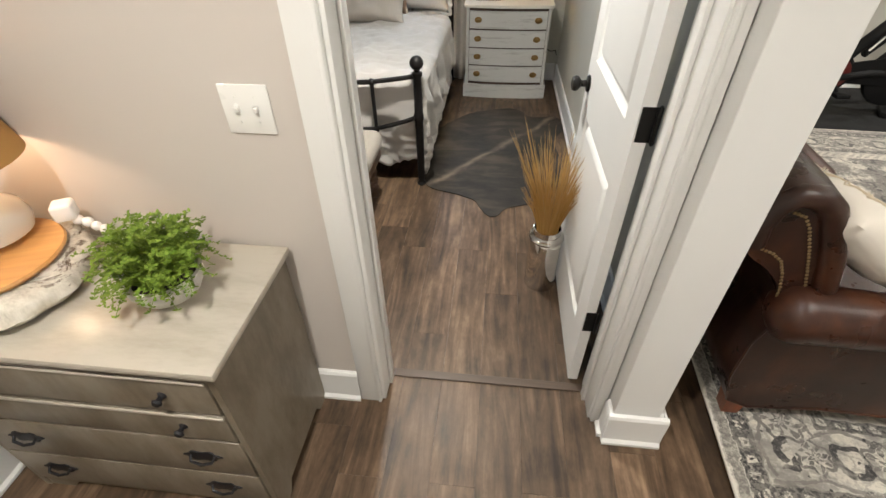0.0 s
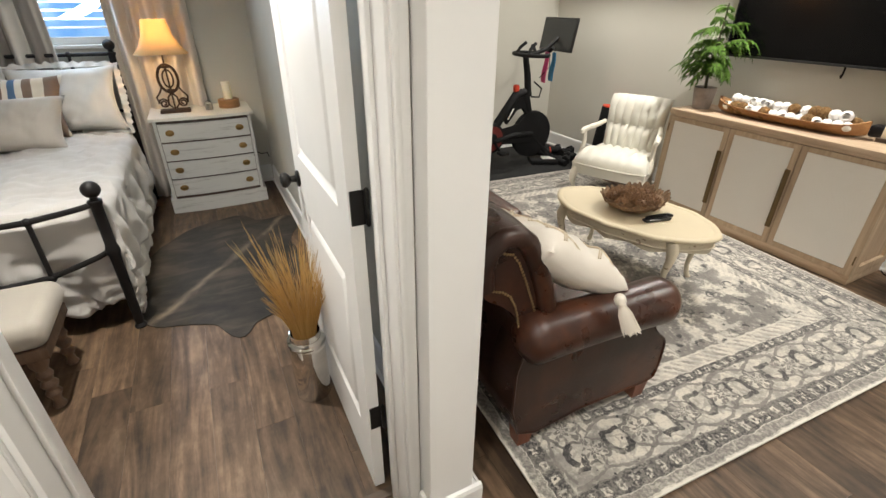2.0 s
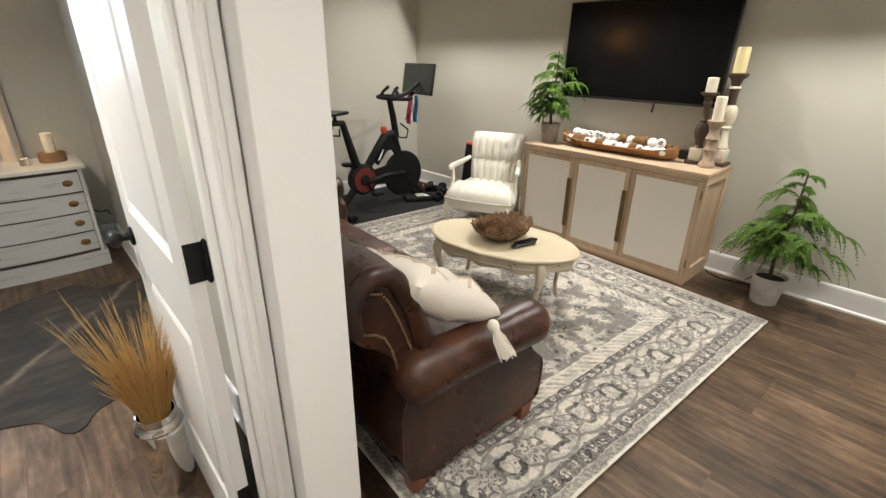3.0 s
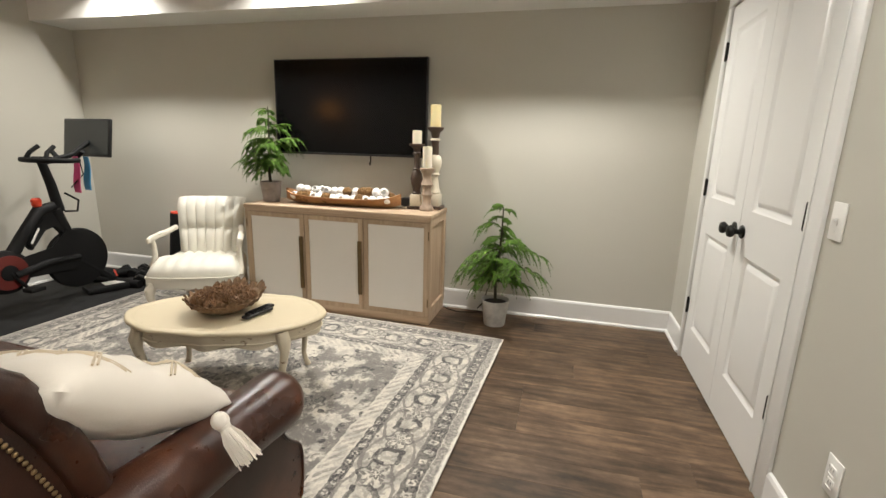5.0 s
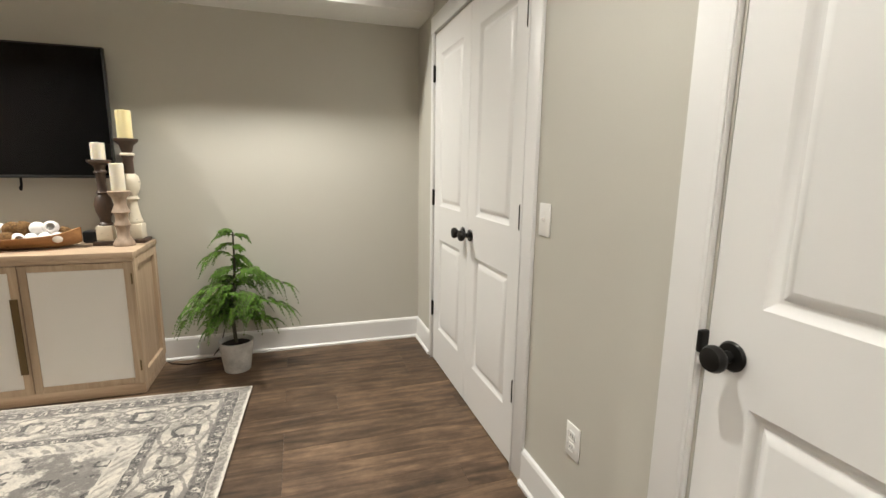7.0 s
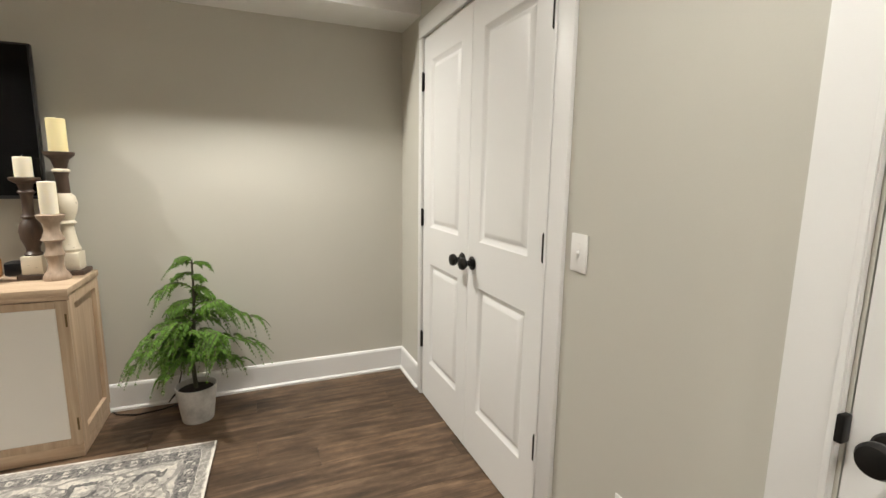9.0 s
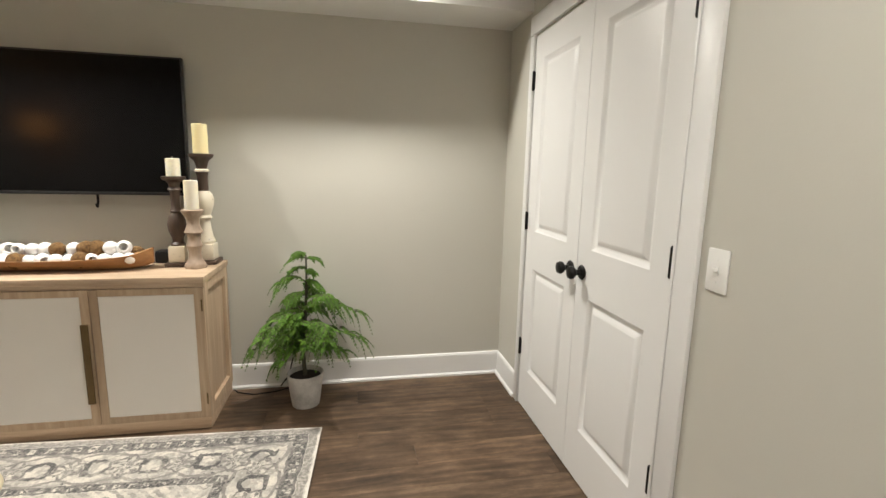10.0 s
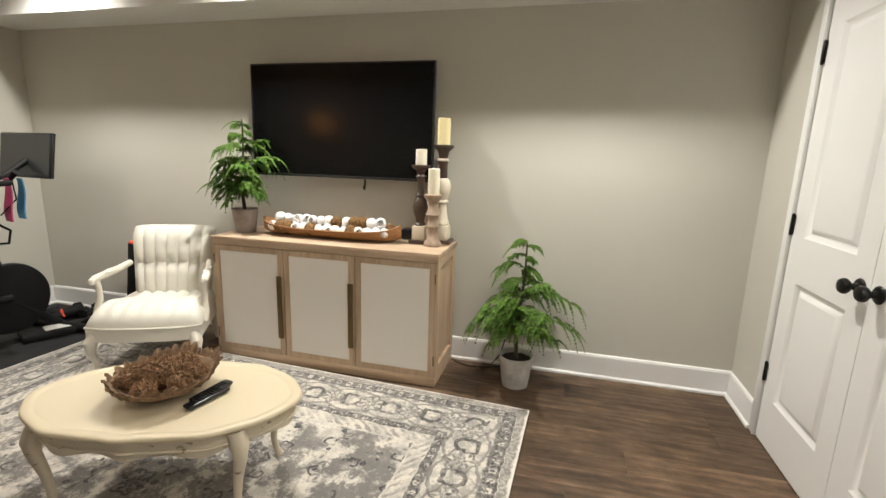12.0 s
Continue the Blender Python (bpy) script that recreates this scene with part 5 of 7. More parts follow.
def throw_pillow(m, seed, corners, with_lines=True):
    rng = random.Random(seed)
    p = thing("throw_pillow", m, "ivory throw pillow with embroidered diamonds and tassels on the sofa", "pillow", "sofa pillows")
    W, H, T = 0.50, 0.50, 0.165
    cover = pillow_mesh(bmesh.new(), W, H, T, rng, 0.06)
    part("cover", cover, M_PILLOW, p, angle=80)
    if with_lines:
        for k, flip in ((-0.12, 1), (-0.12, -1), (0.09, 1), (0.09, -1)):
            for d in (-0.006, 0.006):
                bm = bmesh.new()
                pts = []
                for i in range(31):
                    t = i / 30
                    y = (t - 0.5) * H * 0.86
                    x = k + d + flip * 0.085 * (abs(((t * 2.5) % 1.0) - 0.5) * 2 - 0.5)
                    u, v = 2 * x / W, 2 * y / H
                    kk = max(0.0, 1 - u ** 4) ** 0.55 * max(0.0, 1 - v ** 4) ** 0.55
                    r = 0.022 * noise.noise(Vector((x * 9, y * 9, W * 7))) + 0.016 * noise.noise(Vector((x * 24, y * 15, 3.1)))
                    pts.append((x * (1 - 0.06 * (1 - v * v) * u * u), y * (1 - 0.06 * (1 - u * u) * v * v), T / 2 * kk + r * kk + 0.0015))
                tube(bm, pts, 0.0026, 5)
                part("embroidery", bm, M_TASSEL, p, "beige stitched diamond line")
    for cx, cy, tilt in corners:
        bm = tassel(bmesh.new(), rng)
        bmesh.ops.transform(bm, matrix=pose(cx * (W / 2 + 0.004), cy * (H / 2 + 0.004), 0.0) @ tilt, verts=bm.verts)
        part("tassel", bm, M_PILLOW, p, "ivory thread tassel")
    return p


M_TASSEL = fabric("beige_thread", (0.62, 0.52, 0.38), 900)
PM = pose(1.190, 1.600, 0.732, -6, 33, 4)
HANG = PM.inverted() @ pose(1.298, 1.312, 0.672, -38, 0, 0)
throw_pillow(PM, 3, [(0, 0, HANG), (1, 1, pose(0, 0, 0, 60, 0, 0))])
PM = pose(1.20, 2.62, 0.730, 4, 36, -6)
throw_pillow(PM, 9, [(1, -1, pose(0, 0, 0, 0, -60, 0)), (1, 1, pose(0, 0, 0, 60, 0, 0))], False)


def exercise_bike():
    M_RED = paint("red_trim", (0.13, 0.013, 0.010), 0.45)
    b = thing("exercise_bike", pose(0, 4.31, 0.0062), "black exercise bike with a large screen on the rubber mat", "exercise bike")

    def bar(name, pts, r, mat=M_MATTBLACK, label="", seg=12):
        return part(name, tube(bmesh.new(), pts, r, seg), mat, b, label)
    bar("rear_foot", [(2.44, -0.27, 0.035), (2.44, 0.27, 0.035)], 0.032)
    bar("front_foot", [(3.50, -0.27, 0.035), (3.50, 0.27, 0.035)], 0.032)
    bar("spine", [(2.44, 0, 0.05), (2.58, 0, 0.20), (2.70, 0, 0.33), (2.90, 0, 0.34), (3.20, 0, 0.31), (3.50, 0, 0.05)], [0.034, 0.036, 0.045, 0.038, 0.034, 0.03])
    bar("down_strut", [(2.70, 0, 0.33), (2.86, 0, 0.55), (3.00, 0, 0.72), (3.10, 0, 0.74)], [0.045, 0.04, 0.045, 0.04])
    bar("fork", [(3.10, 0, 0.72), (3.18, 0, 0.50), (3.22, 0, 0.31)], [0.045, 0.035, 0.03])
    bar("seat_tube", [(2.69, 0, 0.36), (2.62, 0, 0.58), (2.53, 0, 0.88)], [0.044, 0.040, 0.030])
    bar("seat_slider", [(2.28, 0, 0.875), (2.45, 0, 0.890), (2.545, 0, 0.880)], 0.027)
    bm = bmesh.new()
    rows = []
    for x, w, h in ((2.32, 0.02, 0.01), (2.34, 0.075, 0.025), (2.40, 0.085, 0.03), (2.47, 0.05, 0.026), (2.55, 0.027, 0.02), (2.60, 0.012, 0.012)):
        rows.append([(x, w * math.cos(a), 0.975 + h * math.sin(a)) for a in [2 * math.pi * i / 14 for i in range(14)]])
    sweep(bm, rows)
    part("saddle", bm, M_GLOSSBLACK, b)
    bar("saddle_post", [(2.46, 0, 0.90), (2.45, 0, 0.965)], 0.016)
    # flywheel and drive cover
    rot = Matrix.Rotation(radians(90), 4, "X")
    for nm, cx, cz, prof, mat, lb in (
            ("flywheel", 3.22, 0.315, [(0.05, -0.03), (0.20, -0.028), (0.232, -0.022), (0.238, 0.0), (0.232, 0.022), (0.20, 0.028), (0.05, 0.03)], M_MATTBLACK, "heavy black flywheel"),
            ("drive_cover", 2.715, 0.325, [(0.02, -0.05), (0.125, -0.048), (0.150, -0.035), (0.155, 0.0), (0.150, 0.035), (0.125, 0.048), (0.02, 0.05)], M_MATTBLACK, "round drive cover")):
        bm = lathe(bmesh.new(), prof, 40)
        bmesh.ops.transform(bm, matrix=Matrix.Translation((cx, 0, cz)) @ rot, verts=bm.verts)
        w = part(nm, bm, mat, b, lb)
        if nm == "drive_cover":
            for name_, prof_, mat_, lb_ in (("ring", [(0.02, 0.0485), (0.122, 0.0485), (0.120, 0.0525), (0.02, 0.054)], M_RED, "dull red ring"),
                                            ("hub", [(0.055, 0.0545), (0.052, 0.060), (0.030, 0.064)], M_MATTBLACK, "black crank hub")):
                bm = lathe(bmesh.new(), prof_, 36)
                bmesh.ops.transform(bm, matrix=Matrix.Translation((cx, 0, cz)) @ rot, verts=bm.verts)
                part(name_, bm, mat_, w, lb_)
    bm = prism(bmesh.new(), [(2.74, 0.26), (3.16, 0.24), (3.30, 0.36), (3.24, 0.52), (3.14, 0.56), (3.02, 0.44), (2.74, 0.40)], -0.046, -0.034, "y")
    bmesh.ops.bevel(bm, geom=bm.edges[:], offset=0.004, segments=2, affect="EDGES")
    part("belt_guard", bm, M_MATTBLACK, b, "matt black belt guard")
    bm = prism(bmesh.new(), [(2.86, 0.50), (2.99, 0.70), (3.12, 0.74), (3.20, 0.52), (3.16, 0.47), (3.08, 0.60), (3.00, 0.58), (2.90, 0.44)], -0.026, 0.026, "y")
    bmesh.ops.bevel(bm, geom=bm.edges[:], offset=0.006, segments=2, affect="EDGES")
    part("head_gusset", bm, M_MATTBLACK, b)
    part("stripe", tube(bmesh.new(), [(2.885, -0.046, 0.50), (2.945, -0.048, 0.60)], 0.007, 6), M_PLASTIC, b, "pale stripe on the frame")
    bar("crank", [(2.715, -0.055, 0.325), (2.80, -0.075, 0.19)], 0.012)
    bar("crank", [(2.715, 0.055, 0.325), (2.63, 0.075, 0.46)], 0.012)
    part("pedal", new_box(2.75, -0.17, 0.175, 2.85, -0.08, 0.205, 0.008), M_MATTBLACK, b)
    part("pedal", new_box(2.58, 0.08, 0.445, 2.68, 0.17, 0.475, 0.008), M_MATTBLACK, b)
    part("stay", tube(bmesh.new(), [(2.74, -0.06, 0.30), (2.98, -0.05, 0.34), (3.20, -0.045, 0.33)], 0.025, 10), M_MATTBLACK, b)
    part("knob", lathe(bmesh.new(), [(0.02, 0.745), (0.03, 0.76), (0.032, 0.80), (0.022, 0.815)], 14, 2.99, 0), M_REDKNOB, b, "red resistance knob")
    bar("handle_post", [(3.14, 0, 0.70), (3.11, 0, 0.90), (3.07, 0, 1.07)], [0.036, 0.032, 0.028])
    hb = []
    for i in range(25):
        a = math.pi * (0.12 + 1.76 * i / 24)
        hb.append((3.13 + 0.13 * math.cos(a), 0.215 * math.sin(a), 1.085))
    bar("handlebar", [(3.26, 0.16, 1.15)] + hb + [(3.26, -0.16, 1.15)], 0.018)
    for s in (-1, 1):
        bar("bar_horn", [(3.03, s * 0.10, 1.085), (3.06, s * 0.085, 1.14), (3.12, s * 0.075, 1.185)], 0.015)
        bar("weight_holder", [(2.37, s * 0.03, 0.86), (2.35, s * 0.10, 0.80), (2.43, s * 0.11, 0.79), (2.46, s * 0.06, 0.84)], 0.009)
    bar("screen_arm", [(3.10, 0, 1.07), (3.30, 0, 1.12), (3.44, 0, 1.22)], 0.02)
    sc = part("screen", new_box(-0.012, -0.262, -0.15, 0.012, 0.262, 0.15, 0.008), M_GLOSSBLACK, b, "large dark touch screen")
    sc.matrix_basis = pose(3.455, 0.02, 1.25, 0, 9, -4)
    part("glass", new_box(-0.0135, -0.245, -0.132, -0.0122, 0.245, 0.135), M_SCREENGREY, sc, "grey reflecting glass")
    bar("bottle_cage", [(3.16, -0.05, 0.84), (3.22, -0.10, 0.78), (3.20, -0.10, 0.70), (3.14, -0.05, 0.70)], 0.008)
    bar("cable", [(3.27, -0.10, 1.09), (3.24, -0.16, 0.98), (3.18, -0.10, 0.88)], 0.004)
    for nm, y, z0, mat, off, lb in (("hand_towel", -0.185, 0.86, M_TOWELB, 0.0, "bright blue towel hanging from the bike's handlebar"),
                                    ("hand_towel", -0.120, 0.84, M_TOWELP, 0.03, "pink towel hanging from the bike's handlebar")):
        bm = bmesh.new()
        rows = []
        for i in range(13):
            t = i / 12
            z = 1.112 - (1.112 - z0) * t
            rows.append([(3.243 - off + 0.012 * math.sin(5 * t + k) + (0.022 if 0 < k < 3 else 0.0) * 0.4, y + (-0.035 if k in (0, 3) else 0.035) * (1 - 0.2 * math.sin(4 * t)), z) for k in range(4)])
        for r in rows:
            r[0], r[1], r[2], r[3] = r[0], r[1], (r[1][0] + 0.008, r[1][1], r[1][2]), (r[0][0] + 0.008, r[0][1], r[0][2])
        sweep(bm, rows)
        single(nm, bm, mat, lb, "towel", pose(0, 4.31, 0.0062), angle=60)


M_REDKNOB = paint("red_plastic", (0.65, 0.06, 0.025), 0.35)
M_SCREENGREY = Nodes("grey_screen_glass").done((0.05, 0.055, 0.055), 0.18)
M_TOWELB = fabric("blue_towel", (0.03, 0.22, 0.42), 700)
M_TOWELP = fabric("pink_towel", (0.50, 0.04, 0.16), 700)
exercise_bike()


def dumbbell(m):
    d = thing("dumbbell", m, "black rubber hex dumbbell on the exercise mat", "dumbbell", "dumbbells on the mat")
    for s in (-1, 1):
        bm = lathe(bmesh.new(), [(0.042, -0.03), (0.052, -0.022), (0.052, 0.022), (0.042, 0.03)], 6)
        bmesh.ops.transform(bm, matrix=pose(s * 0.075, 0, 0.046, 0, 90, 0), verts=bm.verts)
        part("head", bm, M_MATTBLACK, d, angle=20)
    part("grip", tube(bmesh.new(), [(-0.05, 0, 0.046), (0, 0, 0.046), (0.05, 0, 0.046)], [0.013, 0.016, 0.013], 10), M_STEEL, d, "steel grip")
    return d


M_STEEL = metal("brushed_steel", (0.55, 0.55, 0.55), 0.35)
db = dumbbell(pose(3.62, 4.16, 0.0062, 0, 0, 40))
copy_thing(db, pose(3.73, 4.22, 0.0062, 0, 0, 70))
copy_thing(db, pose(3.78, 4.36, 0.0062, 0, 0, 15))
copy_thing(db, pose(3.70, 4.52, 0.0062, 0, 0, -20))


def shoe(m, red):
    s = thing("cycling_shoe", m, "black cycling shoe with %s trim lying on the mat" % ("red" if red else "magenta"), "shoe", "shoes by the bike")
    bm = bmesh.new()
    rows = []
    for x, w, h in ((-0.13, 0.025, 0.05), (-0.11, 0.036, 0.085), (-0.05, 0.036, 0.09), (0.0, 0.040, 0.07), (0.06, 0.046, 0.055), (0.11, 0.040, 0.042), (0.135, 0.018, 0.03)):
        rows.append([(x, w * math.cos(a), 0.020 + h * 0.5 + h * 0.5 * math.sin(a)) for a in [2 * math.pi * i / 12 for i in range(12)]])
    sweep(bm, rows)
    part("upper", bm, M_MATTBLACK, s, angle=70)
    bm = prism(bmesh.new(), [(-0.13, -0.03), (0.05, -0.042), (0.12, -0.035), (0.14, 0.0), (0.12, 0.035), (0.05, 0.042), (-0.13, 0.03)], 0.0, 0.02)
    part("sole", bm, M_MATTBLACK, s)
    part("strap", tube(bmesh.new(), [(0.0, -0.042, 0.045), (0.01, -0.02, 0.088), (0.01, 0.02, 0.088), (0.0, 0.042, 0.045)], 0.009, 6), M_REDKNOB if red else M_TOWELP, s, "bright closing strap")


shoe(pose(3.62, 4.44, 0.0062, 0, 0, 150), True)
shoe(pose(3.56, 4.56, 0.0062, 0, 0, 120), True)
shoe(pose(3.53, 4.70, 0.0062, 0, 0, 80), False)


def step_board():
    s = thing("balance_board", pose(3.42, 4.25, 0.0062, 0, 0, -25), "low black board with a white label on the mat", "exercise gear")
    part("deck", new_box(-0.19, -0.10, 0.0, 0.19, 0.10, 0.05, 0.015), M_MATTBLACK, s)
    part("label_plate", new_box(-0.06, -0.055, 0.0505, 0.10, 0.055, 0.0525, 0.001, 1), M_PLASTIC, s, "white label")


step_board()
r_ = thing("foam_roller", pose(3.78, 3.93, 0.0062, 4, 4, 0), "tall black foam roller with a red end standing behind the chair", "foam roller")
part("body", lathe(bmesh.new(), [(0.058, 0.004), (0.062, 0.012), (0.062, 0.615), (0.060, 0.62)], 24), M_MATTBLACK, r_)
part("cap", lathe(bmesh.new(), [(0.060, 0.6202), (0.058, 0.632), (0.030, 0.634), (0.028, 0.626)], 24), M_REDKNOB, r_, "red end ring")


def plate(name, m, gang, kind, label):
    """A wall plate in x, z with its face towards -y."""
    p = thing(name, m, label, "light switch" if kind == "switch" else "wall outlet")
    w = 0.0365 if gang == 1 else 0.0585
    part("cover", new_box(-w, -0.006, -0.0585, w, -0.0002, 0.0585, 0.003), M_PLASTIC, p)
    for k in range(gang):
        x = 0 if gang == 1 else (-0.023 + 0.046 * k)
        if kind == "switch":
            bm = new_box(x - 0.005, -0.018, -0.002, x + 0.005, -0.0062, 0.009, 0.002)
            part("toggle", bm, M_PLASTIC, p)
            part("slot", new_box(x - 0.0065, -0.0075, -0.013, x + 0.0065, -0.006, 0.013, 0.001, 1), M_PLASTIC, p)
            for z in (-0.03, 0.03):
                part("screw", sphere(bmesh.new(), x, -0.0062, z, 0.0032, 8, 5, 1, 0.4, 1), M_PLASTIC, p)
        else:
            for z in (-0.02, 0.02):
                f = part("socket", new_box(x - 0.016, -0.009, z - 0.014, x + 0.016, -0.0062, z + 0.014, 0.004), M_PLASTIC, p)
                bm = bmesh.new()
                for dx in (-0.006, 0.006):
                    box(bm, x + dx - 0.001, -0.0095, z - 0.003, x + dx + 0.001, -0.0091, z + 0.006)
                part("slots", bm, M_MATTBLACK, f)
    return p


plate("light_switch", pose(2.170, S_Y, 1.088, 0, 0, 180), 1, "switch", "white single light switch beside the closet")
plate("wall_outlet", pose(1.917, S_Y, 0.385, 0, 0, 180), 1, "outlet", "white wall outlet between the doors")
plate("light_switch", pose(-0.427, BF_Y, 1.131), 2, "switch", "white double light switch beside the bedroom door")
plate("wall_outlet", pose(2.69, N_Y, 0.36), 1, "outlet", "white wall outlet behind the exercise bike")
bm = tube(bmesh.new(), [(3.89, 1.10, 0.20), (3.895, 1.12, 0.12), (3.88, 1.14, 0.07), (3.86, 1.17, 0.04), (3.90, 1.13, 0.09), (3.87, 1.12, 0.02), (3.86, 1.20, 0.006), (3.84, 1.32, 0.005), (3.88, 1.42, 0.005), (3.92, 1.448, 0.005)], 0.0035, 8)
single("power_cord", bm, M_MATTBLACK, "loose black power cord on the floor behind the plant", "cable")


def can_light(x, y):
    c = thing("recessed_light", pose(x, y, CEIL), "white round ceiling light, of the soffit row or added as unseen fill", "ceiling light", "recessed ceiling lights")
    part("trim_ring", lathe(bmesh.new(), [(0.062, -0.001), (0.066, -0.006), (0.088, -0.005), (0.092, -0.0005)], 32), M_PLASTIC, c)
    part("lens", lathe(bmesh.new(), [(0.060, -0.0015), (0.060, -0.0045)], 24), M_CANGLOW, c, "glowing lens")


M_CANGLOW = glow("lit_lens", WARM, 6.0)
# fixtures for the soffit row and for the four added fill lamps
for cx, cy, k in CANS:
    can_light(cx, cy)


def floor_lamp():
    l = thing("floor_lamp", pose(1.00, 3.92, 0.0), "black floor lamp with a glowing amber shade in the corner", "floor lamp")
    part("foot", lathe(bmesh.new(), [(0.13, 0.0), (0.132, 0.010), (0.10, 0.020), (0.02, 0.028)], 28), M_BLACK, l)
    part("pole", tube(bmesh.new(), [(0, 0, 0.026), (0, 0, 1.72)], 0.011, 10), M_BLACK, l)
    part("shade", lathe(bmesh.new(), [(0.04, 1.70), (0.11, 1.72), (0.15, 1.79), (0.14, 1.86), (0.09, 1.92), (0.02, 1.93)], 28), M_AMBER, l, "glowing amber glass shade")
    part("finial", lathe(bmesh.new(), [(0.006, 1.931), (0.012, 1.945), (0.004, 1.96)], 10), M_BLACK, l)


M_AMBER = glow("amber_glass", (1.0, 0.42, 0.10), 4.5, (0.5, 0.2, 0.05))
floor_lamp()

# ---- hall ----
M_GREYPAINT = distressed("grey_washed_chest_paint", (0.235, 0.200, 0.155), (0.105, 0.078, 0.048), 0.53, 0.40, 0.12, (1.2, 1.2, 0.45), 0.15)
M_CHESTTOP = distressed("worn_chest_top", (0.47, 0.43, 0.365), (0.30, 0.25, 0.19), 0.60, 0.30, 0.14, (0.5, 1.6, 1), 0.12)
M_IRON = metal("dark_pewter", (0.05, 0.05, 0.055), 0.5, 0.9)


def chest():
    c = thing("chest_of_drawers", pose(-0.848, 1.10, 0.0), "low grey-washed wooden chest of drawers against the hall wall", "chest of drawers")
    X, Y0, Y1, H = 0.408, -0.196, 0.222, 0.735
    part("top", new_box(-X - 0.022, Y0 - 0.018, H - 0.022, X + 0.022, Y1, H, 0.004), M_CHESTTOP, c, "paler worn top board")
    part("moulding", new_box(-X - 0.010, Y0 - 0.010, H - 0.042, X + 0.010, Y1, H - 0.0225, 0.005), M_GREYPAINT, c)
    for s in (-1, 1):
        bm = bmesh.new()
        out = [(Y0, 0.0), (Y0 + 0.06, 0.0), (Y0 + 0.085, 0.045), (Y1 - 0.085, 0.045), (Y1 - 0.06, 0.0), (Y1, 0.0), (Y1, H - 0.043), (Y0, H - 0.043)]
        a, b = (X - 0.018, X) if s > 0 else (-X, -X + 0.018)
        prism(bm, out, a, b, "x")
        part("side_panel", bm, M_GREYPAINT, c, "streaky grey side panel")
    part("carcass", new_box(-X + 0.0182, Y0 + 0.025, 0.05, X - 0.0182, Y1 - 0.002, H - 0.043), M_GREYPAINT, c)
    bm = bmesh.new()
    prism(bm, [(-X + 0.019, 0.0), (-X + 0.10, 0.0), (-X + 0.13, 0.035), (X - 0.13, 0.035), (X - 0.10, 0.0), (X - 0.019, 0.0), (X - 0.019, 0.058), (-X + 0.019, 0.058)], Y0 + 0.004, Y0 + 0.024, "y")
    part("bottom_rail", bm, M_GREYPAINT, c)
    rows = [(0.063, 0.232), (0.238, 0.418), (0.426, 0.545), (0.551, 0.688)]
    for i, (z0, z1) in enumerate(rows):
        bm = new_box(-X + 0.022, Y0 - 0.004, z0, X - 0.022, Y0 + 0.024, z1, 0.004)
        d = part("drawer", bm, M_GREYPAINT, c)
        if i >= 2:
            part("lip", new_box(-X + 0.020, Y0 - 0.010, z1 - 0.009, X - 0.020, Y0 - 0.0042, z1, 0.002), M_CHESTTOP, d, "worn pale edge")
        for x in (-0.262, 0.262):
            z = (z0 + z1) / 2 + 0.01
            bm = bmesh.new()
            if i >= 2:
                lathe(bm, [(0.012, 0.0), (0.006, 0.006), (0.007, 0.014), (0.013, 0.020), (0.009, 0.026)], 12)
                bmesh.ops.transform(bm, matrix=Matrix.Translation((x, Y0 - 0.004, z - 0.01)) @ Matrix.Rotation(radians(90), 4, "X"), verts=bm.verts)
                part("knob", bm, M_IRON, d, "dark pewter knob")
            else:
                n = 22
                prism(bm, [(x + 0.048 * math.cos(a) * (1 + 0.18 * math.cos(6 * a)), z + 0.022 * math.sin(a) * (1 + 0.25 * math.cos(6 * a))) for a in [2 * math.pi * k / n for k in range(n)]], Y0 - 0.0075, Y0 - 0.0042, "y")
                tube(bm, [(x - 0.034, Y0 - 0.008, z + 0.002), (x - 0.030, Y0 - 0.020, z - 0.006), (x, Y0 - 0.024, z - 0.014), (x + 0.030, Y0 - 0.020, z - 0.006), (x + 0.034, Y0 - 0.008, z + 0.002)], 0.0042, 8)
                part("pull", bm, M_IRON, d, "ornate dark pewter bail pull")


chest()
structure("wall_hall_end", new_box(-1.50, S_Y, 0, -1.40, BF_Y, CEIL), M_HALL, "light painted wall at the end of the hall", "wall")
baseboard("baseboard_hall_end", -1.40, S_Y + 0.02, -1.40, BF_Y - 0.02, 1, 0)


def bark_material():
    n = Nodes("pale_birch_bark")
    v = n.mapped((6, 6, 1.5))
    f = n.noise(2.5, 7, 0.7, v)
    crack = n.ramp(n.noise(9, 6, 0.7, n.mapped((1, 1, 2.5)), 1.5), [(0.36, 0.0), (0.44, 1.0)])
    col = n.ramp(f, [(0.3, (0.28, 0.24, 0.19)), (0.55, (0.62, 0.57, 0.49)), (0.75, (0.78, 0.74, 0.67))])
    col = n.mix(crack, (0.13, 0.09, 0.06), col)
    n.bump(n.math("ADD", f, crack), 0.8, 0.006)
    return n.done(col, 0.85)


M_BIRCH = bark_material()


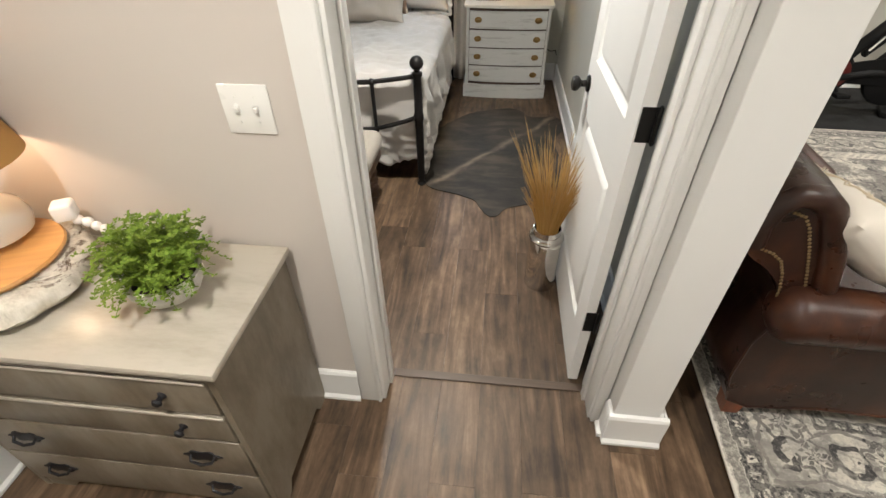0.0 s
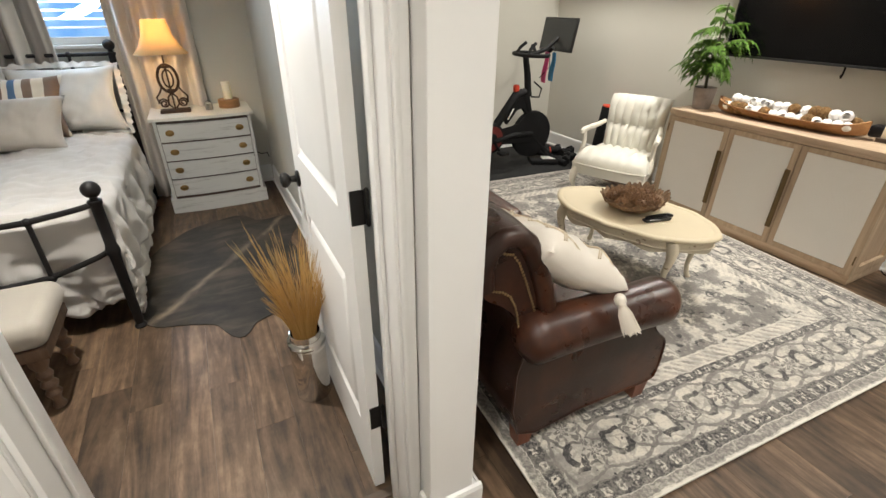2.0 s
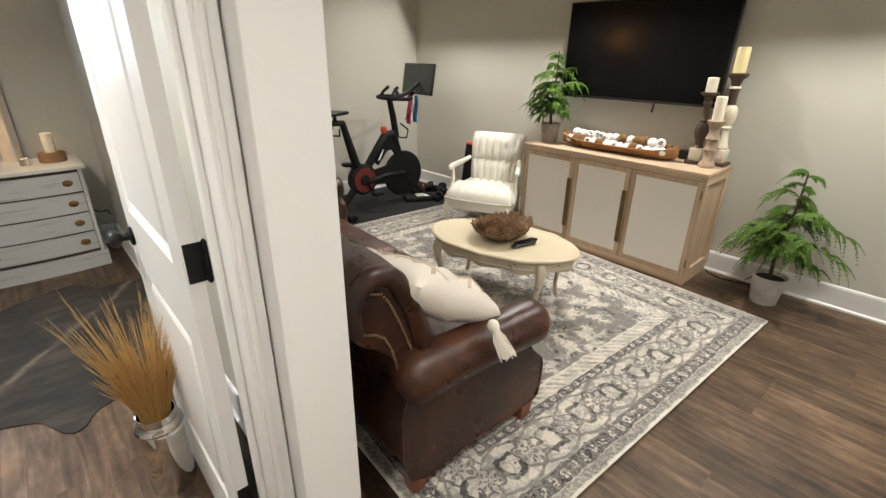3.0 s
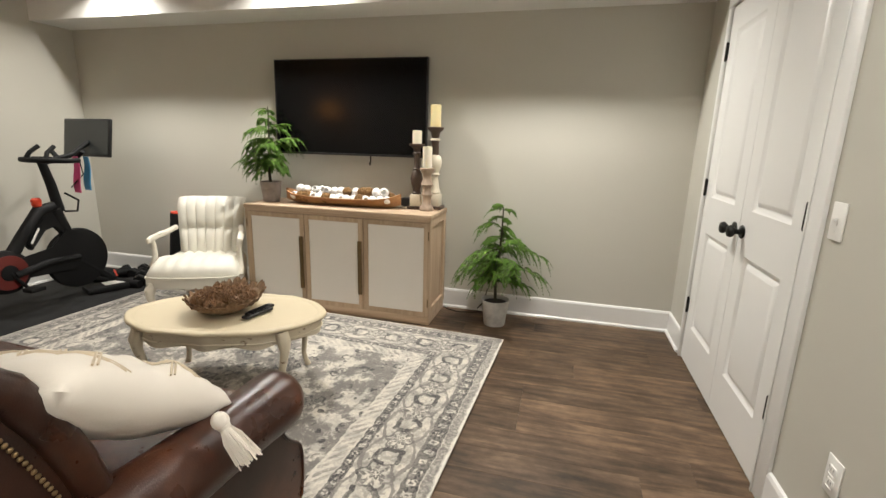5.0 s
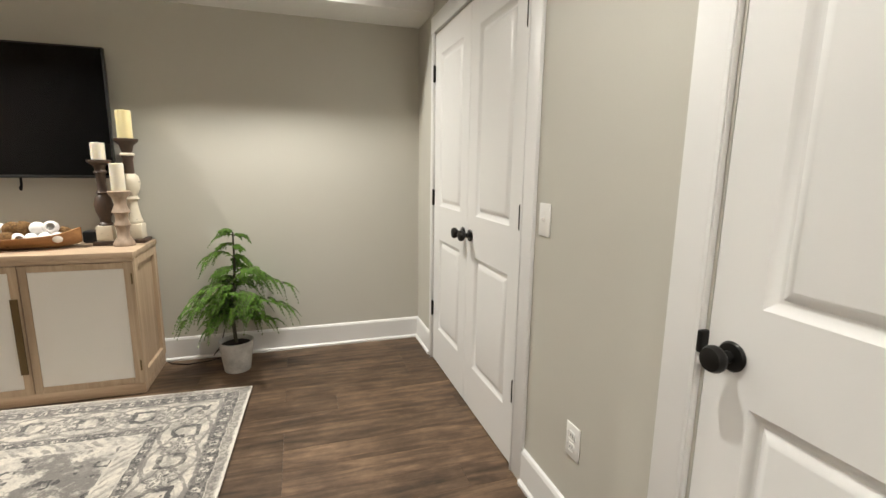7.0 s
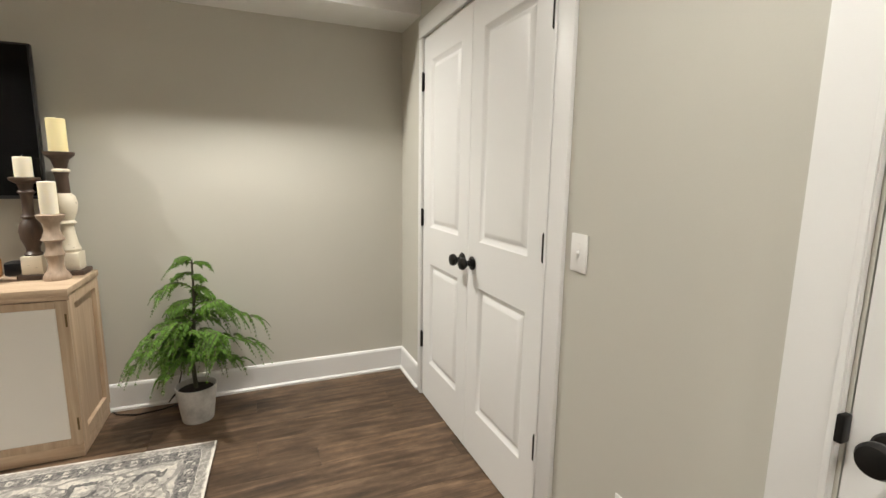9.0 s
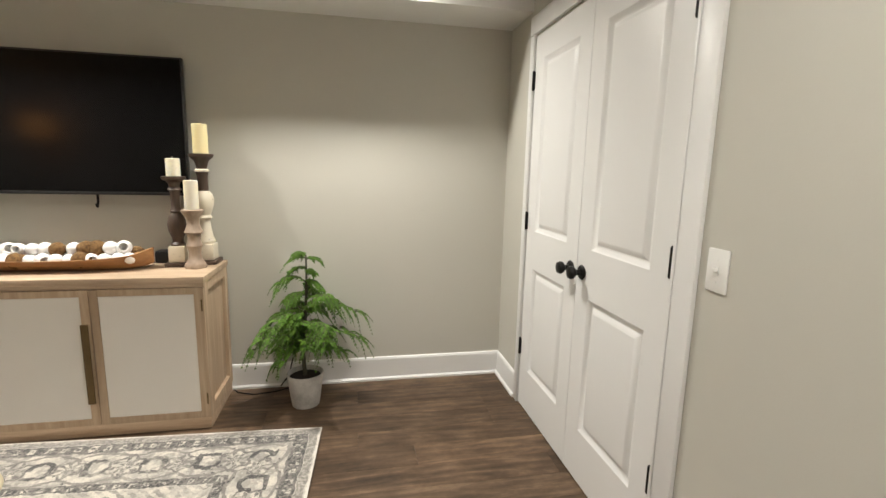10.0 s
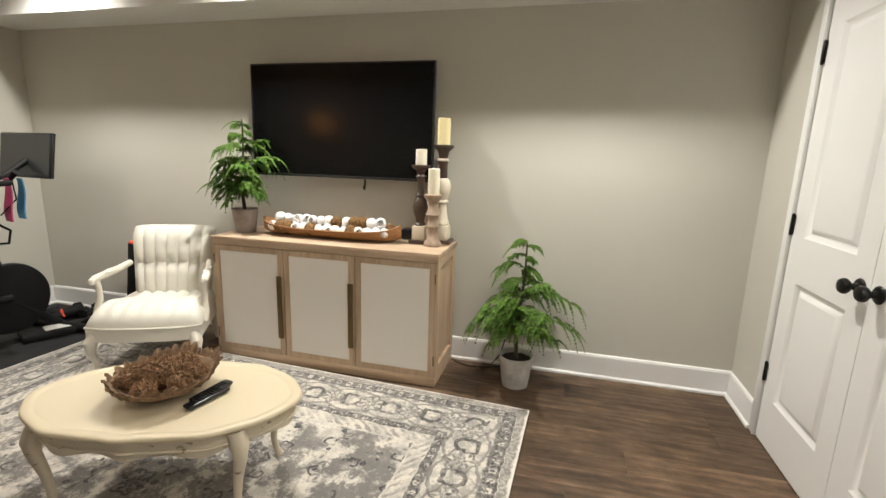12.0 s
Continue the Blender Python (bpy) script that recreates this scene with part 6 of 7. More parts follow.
def log_slab():
    s = thing("log_slab_stand", pose(-1.085, 1.095, 0.736, 0, 0, 20), "rough birch log slab carrying a round wooden plate", "log slab")
    bm = bmesh.new()
    rows = []
    n = 56
    for r, z in ((0.170, 0.0), (0.205, 0.010), (0.222, 0.030), (0.212, 0.055), (0.196, 0.072), (0.150, 0.078), (0.05, 0.078)):
        row = []
        for i in range(n):
            a = 2 * math.pi * i / n
            k = r * (1 + 0.12 * noise.noise(Vector((2.2 * math.cos(a), 2.2 * math.sin(a), 4.0))) + 0.09 * noise.noise(Vector((7 * math.cos(a), 7 * math.sin(a), 25 * z))))
            row.append((k * math.cos(a), k * math.sin(a), z))
        rows.append(row)
    sweep(bm, rows)
    part("bark_slab", bm, M_BIRCH, s, angle=60)
    bm = lathe(bmesh.new(), [(0.150, 0.0785), (0.168, 0.082), (0.172, 0.090), (0.168, 0.096), (0.150, 0.095), (0.02, 0.093)], 48)
    part("plate", bm, M_PLATE, s, "smooth orange-brown wooden plate")


M_PLATE = wood("orange_plate_wood", (0.36, 0.16, 0.045), (0.62, 0.34, 0.12), 0.7, 0, 0.35)
log_slab()


def glass(name, color=(1, 1, 1), rough=0.02):
    return Nodes(name).done(color, rough, None, Transmission_Weight=1.0, IOR=1.45)


def linen_shade(name, color, strength, through_light=0.5):
    n = Nodes(name)
    f = n.wave(120, n.mapped((1, 1, 1)), 1.0, 2, 1, "Z")
    col = n.mix(f, tint(color, 0.85), color)
    n.bump(f, 0.2, 0.001)
    mat = n.done(col, 0.9, None, Emission_Color=n.mix(n.noise(3, 2), tint(color, 0.8), color), Emission_Strength=strength)
    tr = n.t.nodes.new("ShaderNodeBsdfTranslucent")
    n.put(tr.inputs["Color"], col)
    ms = n.t.nodes.new("ShaderNodeMixShader")
    ms.inputs[0].default_value = through_light
    out = n.t.nodes["Material Output"]
    n.t.links.new(n.bsdf.outputs[0], ms.inputs[1])
    n.t.links.new(tr.outputs[0], ms.inputs[2])
    n.t.links.new(ms.outputs[0], out.inputs["Surface"])
    return mat


M_SHADE = linen_shade("amber_linen_shade", (0.80, 0.61, 0.35), 0.10)
M_WICKER = linen_shade("woven_amber_shade", (0.50, 0.27, 0.085), 0.0, 0.14)
M_GLASS = glass("clear_glass", (0.95, 0.93, 0.90))
M_MILKGLASS = Nodes("milky_glass").done((0.85, 0.82, 0.76), 0.12, None, Transmission_Weight=0.45, IOR=1.45)


def hall_lamp():
    l = thing("table_lamp", pose(-1.115, 1.165, 0.830), "glass table lamp with a lit amber shade on the wooden plate", "table lamp")
    part("glass_base", lathe(bmesh.new(), [(0.060, 0.0015), (0.092, 0.02), (0.100, 0.05), (0.090, 0.085), (0.055, 0.115), (0.022, 0.135), (0.018, 0.16)], 32), M_MILKGLASS, l, "pale translucent glass base")
    part("stem", tube(bmesh.new(), [(0, 0, 0.161), (0, 0, 0.24)], 0.008, 10), M_BRASSNAIL, l)
    bm = bmesh.new()
    for r0, r1, z0, z1 in ((0.165, 0.115, 0.215, 0.40),):
        lathe_pts = [(r0, z0), (r1, z1), (r1 - 0.003, z1), (r0 - 0.003, z0 + 0.001)]
        rings = [[bm.verts.new((r * math.cos(2 * math.pi * i / 40), r * math.sin(2 * math.pi * i / 40), z)) for i in range(40)] for r, z in lathe_pts]
        for a, b in zip(rings, rings[1:] + rings[:1]):
            for i in range(40):
                j = (i + 1) % 40
                bm.faces.new((a[i], a[j], b[j], b[i]))
    part("shade", bm, M_WICKER, l, "lit woven amber shade")
    lamp("lamp_bulb", "POINT", pose(-1.115, 1.165, 1.125), 2.7, (1.0, 0.74, 0.48), 0.03)


hall_lamp()


def bead_cube():
    b = thing("bead_garland", pose(-0.985, 1.262, 0.822, 0, 0, 30), "white wooden bead garland end on the log slab", "decor")
    part("cube_bead", new_box(-0.026, -0.026, 0.018, 0.026, 0.026, 0.066, 0.009, 3), M_BEAD, b)
    bm = bmesh.new()
    for x, y, z, r in ((0.045, -0.03, 0.010, 0.014), (0.065, -0.05, 0.004, 0.013), (0.085, -0.065, -0.002, 0.013), (0.02, -0.01, 0.012, 0.014)):
        sphere(bm, x, y, z, r, 12, 8)
    part("bead_string", bm, M_BEAD, b)


bead_cube()
M_THYME = leaf_material("thyme_leaf", (0.055, 0.120, 0.010), (0.235, 0.340, 0.045))


def herb_bowl():
    rng = random.Random(21)
    p = thing("potted_herb", pose(-0.640, 1.115, 0.736), "bushy bright green herb in a small cement bowl", "potted plant")
    part("bowl", lathe(bmesh.new(), [(0.045, 0.0), (0.072, 0.015), (0.088, 0.045), (0.090, 0.072), (0.082, 0.073), (0.078, 0.060), (0.03, 0.055)], 28), M_POT, p, "pale cement bowl")
    part("soil", lathe(bmesh.new(), [(0.076, 0.056), (0.07, 0.064), (0.01, 0.068)], 20), M_SOIL, p)
    bm, st = bmesh.new(), bmesh.new()
    for i in range(260):
        a = rng.uniform(0, 6.283)
        k = math.sqrt(rng.random())
        base = Vector((0.055 * k * math.cos(a), 0.055 * k * math.sin(a), 0.065))
        d = Vector((math.cos(a), math.sin(a), 0))
        out = (0.020 + 0.070 * k) * rng.uniform(0.6, 1.15)
        up = (0.150 - 0.050 * k) * rng.uniform(0.65, 1.15)
        dr = 0.125 * k ** 3 * rng.uniform(0.0, 1.3)
        pts = [base + d * out * t + Vector((0.008 * math.sin(9 * t + i), 0.008 * math.cos(7 * t + i), up * math.sin(1.7 * t) - dr * t * t)) for t in (0, 0.25, 0.5, 0.75, 1.0)]
        tube(st, pts, 0.0009, 3)
        for j in range(1, 13):
            t = j / 12
            q = t * 4
            k0 = min(3, int(q))
            c = pts[k0].lerp(pts[k0 + 1], q - k0)
            for s in range(3):
                b = rng.uniform(0, 6.283)
                v = Vector((math.cos(b), math.sin(b), rng.uniform(-0.1, 0.6))).normalized()
                w = v.cross(Vector((0, 0, 1))).normalized() * 0.0032
                L = rng.uniform(0.008, 0.014)
                vs = [bm.verts.new(x) for x in (c, c + v * L * 0.5 + w, c + v * L, c + v * L * 0.5 - w)]
                bm.faces.new(vs)
    tagged(part("stem_tangle", st, M_THYME, p), kind="stuff")
    part("foliage", bm, M_THYME, p, "tiny bright green leaves", smooth=False)


herb_bowl()

# ---- bedroom ----
# open door against the bedroom wall
bd = tagged(thing("door_bedroom", pose(0.488, BB_Y + 0.012, 0.010, 0, 0, 90), "open white moulded bedroom door with black knob", "door"), kind="structure")
part("leaf", door_leaf(bmesh.new(), 0.728, 2.03, mid=0.905), M_DOOR, bd, angle=25)
knob(bd, 0.728 - 0.06, 0.0, 0.92, 1)
knob(bd, 0.728 - 0.06, -0.035, 0.92, -1)
for z in (0.33, 1.05, 1.80):
    bm = bmesh.new()
    box(bm, -0.0028, -0.052, z - 0.046, 0.0005, -0.004, z + 0.046, 0.001, 1)
    h_ = part("hinge_leaf", bm, M_BLACK, bd, "black hinge leaf with rounded corners")
    part("barrel", lathe(bmesh.new(), [(0.003, z - 0.052), (0.0065, z - 0.046), (0.0065, z + 0.046), (0.003, z + 0.052)], 10, -0.006, -0.046), M_BLACK, h_)
M_STRIP = wood("transition_strip_wood", (0.055, 0.036, 0.024), (0.120, 0.082, 0.056), 1.0, 0, 0.5)
structure("trim_threshold", new_box(BD0 + 0.001, 1.434, 0.0005, BD1 - 0.001, 1.470, 0.0075, 0.003), M_STRIP, "brown vinyl threshold strip in the doorway", "trim")
tagged(single("strike_plate", new_box(0, 1.41, 0.86, 0.0015, 1.45, 0.93), M_BLACK, "black strike plate on the door jamb", "hardware", pose(BD0 + 0.0005, 0, 0)))

M_DUVET = fabric("oatmeal_linen_duvet", (0.50, 0.475, 0.445), 700, 0.95, 0.05, 0.5, 0.3)
M_SHEET = fabric("white_ruffled_cotton", (0.74, 0.71, 0.66), 900, 0.95, 0.03, 0.4, 0.3)
M_BEDIRON = metal("black_bed_iron", (0.022, 0.02, 0.02), 0.45, 0.6)


def bed():
    b = thing("iron_bed", pose(0, 0, 0), "black iron bed with oatmeal linen bedding, made up", "bed")
    XR, XL, YF, YH = -0.30, -1.92, 2.91, 4.89

    def post(x, y, h):
        bm = lathe(bmesh.new(), [(0.028, 0.0), (0.030, 0.010), (0.020, 0.025), (0.022, 0.05), (0.024, h - 0.32), (0.030, h - 0.30), (0.030, h - 0.28), (0.024, h - 0.26), (0.024, h - 0.06), (0.030, h - 0.05),
                                 (0.030, h - 0.035), (0.016, h - 0.028), (0.016, h - 0.018)], 18, x, y)
        p = part("post", bm, M_BEDIRON, b)
        part("ball_finial", sphere(bmesh.new(), x, y, h + 0.016, 0.039, 18, 12), M_BEDIRON, p)
    for x in (XR, XL):
        post(x, YF, 0.742)
        post(x, YH, 1.205)
    W = XL - XR

    def rail(y, z, dip, r, name="rail"):
        pts = [(XR + W * t, y, z - dip * min(1.0, 5.5 * t, 5.5 * (1 - t)) ** 0.8) for t in [i / 24 for i in range(25)]]
        part(name, tube(bmesh.new(), pts, r, 10), M_BEDIRON, b)
    rail(YF, 0.690, 0.045, 0.0135)
    rail(YF, 0.455, 0.095, 0.0135)
    rail(YH, 1.160, 0.0, 0.0135)
    rail(YH, 0.75, 0.0, 0.0135)
    for i in range(1, 6):
        x = XR + W * (0.162 * i)
        bm = tube(bmesh.new(), [(x, YF, 0.36), (x, YF, 0.645)], 0.011, 10)
        sphere(bm, x, YF, 0.362, 0.020, 10, 8)
        sphere(bm, x, YF, 0.648, 0.020, 10, 8)
        part("spindle", bm, M_BEDIRON, b)
        bm = tube(bmesh.new(), [(x, YH, 0.75), (x, YH, 1.16)], 0.011, 10)
        sphere(bm, x, YH, 1.162, 0.020, 10, 8)
        part("spindle", bm, M_BEDIRON, b)
    part("side_rail", new_box(XR - 0.03, YF + 0.03, 0.26, XR, YH - 0.03, 0.31), M_BEDIRON, b)
    part("mattress", new_box(XL + 0.05, YF + 0.10, 0.24, XR - 0.04, YH - 0.05, 0.56, 0.06, 3), M_SHEET, b)

    # bedding: a cloth over the mattress that falls over its edges
    def cloth(name, x0, x1, y0, y1, top, fall_r, fall_f, mat, ripple, seed, label, hem=0.0):
        bm = bmesh.new()
        nx, ny = 110, 110
        grid = []
        R = 0.07
        for i in range(nx + 1):
            row = []
            sx = x0 + (x1 + fall_r - x0) * i / nx
            for j in range(ny + 1):
                sy = (y0 - fall_f) + (y1 - y0 + fall_f) * j / ny
                ox, oy = max(0.0, sx - x1), max(0.0, y0 - sy)

                def bend(o):
                    if o < R * math.pi / 2:
                        return R * math.sin(o / R), R * (1 - math.cos(o / R))
                    return R, R + (o - R * math.pi / 2)
                hx, vx = bend(ox)
                hy, vy = bend(oy)
                drop = max(vx, vy) + 0.25 * min(vx, vy)
                n1 = noise.noise(Vector((sx * 3.5, sy * 3.5, seed)))
                n2 = noise.noise(Vector((sx * 9, sy * 9, seed + 5)))
                x = min(sx, x1) + hx
                y = max(sy, y0) - hy
                fold = noise.noise(Vector((sx * 4 + sy * 9 + 3 * n1, sy * 3 - sx * 6, seed + 9)))
                z = top - drop + 0.042 * n1 + 0.018 * n2 + 0.034 * (0.5 - abs(fold)) ** 2 * 2
                if vx > 0.08:
                    x += ripple * min(1, (vx - 0.08) * 5) * (1.2 * (0.4 - abs(fold)) + math.sin(sy * 17 + 4 * n1) * 0.7 + math.sin(sy * 37 + 6 * n1) * 0.35 + n2)
                    z += hem * math.sin(sy * 60) * 0.3
                if vy > 0.08:
                    y += ripple * min(1, (vy - 0.08) * 5) * (math.sin(sx * 21 + 3 * n1) * 0.6 + n2 * 0.9 + 1.6 * (0.4 - abs(fold)))
                row.append(bm.verts.new((x, y, max(z, 0.03))))
            grid.append(row)
        for a, c in zip(grid, grid[1:]):
            for j in range(ny):
                bm.faces.new((a[j], c[j], c[j + 1], a[j + 1]))
        ob = part(name, bm, mat, b, label, angle=80)
        sol = ob.modifiers.new("thickness", "SOLIDIFY")
        sol.thickness = 0.012
    cloth("bed_skirt", XL + 0.06, XR - 0.075, YF + 0.13, YH - 0.05, 0.50, 0.50, 0.10, M_SHEET, 0.020, 2.0, "white ruffled bed skirt", 0.05)
    cloth("duvet", XL + 0.02, XR - 0.035, YF + 0.095, YH - 0.35, 0.655, 0.44, 0.56, M_DUVET, 0.034, 7.0, "rumpled oatmeal linen duvet")


bed()


def bed_pillow(m, w, h, t, mat, label, seed, ruffle=False):
    rng = random.Random(seed)
    p = thing("bed_pillow", m, label, "pillow", "bed pillows")
    part("cover", pillow_mesh(bmesh.new(), w, h, t, rng), mat, p, angle=80)
    if ruffle:
        bm = bmesh.new()
        n = 160
        inner, outer = [], []
        for i in range(n):
            a = 2 * math.pi * i / n
            ca, sa = math.cos(a), math.sin(a)
            k = 1 / max(abs(ca), abs(sa))
            x, y = w / 2 * 0.95 * ca * k, h / 2 * 0.95 * sa * k
            inner.append(bm.verts.new((x, y, 0)))
            o = 0.040 + 0.006 * math.sin(i * 1.7)
            outer.append(bm.verts.new((x + o * ca * 1.1, y + o * sa * 1.1, 0.016 * math.sin(i * 1.15) - 0.01)))
        for i in range(n):
            j = (i + 1) % n
            bm.faces.new((inner[i], inner[j], outer[j], outer[i]))
        part("ruffle", bm, mat, p, "gathered white ruffle", angle=80)
    return p


def striped_cloth():
    n = Nodes("striped_pillow_cloth")
    x = n.sep()[0]
    f = n.math("FRACT", n.math("ADD", n.math("MULTIPLY", x, 3.4), 0.5))
    r = n.ramp(f, [(0.0, (0.66, 0.58, 0.46))])
    ramp = r.node.color_ramp
    ramp.interpolation = "CONSTANT"
    for pos, c in ((0.16, (0.22, 0.15, 0.11)), (0.40, (0.72, 0.66, 0.56)), (0.52, (0.10, 0.18, 0.30)), (0.66, (0.72, 0.66, 0.56)), (0.78, (0.22, 0.15, 0.11)), (0.94, (0.66, 0.58, 0.46))):
        e = ramp.elements.new(pos)
        e.color = (*c, 1)
    n.bump(n.noise(250, 3), 0.4, 0.001)
    return n.done(r, 0.95)


M_GREYPIL = fabric("grey_beige_pillow", (0.48, 0.44, 0.39), 800)
M_BEIGE = fabric("beige_pillow", (0.58, 0.50, 0.40), 500)
for px_, sd in ((-0.62, 31), (-1.32, 32)):
    bed_pillow(pose(px_, 4.70, 0.875, 62, 0, 2 if px_ > -1 else -2), 0.66, 0.50, 0.20, M_SHEET, "white ruffled sham leaning on the iron headboard", sd, True)
bed_pillow(pose(-0.88, 4.52, 0.87, 62, 0, -4), 0.58, 0.44, 0.17, striped_cloth(), "cream, brown and blue striped bed pillow", 33)
bed_pillow(pose(-0.84, 4.28, 0.810, 54, 0, -8), 0.54, 0.38, 0.18, M_GREYPIL, "plain grey-beige lumbar pillow", 34)
bed_pillow(pose(-1.30, 4.28, 0.82, 56, 0, 18), 0.46, 0.36, 0.15, M_BEIGE, "beige pillow with fringed band", 35)

M_NIGHT = distressed("grey_limewashed_wood", (0.54, 0.535, 0.515), (0.22, 0.21, 0.195), 0.605, 0.5, 0.07, (0.45, 1, 4.5), 0.22)
M_NIGHTTOP = distressed("white_limewashed_top", (0.70, 0.68, 0.62), (0.40, 0.36, 0.30), 0.64, 0.5)
M_BRASS = metal("antique_brass", (0.30, 0.19, 0.075), 0.4, 1.0, (0.06, 0.04, 0.02))


def nightstand():
    c = thing("nightstand", pose(0.208, 4.465, 0.0), "grey limewashed four-drawer nightstand with brass pulls", "nightstand")
    X, D, H = 0.340, 0.46, 0.748

    def bow(x, k=0.024):
        return -k * (1 - (x / X) ** 2)
    def bowed(bm, x0, x1, z0, z1, y_in, extra=0.0, n=12):
        pts = [(x0 + (x1 - x0) * i / n, bow(x0 + (x1 - x0) * i / n) - extra) for i in range(n + 1)]
        return prism(bm, pts + [(x1, y_in), (x0, y_in)], z0, z1)
    part("top", bowed(bmesh.new(), -X - 0.022, X + 0.022, H - 0.022, H, D, 0.014), M_NIGHTTOP, c, "whiter worn top")
    part("body", new_box(-X, 0.0305, 0.115, X, D - 0.01, H - 0.0222), M_NIGHT, c)
    part("plinth", bowed(bmesh.new(), -X - 0.020, X + 0.020, 0.0, 0.115, D, 0.006), M_NIGHT, c)
    part("drawer_web", bowed(bmesh.new(), -X + 0.0225, X - 0.0225, 0.116, H - 0.0235, 0.030, -0.010), M_DARKWOOD, c, "dark web set back round the drawers")
    for s in (-1, 1):
        part("stile", new_box(s * X, -0.002, 0.1152, s * (X - 0.022), 0.03, H - 0.0225, 0.002, 1), M_NIGHT, c)
    for z in (0.205, 0.348, 0.491, 0.636):
        d = part("drawer", bowed(bmesh.new(), -X + 0.026, X - 0.026, z - 0.066, z + 0.066, 0.03), M_NIGHT, c)
        for x in (-0.243, 0.243):
            bm = lathe(bmesh.new(), [(0.026, 0.0), (0.027, 0.002), (0.022, 0.004), (0.010, 0.005), (0.010, 0.012), (0.004, 0.013)], 20)
            bmesh.ops.transform(bm, matrix=Matrix.Translation((x, bow(x), z)) @ Matrix.Rotation(radians(90), 4, "X") @ Matrix.Diagonal((1.15, 0.85, 1, 1)), verts=bm.verts)
            tube(bm, [(x - 0.016, bow(x) - 0.006, z + 0.004), (x - 0.014, bow(x) - 0.012, z - 0.010), (x, bow(x) - 0.013, z - 0.015), (x + 0.014, bow(x) - 0.012, z - 0.010), (x + 0.016, bow(x) - 0.006, z + 0.004)], 0.0025, 6)
            part("pull", bm, M_BRASS, d, "oval antique brass pull")


nightstand()
M_RUSTIRON = metal("rusty_wrought_iron", (0.07, 0.045, 0.032), 0.6, 0.7, (0.16, 0.08, 0.045))


def bedside_lamp():
    l = thing("bedside_lamp", pose(0.035, 4.66, 0.749), "wrought-iron scroll lamp with a glowing amber shade", "table lamp")
    part("foot", new_box(-0.105, -0.05, 0.0, 0.105, 0.05, 0.022, 0.005), M_RUSTIRON, l)

    def ell(rx, rz, cz, r):
        return tube(bmesh.new(), [(rx * math.cos(a), 0, cz + rz * math.sin(a)) for a in [2 * math.pi * i / 36 for i in range(36)]], r, 8, True)
    part("oval_ring", ell(0.066, 0.098, 0.245, 0.010), M_RUSTIRON, l)
    part("inner_ring", ell(0.034, 0.062, 0.245, 0.006), M_RUSTIRON, l)
    part("stem", tube(bmesh.new(), [(0, 0, 0.02), (0, 0, 0.47)], 0.006, 8), M_RUSTIRON, l)
    for s in (-1, 1):
        pts = []
        for i in range(30):
            t = i / 29
            a = t * 3.6 * math.pi
            r = 0.036 * (1 - 0.75 * t)
            pts.append((s * (0.065 + r * math.cos(a)), 0, 0.068 + r * math.sin(a)))
        part("scroll", tube(bmesh.new(), pts, 0.007, 6), M_RUSTIRON, l)
        part("scroll", tube(bmesh.new(), [(s * 0.095, 0, 0.07), (s * 0.105, 0, 0.115), (s * 0.075, 0, 0.150), (s * 0.055, 0, 0.19)], 0.007, 6), M_RUSTIRON, l)
        part("scroll", tube(bmesh.new(), [(s * 0.01, 0, 0.03), (s * 0.035, 0, 0.06), (s * 0.03, 0, 0.11), (0, 0, 0.145)], 0.007, 6), M_RUSTIRON, l)
    bm = bmesh.new()
    for z in (0.16, 0.33):
        for a in range(6):
            sphere(bm, 0.018 * math.cos(a), 0.012 * math.sin(a), z, 0.012, 8, 6)
    part("rosette", bm, M_RUSTIRON, l)
    bm = bmesh.new()
    prof = [(0.178, 0.420), (0.135, 0.470), (0.100, 0.545), (0.078, 0.645)]
    rings = []
    for r, z in prof + [(r - 0.003, z) for r, z in reversed(prof)]:
        row = []
        for i in range(40):
            a = 2 * math.pi * i / 40
            k = r / (abs(math.cos(a)) ** 3.2 + abs(math.sin(a)) ** 3.2) ** (1 / 3.2)
            row.append(bm.verts.new((k * math.cos(a), k * math.sin(a) * 0.8, z)))
        rings.append(row)
    for a, b in zip(rings, rings[1:] + rings[:1]):
        for i in range(40):
            j = (i + 1) % 40
            bm.faces.new((a[i], a[j], b[j], b[i]))
    part("shade", bm, M_SHADE, l, "glowing amber linen shade", angle=70)
    part("bulb", sphere(bmesh.new(), 0, 0, 0.50, 0.028, 12, 8, 1, 1, 1.3), M_BULB, l, "lit bulb")
    lamp("lamp_bulb", "POINT", pose(0.035, 4.66, 0.749 + 0.565), 7, (1.0, 0.72, 0.42), 0.03)


M_BULB = glow("bulb_glass", (1.0, 0.72, 0.4), 20.0)
bedside_lamp()
M_RINGWOOD = wood("tan_box_wood", (0.22, 0.11, 0.045), (0.40, 0.22, 0.10), 1.0, 0, 0.5)
single("round_wooden_box", lathe(bmesh.new(), [(0.078, 0.0), (0.080, 0.004), (0.080, 0.058), (0.076, 0.062), (0.01, 0.063)], 32), M_RINGWOOD, "round tan wooden box on the nightstand", "box", pose(0.425, 4.72, 0.749))
single("pillar_candle", lathe(bmesh.new(), [(0.033, 0.0), (0.034, 0.130), (0.030, 0.133), (0.006, 0.128)], 24), M_WAX, "white pillar candle on the round wooden box", "candle", pose(0.425, 4.72, 0.8125), "pillar candles")
single("small_jar", lathe(bmesh.new(), [(0.026, 0.0), (0.028, 0.004), (0.028, 0.045), (0.020, 0.052), (0.018, 0.06)], 20), M_GLASS, "small clear glass jar on the nightstand", "jar", pose(0.270, 4.66, 0.749))

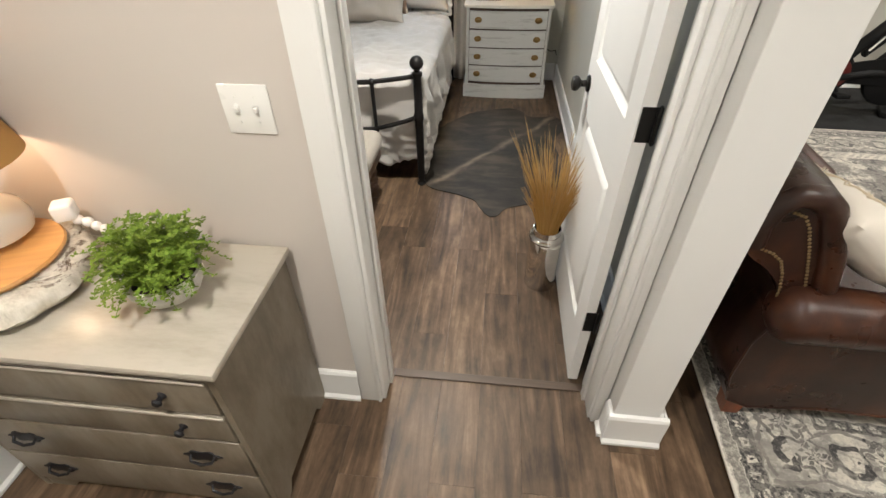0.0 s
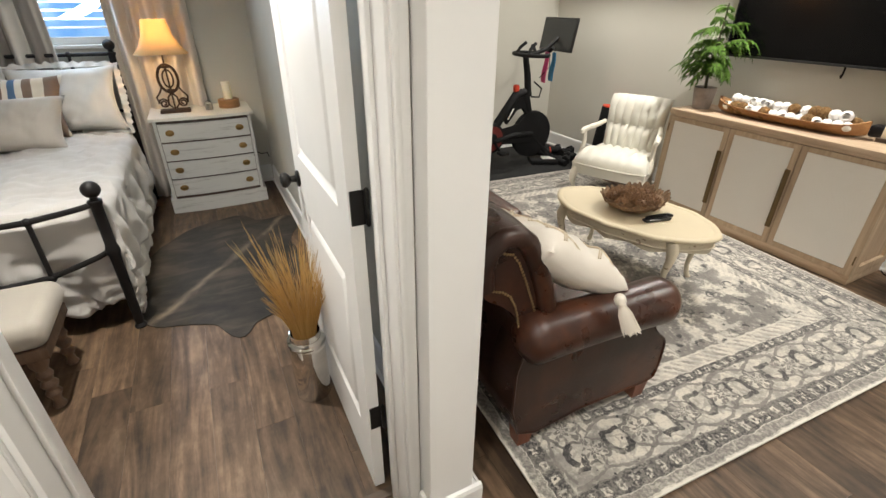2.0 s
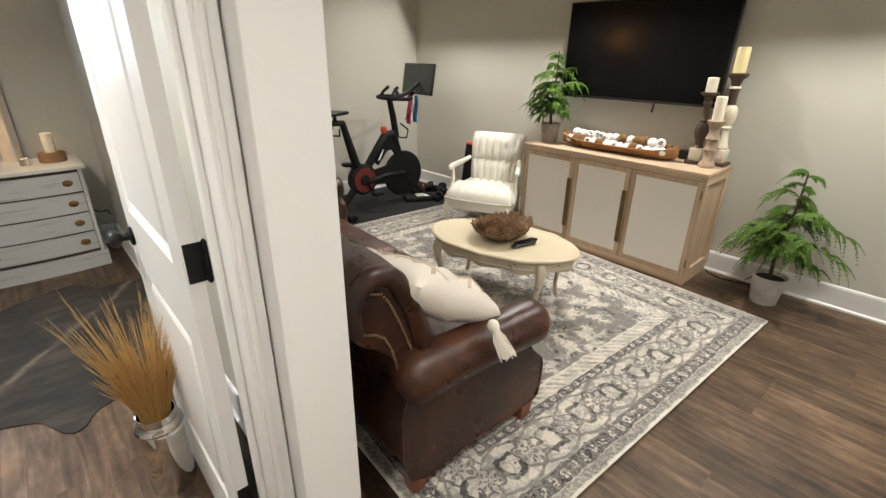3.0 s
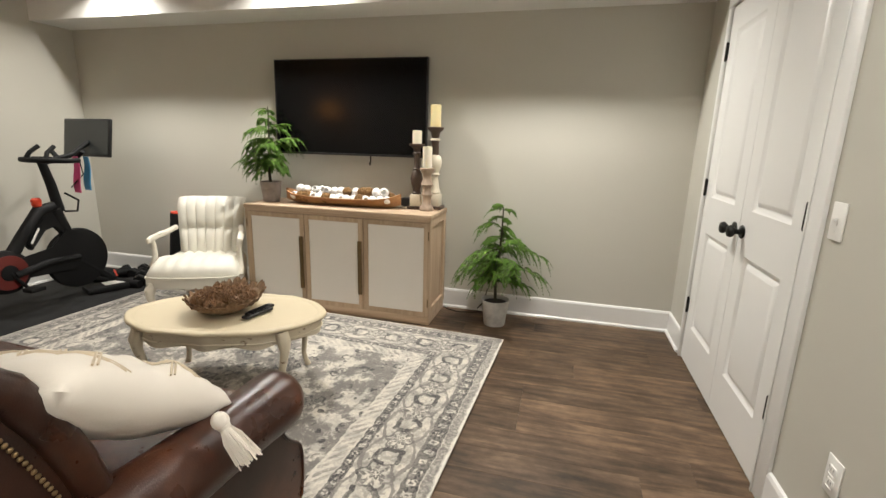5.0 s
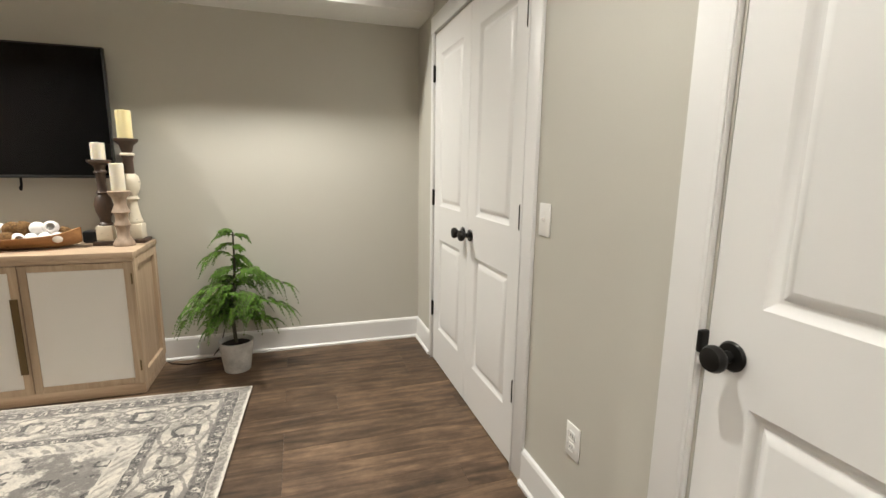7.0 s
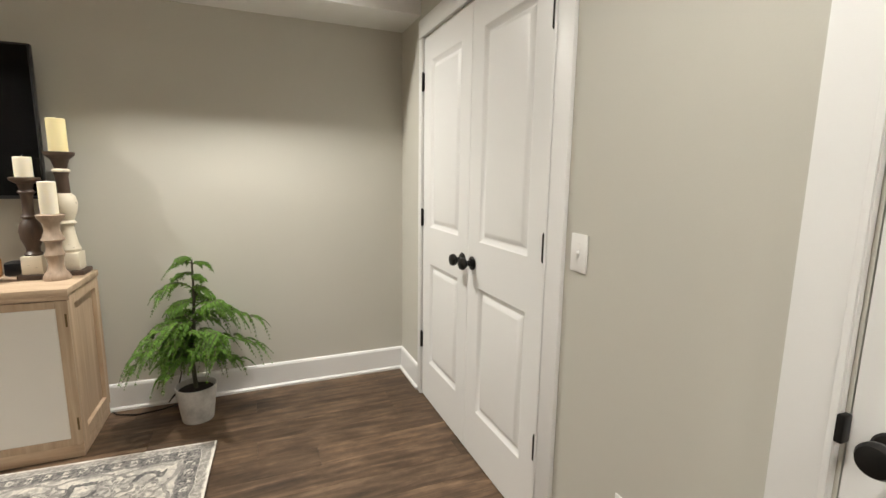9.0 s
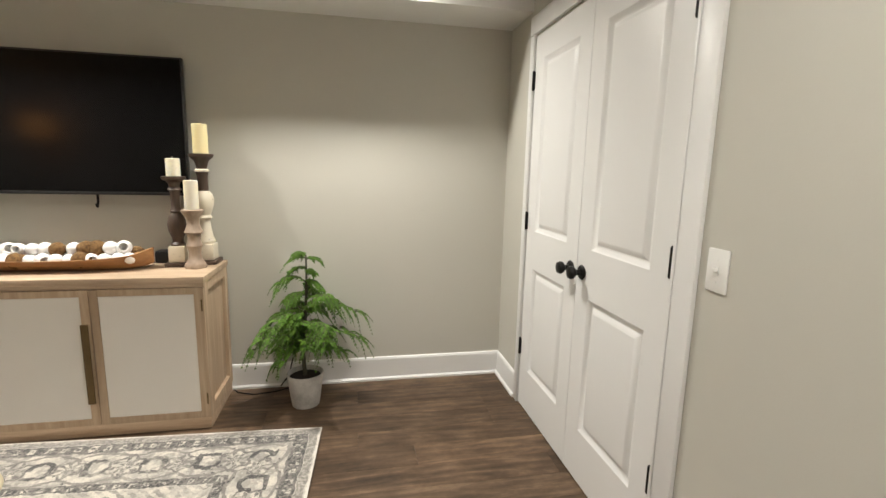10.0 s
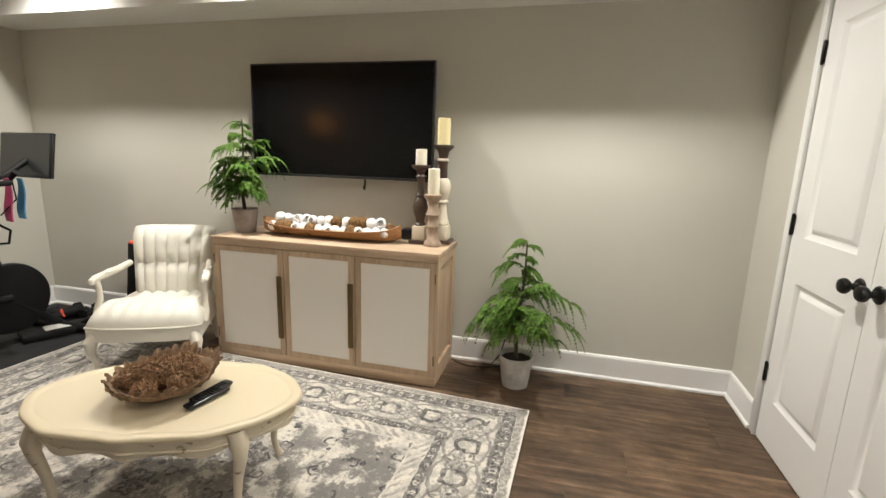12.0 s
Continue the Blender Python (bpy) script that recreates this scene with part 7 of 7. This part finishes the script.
# window, curtains, what is outside
w_ = tagged(thing("window_bedroom", pose(0, 0, 0), "white bedroom window with half-raised blind", "window"), kind="structure")
x0, x1, z0, z1 = WIN
bm = bmesh.new()
for a in ((x0, z0, x1, z0 + 0.05), (x0, z1 - 0.05, x1, z1), (x0, z0 + 0.0502, x0 + 0.05, z1 - 0.0502), (x1 - 0.05, z0 + 0.0502, x1, z1 - 0.0502), (x0 + 0.0502, 1.64, x1 - 0.0502, 1.68)):
    box(bm, a[0], N_Y + 0.05, a[1], a[2], N_Y + 0.10, a[3], 0.003, 1)
part("window_frame", bm, M_TRIM, w_)
pane = part("pane", new_box(x0 + 0.05, N_Y + 0.072, z0 + 0.05, x1 - 0.05, N_Y + 0.077, z1 - 0.05), glass("window_glass"), w_)
pane.visible_shadow = False
part("window_sill", new_box(x0 - 0.03, N_Y - 0.025, z0 - 0.025, x1 + 0.03, N_Y + 0.0495, z0 - 0.0005, 0.003, 1), M_TRIM, w_)
for i in range(14):
    z = 1.335 + 0.055 * i
    if z < z1 - 0.06:
        sl = part("slat", new_box(x0 + 0.052, -0.020, -0.0015, x1 - 0.052, 0.020, 0.0015), M_PLASTIC, w_)
        sl.matrix_basis = pose(0, N_Y + 0.032, z, 18, 0, 0)
n = Nodes("evening_sky_outside")
em = n.ramp(n.noise(1.5, 3), [(0.35, (0.10, 0.34, 0.75)), (0.6, (0.35, 0.60, 0.95))])
M_OUT = n.done((0.1, 0.2, 0.4), 1.0, None, Emission_Color=em, Emission_Strength=1.1)
bm = bmesh.new()
box(bm, -3.5, 7.0, 0.0, 2.5, 7.05, 4.5)
structure("backdrop", bm, M_OUT, "pale blue evening light outside the window", "sky")


def striped_curtain():
    n = Nodes("striped_curtain_cloth")
    x = n.sep()[0]
    f = n.math("FRACT", n.math("MULTIPLY", x, 5.2))
    m = n.ramp(f, [(0.42, 0.0), (0.47, 1.0)])
    n.bump(n.noise(300, 2), 0.3, 0.001)
    return n.done(n.mix(m, (0.30, 0.27, 0.245), (0.70, 0.66, 0.60)), 0.95)


M_CURT = striped_curtain()
M_SHEER = fabric("pale_curtain_cloth", (0.66, 0.60, 0.53), 700)


def curtain(xa, xb, seed, mat, label):
    bm = bmesh.new()
    n, k = 90, 14
    grid = []
    for j in range(k + 1):
        t = j / k
        row = []
        for i in range(n + 1):
            u = i / n
            x = xa + (xb - xa) * u
            y = 4.885 + 0.036 * math.sin(u * (xb - xa) * 60 + 0.8 * math.sin(3 * t + seed)) + 0.012 * math.sin(u * 23 + 2 * t)
            row.append(bm.verts.new((x + 0.010 * math.sin(2 * t + 7 * u), y, 0.02 + 2.26 * t)))
        grid.append(row)
    for a, b in zip(grid, grid[1:]):
        for i in range(n):
            bm.faces.new((a[i], a[i + 1], b[i + 1], b[i]))
    ob = single("curtain", bm, mat, label, "curtain", None, "window curtains", angle=80)
    ob.modifiers.new("thickness", "SOLIDIFY").thickness = 0.004


curtain(-1.22, -0.63, 1.0, M_CURT, "grey and cream striped curtain drawn open beside the window")
curtain(-0.285, 0.26, 2.0, M_SHEER, "pale curtain hanging behind the bedside lamp")
rod = thing("curtain_rod", pose(0, 4.885, 2.29), "thin black curtain rod above the bedroom window", "curtain rod")
part("pole", tube(bmesh.new(), [(-1.3, 0, 0), (0.34, 0, 0)], 0.011, 10), M_BLACK, rod)
for x in (-1.3, 0.34):
    part("finial", sphere(bmesh.new(), x, 0, 0, 0.022, 12, 8), M_BLACK, rod)
    part("bracket", new_box(x * 0.97 - 0.008, 0.0, -0.01, x * 0.97 + 0.008, 0.085, 0.01), M_BLACK, rod)

pic = thing("framed_picture", pose(-1.45, N_Y - 0.001, 1.45), "dark-framed picture with green and gold tones on the wall", "picture")
bm = bmesh.new()
for a in ((-0.18, -0.17, 0.18, -0.145), (-0.18, 0.145, 0.18, 0.17), (-0.18, -0.1448, -0.155, 0.1448), (0.155, -0.1448, 0.18, 0.1448)):
    box(bm, a[0], -0.022, a[1], a[2], 0.0, a[3], 0.003, 1)
part("frame", bm, M_DARKWOOD, pic)
n = Nodes("picture_colours")
part("canvas", new_box(-0.155, -0.012, -0.1448, 0.155, -0.004, 0.1448), n.done(n.ramp(n.noise(9, 4), [(0.3, (0.06, 0.10, 0.03)), (0.5, (0.22, 0.20, 0.08)), (0.7, (0.40, 0.30, 0.12))]), 0.7), pic)


def bench():
    b = thing("upholstered_bench", pose(-0.95, 2.58, 0.0), "cream upholstered bench with turned legs at the bed's foot", "bench")
    bm = new_box(-0.46, -0.20, 0.315, 0.46, 0.20, 0.435, 0.05, 4)
    part("seat", bm, M_BENCHCLOTH, b, "oatmeal cloth seat pad", angle=60)
    part("frame", new_box(-0.44, -0.18, 0.262, 0.44, 0.18, 0.314, 0.006), M_BENCHWOOD, b)
    for x in (-0.40, 0.385):
        for y in (-0.145, 0.145):
            bm = lathe(bmesh.new(), [(0.018, 0.0), (0.026, 0.012), (0.018, 0.03), (0.016, 0.05), (0.030, 0.08), (0.020, 0.10), (0.032, 0.125), (0.020, 0.15), (0.030, 0.175), (0.022, 0.20), (0.034, 0.23), (0.034, 0.2615)], 16, x, y)
            part("leg", bm, M_BENCHWOOD, b, "turned brown wooden leg")


M_BENCHCLOTH = fabric("oatmeal_bench_cloth", (0.37, 0.335, 0.285), 800)
M_BENCHWOOD = wood("brown_turned_wood", (0.07, 0.04, 0.025), (0.18, 0.11, 0.07), 1.2, 2, 0.5)
bench()


def hide_material():
    n = Nodes("brindled_cowhide")
    v = n.mapped((1.2, 3.4, 1), (0, 0, 0.25))
    f = n.math("ADD", n.math("MULTIPLY", n.noise(2.4, 7, 0.62, v, 0.8), 0.62), n.math("MULTIPLY", n.noise(2.6, 4), 0.38))
    col = n.ramp(f, [(0.38, (0.008, 0.0064, 0.005)), (0.50, (0.026, 0.0205, 0.0150)), (0.66, (0.082, 0.0640, 0.0450))])
    x, y, _ = n.sep()
    ridge = n.math("ABSOLUTE", n.math("ADD", n.math("SUBTRACT", n.math("MULTIPLY", x, 0.80), n.math("MULTIPLY", y, 0.60)), n.math("MULTIPLY", n.math("SUBTRACT", n.noise(3.5, 4), 0.5), 0.16)))
    broken = n.ramp(n.noise(4.5, 4), [(0.36, 0.10), (0.56, 0.95)])
    col = n.mix(n.math("MULTIPLY", n.ramp(ridge, [(0.0, 0.9), (0.035, 0.0)]), broken), col, (0.22, 0.175, 0.125))
    n.bump(n.noise(240, 4, 0.7, n.mapped((3, 1, 1))), 0.5, 0.002)
    return n.done(col, 0.65)


def cowhide():
    out = smooth_loop([(-0.42, -0.42), (-0.40, -0.10), (-0.46, 0.20), (-0.30, 0.55), (-0.06, 0.76), (0.20, 0.82), (0.30, 0.66), (0.52, 0.66), (0.56, 0.42), (0.46, 0.20), (0.50, -0.05), (0.44, -0.40), (0.30, -0.62),
                       (0.14, -0.70), (0.02, -0.80), (-0.08, -0.62), (-0.30, -0.54)], 4)
    bm = bmesh.new()
    pts = [(x + 0.02 * noise.noise(Vector((x * 8, y * 8, 1))), y + 0.02 * noise.noise(Vector((x * 8, y * 8, 5)))) for x, y in out]
    prism(bm, pts, 0.0008, 0.006)
    single("cowhide_rug", bm, hide_material(), "dark brindled cowhide rug on the bedroom floor", "rug", pose(0.12, 3.37, 0.0))


cowhide()
M_CHROME = metal("mirror_metal", (0.72, 0.69, 0.65), 0.07, 1.0, None, 0.0)
M_BEARD = leaf_material("dried_wheat_beard", (0.36, 0.22, 0.08), (0.60, 0.42, 0.20))
M_WHEAT = leaf_material("dried_wheat", (0.36, 0.19, 0.050), (0.62, 0.38, 0.13))


def wheat_vase():
    rng = random.Random(17)
    v = thing("metal_vase", pose(0.405, 2.045, 0.0), "mirror-bright metal cylinder vase holding dried wheat", "vase")
    part("cylinder", lathe(bmesh.new(), [(0.070, 0.0), (0.072, 0.004), (0.072, 0.268), (0.070, 0.271), (0.076, 0.274), (0.079, 0.282), (0.075, 0.291), (0.064, 0.296), (0.061, 0.300), (0.062, 0.330), (0.059, 0.331), (0.057, 0.30), (0.05, 0.22)], 40), M_CHROME, v)
    bm, fz = bmesh.new(), bmesh.new()
    for i in range(330):
        a = rng.uniform(0, 6.283)
        k = math.sqrt(rng.random())
        p0 = Vector((0.040 * k * math.cos(a), 0.040 * k * math.sin(a), 0.24))
        L = rng.uniform(0.26, 0.46) if i % 4 else rng.uniform(0.40, 0.54)
        o = (0.095 * k + 0.010) * L / 0.40
        q0 = p0 + Vector((0.010 * k * math.cos(a), 0.010 * k * math.sin(a), 0.10))
        p1 = q0 + Vector((0.42 * o * math.cos(a), 0.42 * o * math.sin(a), (L - 0.10) * 0.5))
        p2 = q0 + Vector((o * math.cos(a) + rng.uniform(-0.012, 0.012), o * math.sin(a) + rng.uniform(-0.012, 0.012), (L - 0.10) * (1 - 0.12 * k)))
        tube(bm, [p0, q0, p1, p2], [0.0014, 0.0013, 0.0011, 0.0005], 4)
        if i % 3 == 0:
            d = (p2 - p1).normalized()
            for j in range(6):
                c = p2 - d * 0.010 * j
                b = rng.uniform(0, 6.283)
                e = Vector((math.cos(b), math.sin(b), 0)) * 0.004 + d * rng.uniform(0.04, 0.09)
                tube(fz, [c, c + e], [0.0005, 0.0002], 3)
    tagged(part("dried_wheat", bm, M_WHEAT, v, "bundle of golden dried stalks"), kind="stuff")
    tagged(part("ear_fringe", fz, M_BEARD, v, "wispy bearded ears"), kind="stuff")


wheat_vase()
bm = tube(bmesh.new(), [(0.58, 4.93, 0.30), (0.62, 4.90, 0.28), (0.66, 4.82, 0.31), (0.665, 4.75, 0.29)], 0.004, 6)
single("power_cord", bm, M_MATTBLACK, "short black cord behind the nightstand", "cable")

# ---- floor planks ----
def plank_material():
    n = Nodes("dark_vinyl_plank")
    rnd = n.random()
    shift = n.comb(n.math("MULTIPLY", rnd, 51.0), n.math("MULTIPLY", rnd, 87.0), 0.0)
    v = n.mapped((8.0, 0.9, 1.0), loc=shift)
    g = n.noise(1.4, 5, 0.6, v, 2.4)
    rings = n.wave(0.9, n.mapped((7.0, 0.40, 1.0), loc=shift), 5.0, 2, 0.8)
    fine = n.noise(4.0, 5, 0.65, n.mapped((14.0, 1.8, 1.0), loc=shift))
    blot = n.noise(2.4, 6, 0.7, n.mapped((2.6, 1.5, 1.0), loc=shift))
    f = n.math("ADD", n.math("MULTIPLY", g, 0.40), n.math("ADD", n.math("MULTIPLY", fine, 0.16), n.math("MULTIPLY", blot, 0.44)))
    f = n.math("ADD", f, n.math("MULTIPLY", n.math("SUBTRACT", rings, 0.5), 0.035))
    col = n.ramp(f, [(0.36, (0.026, 0.0168, 0.0106)), (0.46, (0.070, 0.0440, 0.0268)), (0.54, (0.118, 0.0750, 0.0460)), (0.64, (0.200, 0.132, 0.084))])
    k = n.math("ADD", n.math("MULTIPLY", rnd, 0.62), 0.70)
    col = n.mix(1.0, col, n.comb(k, n.math("MULTIPLY", k, 0.985), n.math("MULTIPLY", k, 0.97)), "MULTIPLY")
    grey = n.math("MULTIPLY", n.math("FRACT", n.math("MULTIPLY", rnd, 7.3)), 0.30)
    col = n.mix(grey, col, n.mix(1.0, col, (1.25, 1.30, 1.32), "MULTIPLY"))
    streak = n.ramp(n.noise(1.0, 4, 0.55, n.mapped((9.0, 1.5, 1.0), loc=shift), 0.8), [(0.30, 0.42), (0.44, 0.0)])
    col = n.mix(streak, col, (0.016, 0.0105, 0.0070))
    n.bump(n.math("ADD", fine, g), 0.3, 0.0013)
    return n.done(col, n.ramp(fine, [(0.3, 0.38), (0.7, 0.56)]), None, Specular_IOR_Level=0.35)


M_PLANK = plank_material()
PW, PL = 0.152, 1.22
floor_ob = bpy.data.objects["floor"]
plank_meshes = {}


def plank(x, y0, y1, w=PW):
    """One plank with eased edges, its mesh shared with all of the same length."""
    L = round(y1 - y0, 3)
    key = (L, round(w, 3))
    if key not in plank_meshes:
        bm = bmesh.new()
        e, t = 0.0007, 0.012
        rows = []
        for d, z in ((0.0002, -t), (0.0002, -e), (e, 0.0)):
            rows.append([(d, d, z), (w - d, d, z), (w - d, L - d, z), (d, L - d, z)])
        sweep(bm, rows)
        plank_meshes[key] = finish("plank", bm, M_PLANK, False)
    ob = new("plank", plank_meshes[key])
    ob.parent = floor_ob
    ob.matrix_basis = pose(x, y0, 0.0)


rng = random.Random(12)
x = -1.98
while x < TV_X - 0.01:
    w = min(PW, TV_X - x)
    lo = S_Y - 0.13 if x > -1.42 else BB_Y
    y = lo - rng.choice((0.15, 0.42, 0.66, 0.88, 1.05))
    while y < N_Y:
        a, b = max(y, lo), min(y + PL, N_Y)
        if b - a > 0.03:
            plank(x, a, b, w)
        y += PL
    x += PW
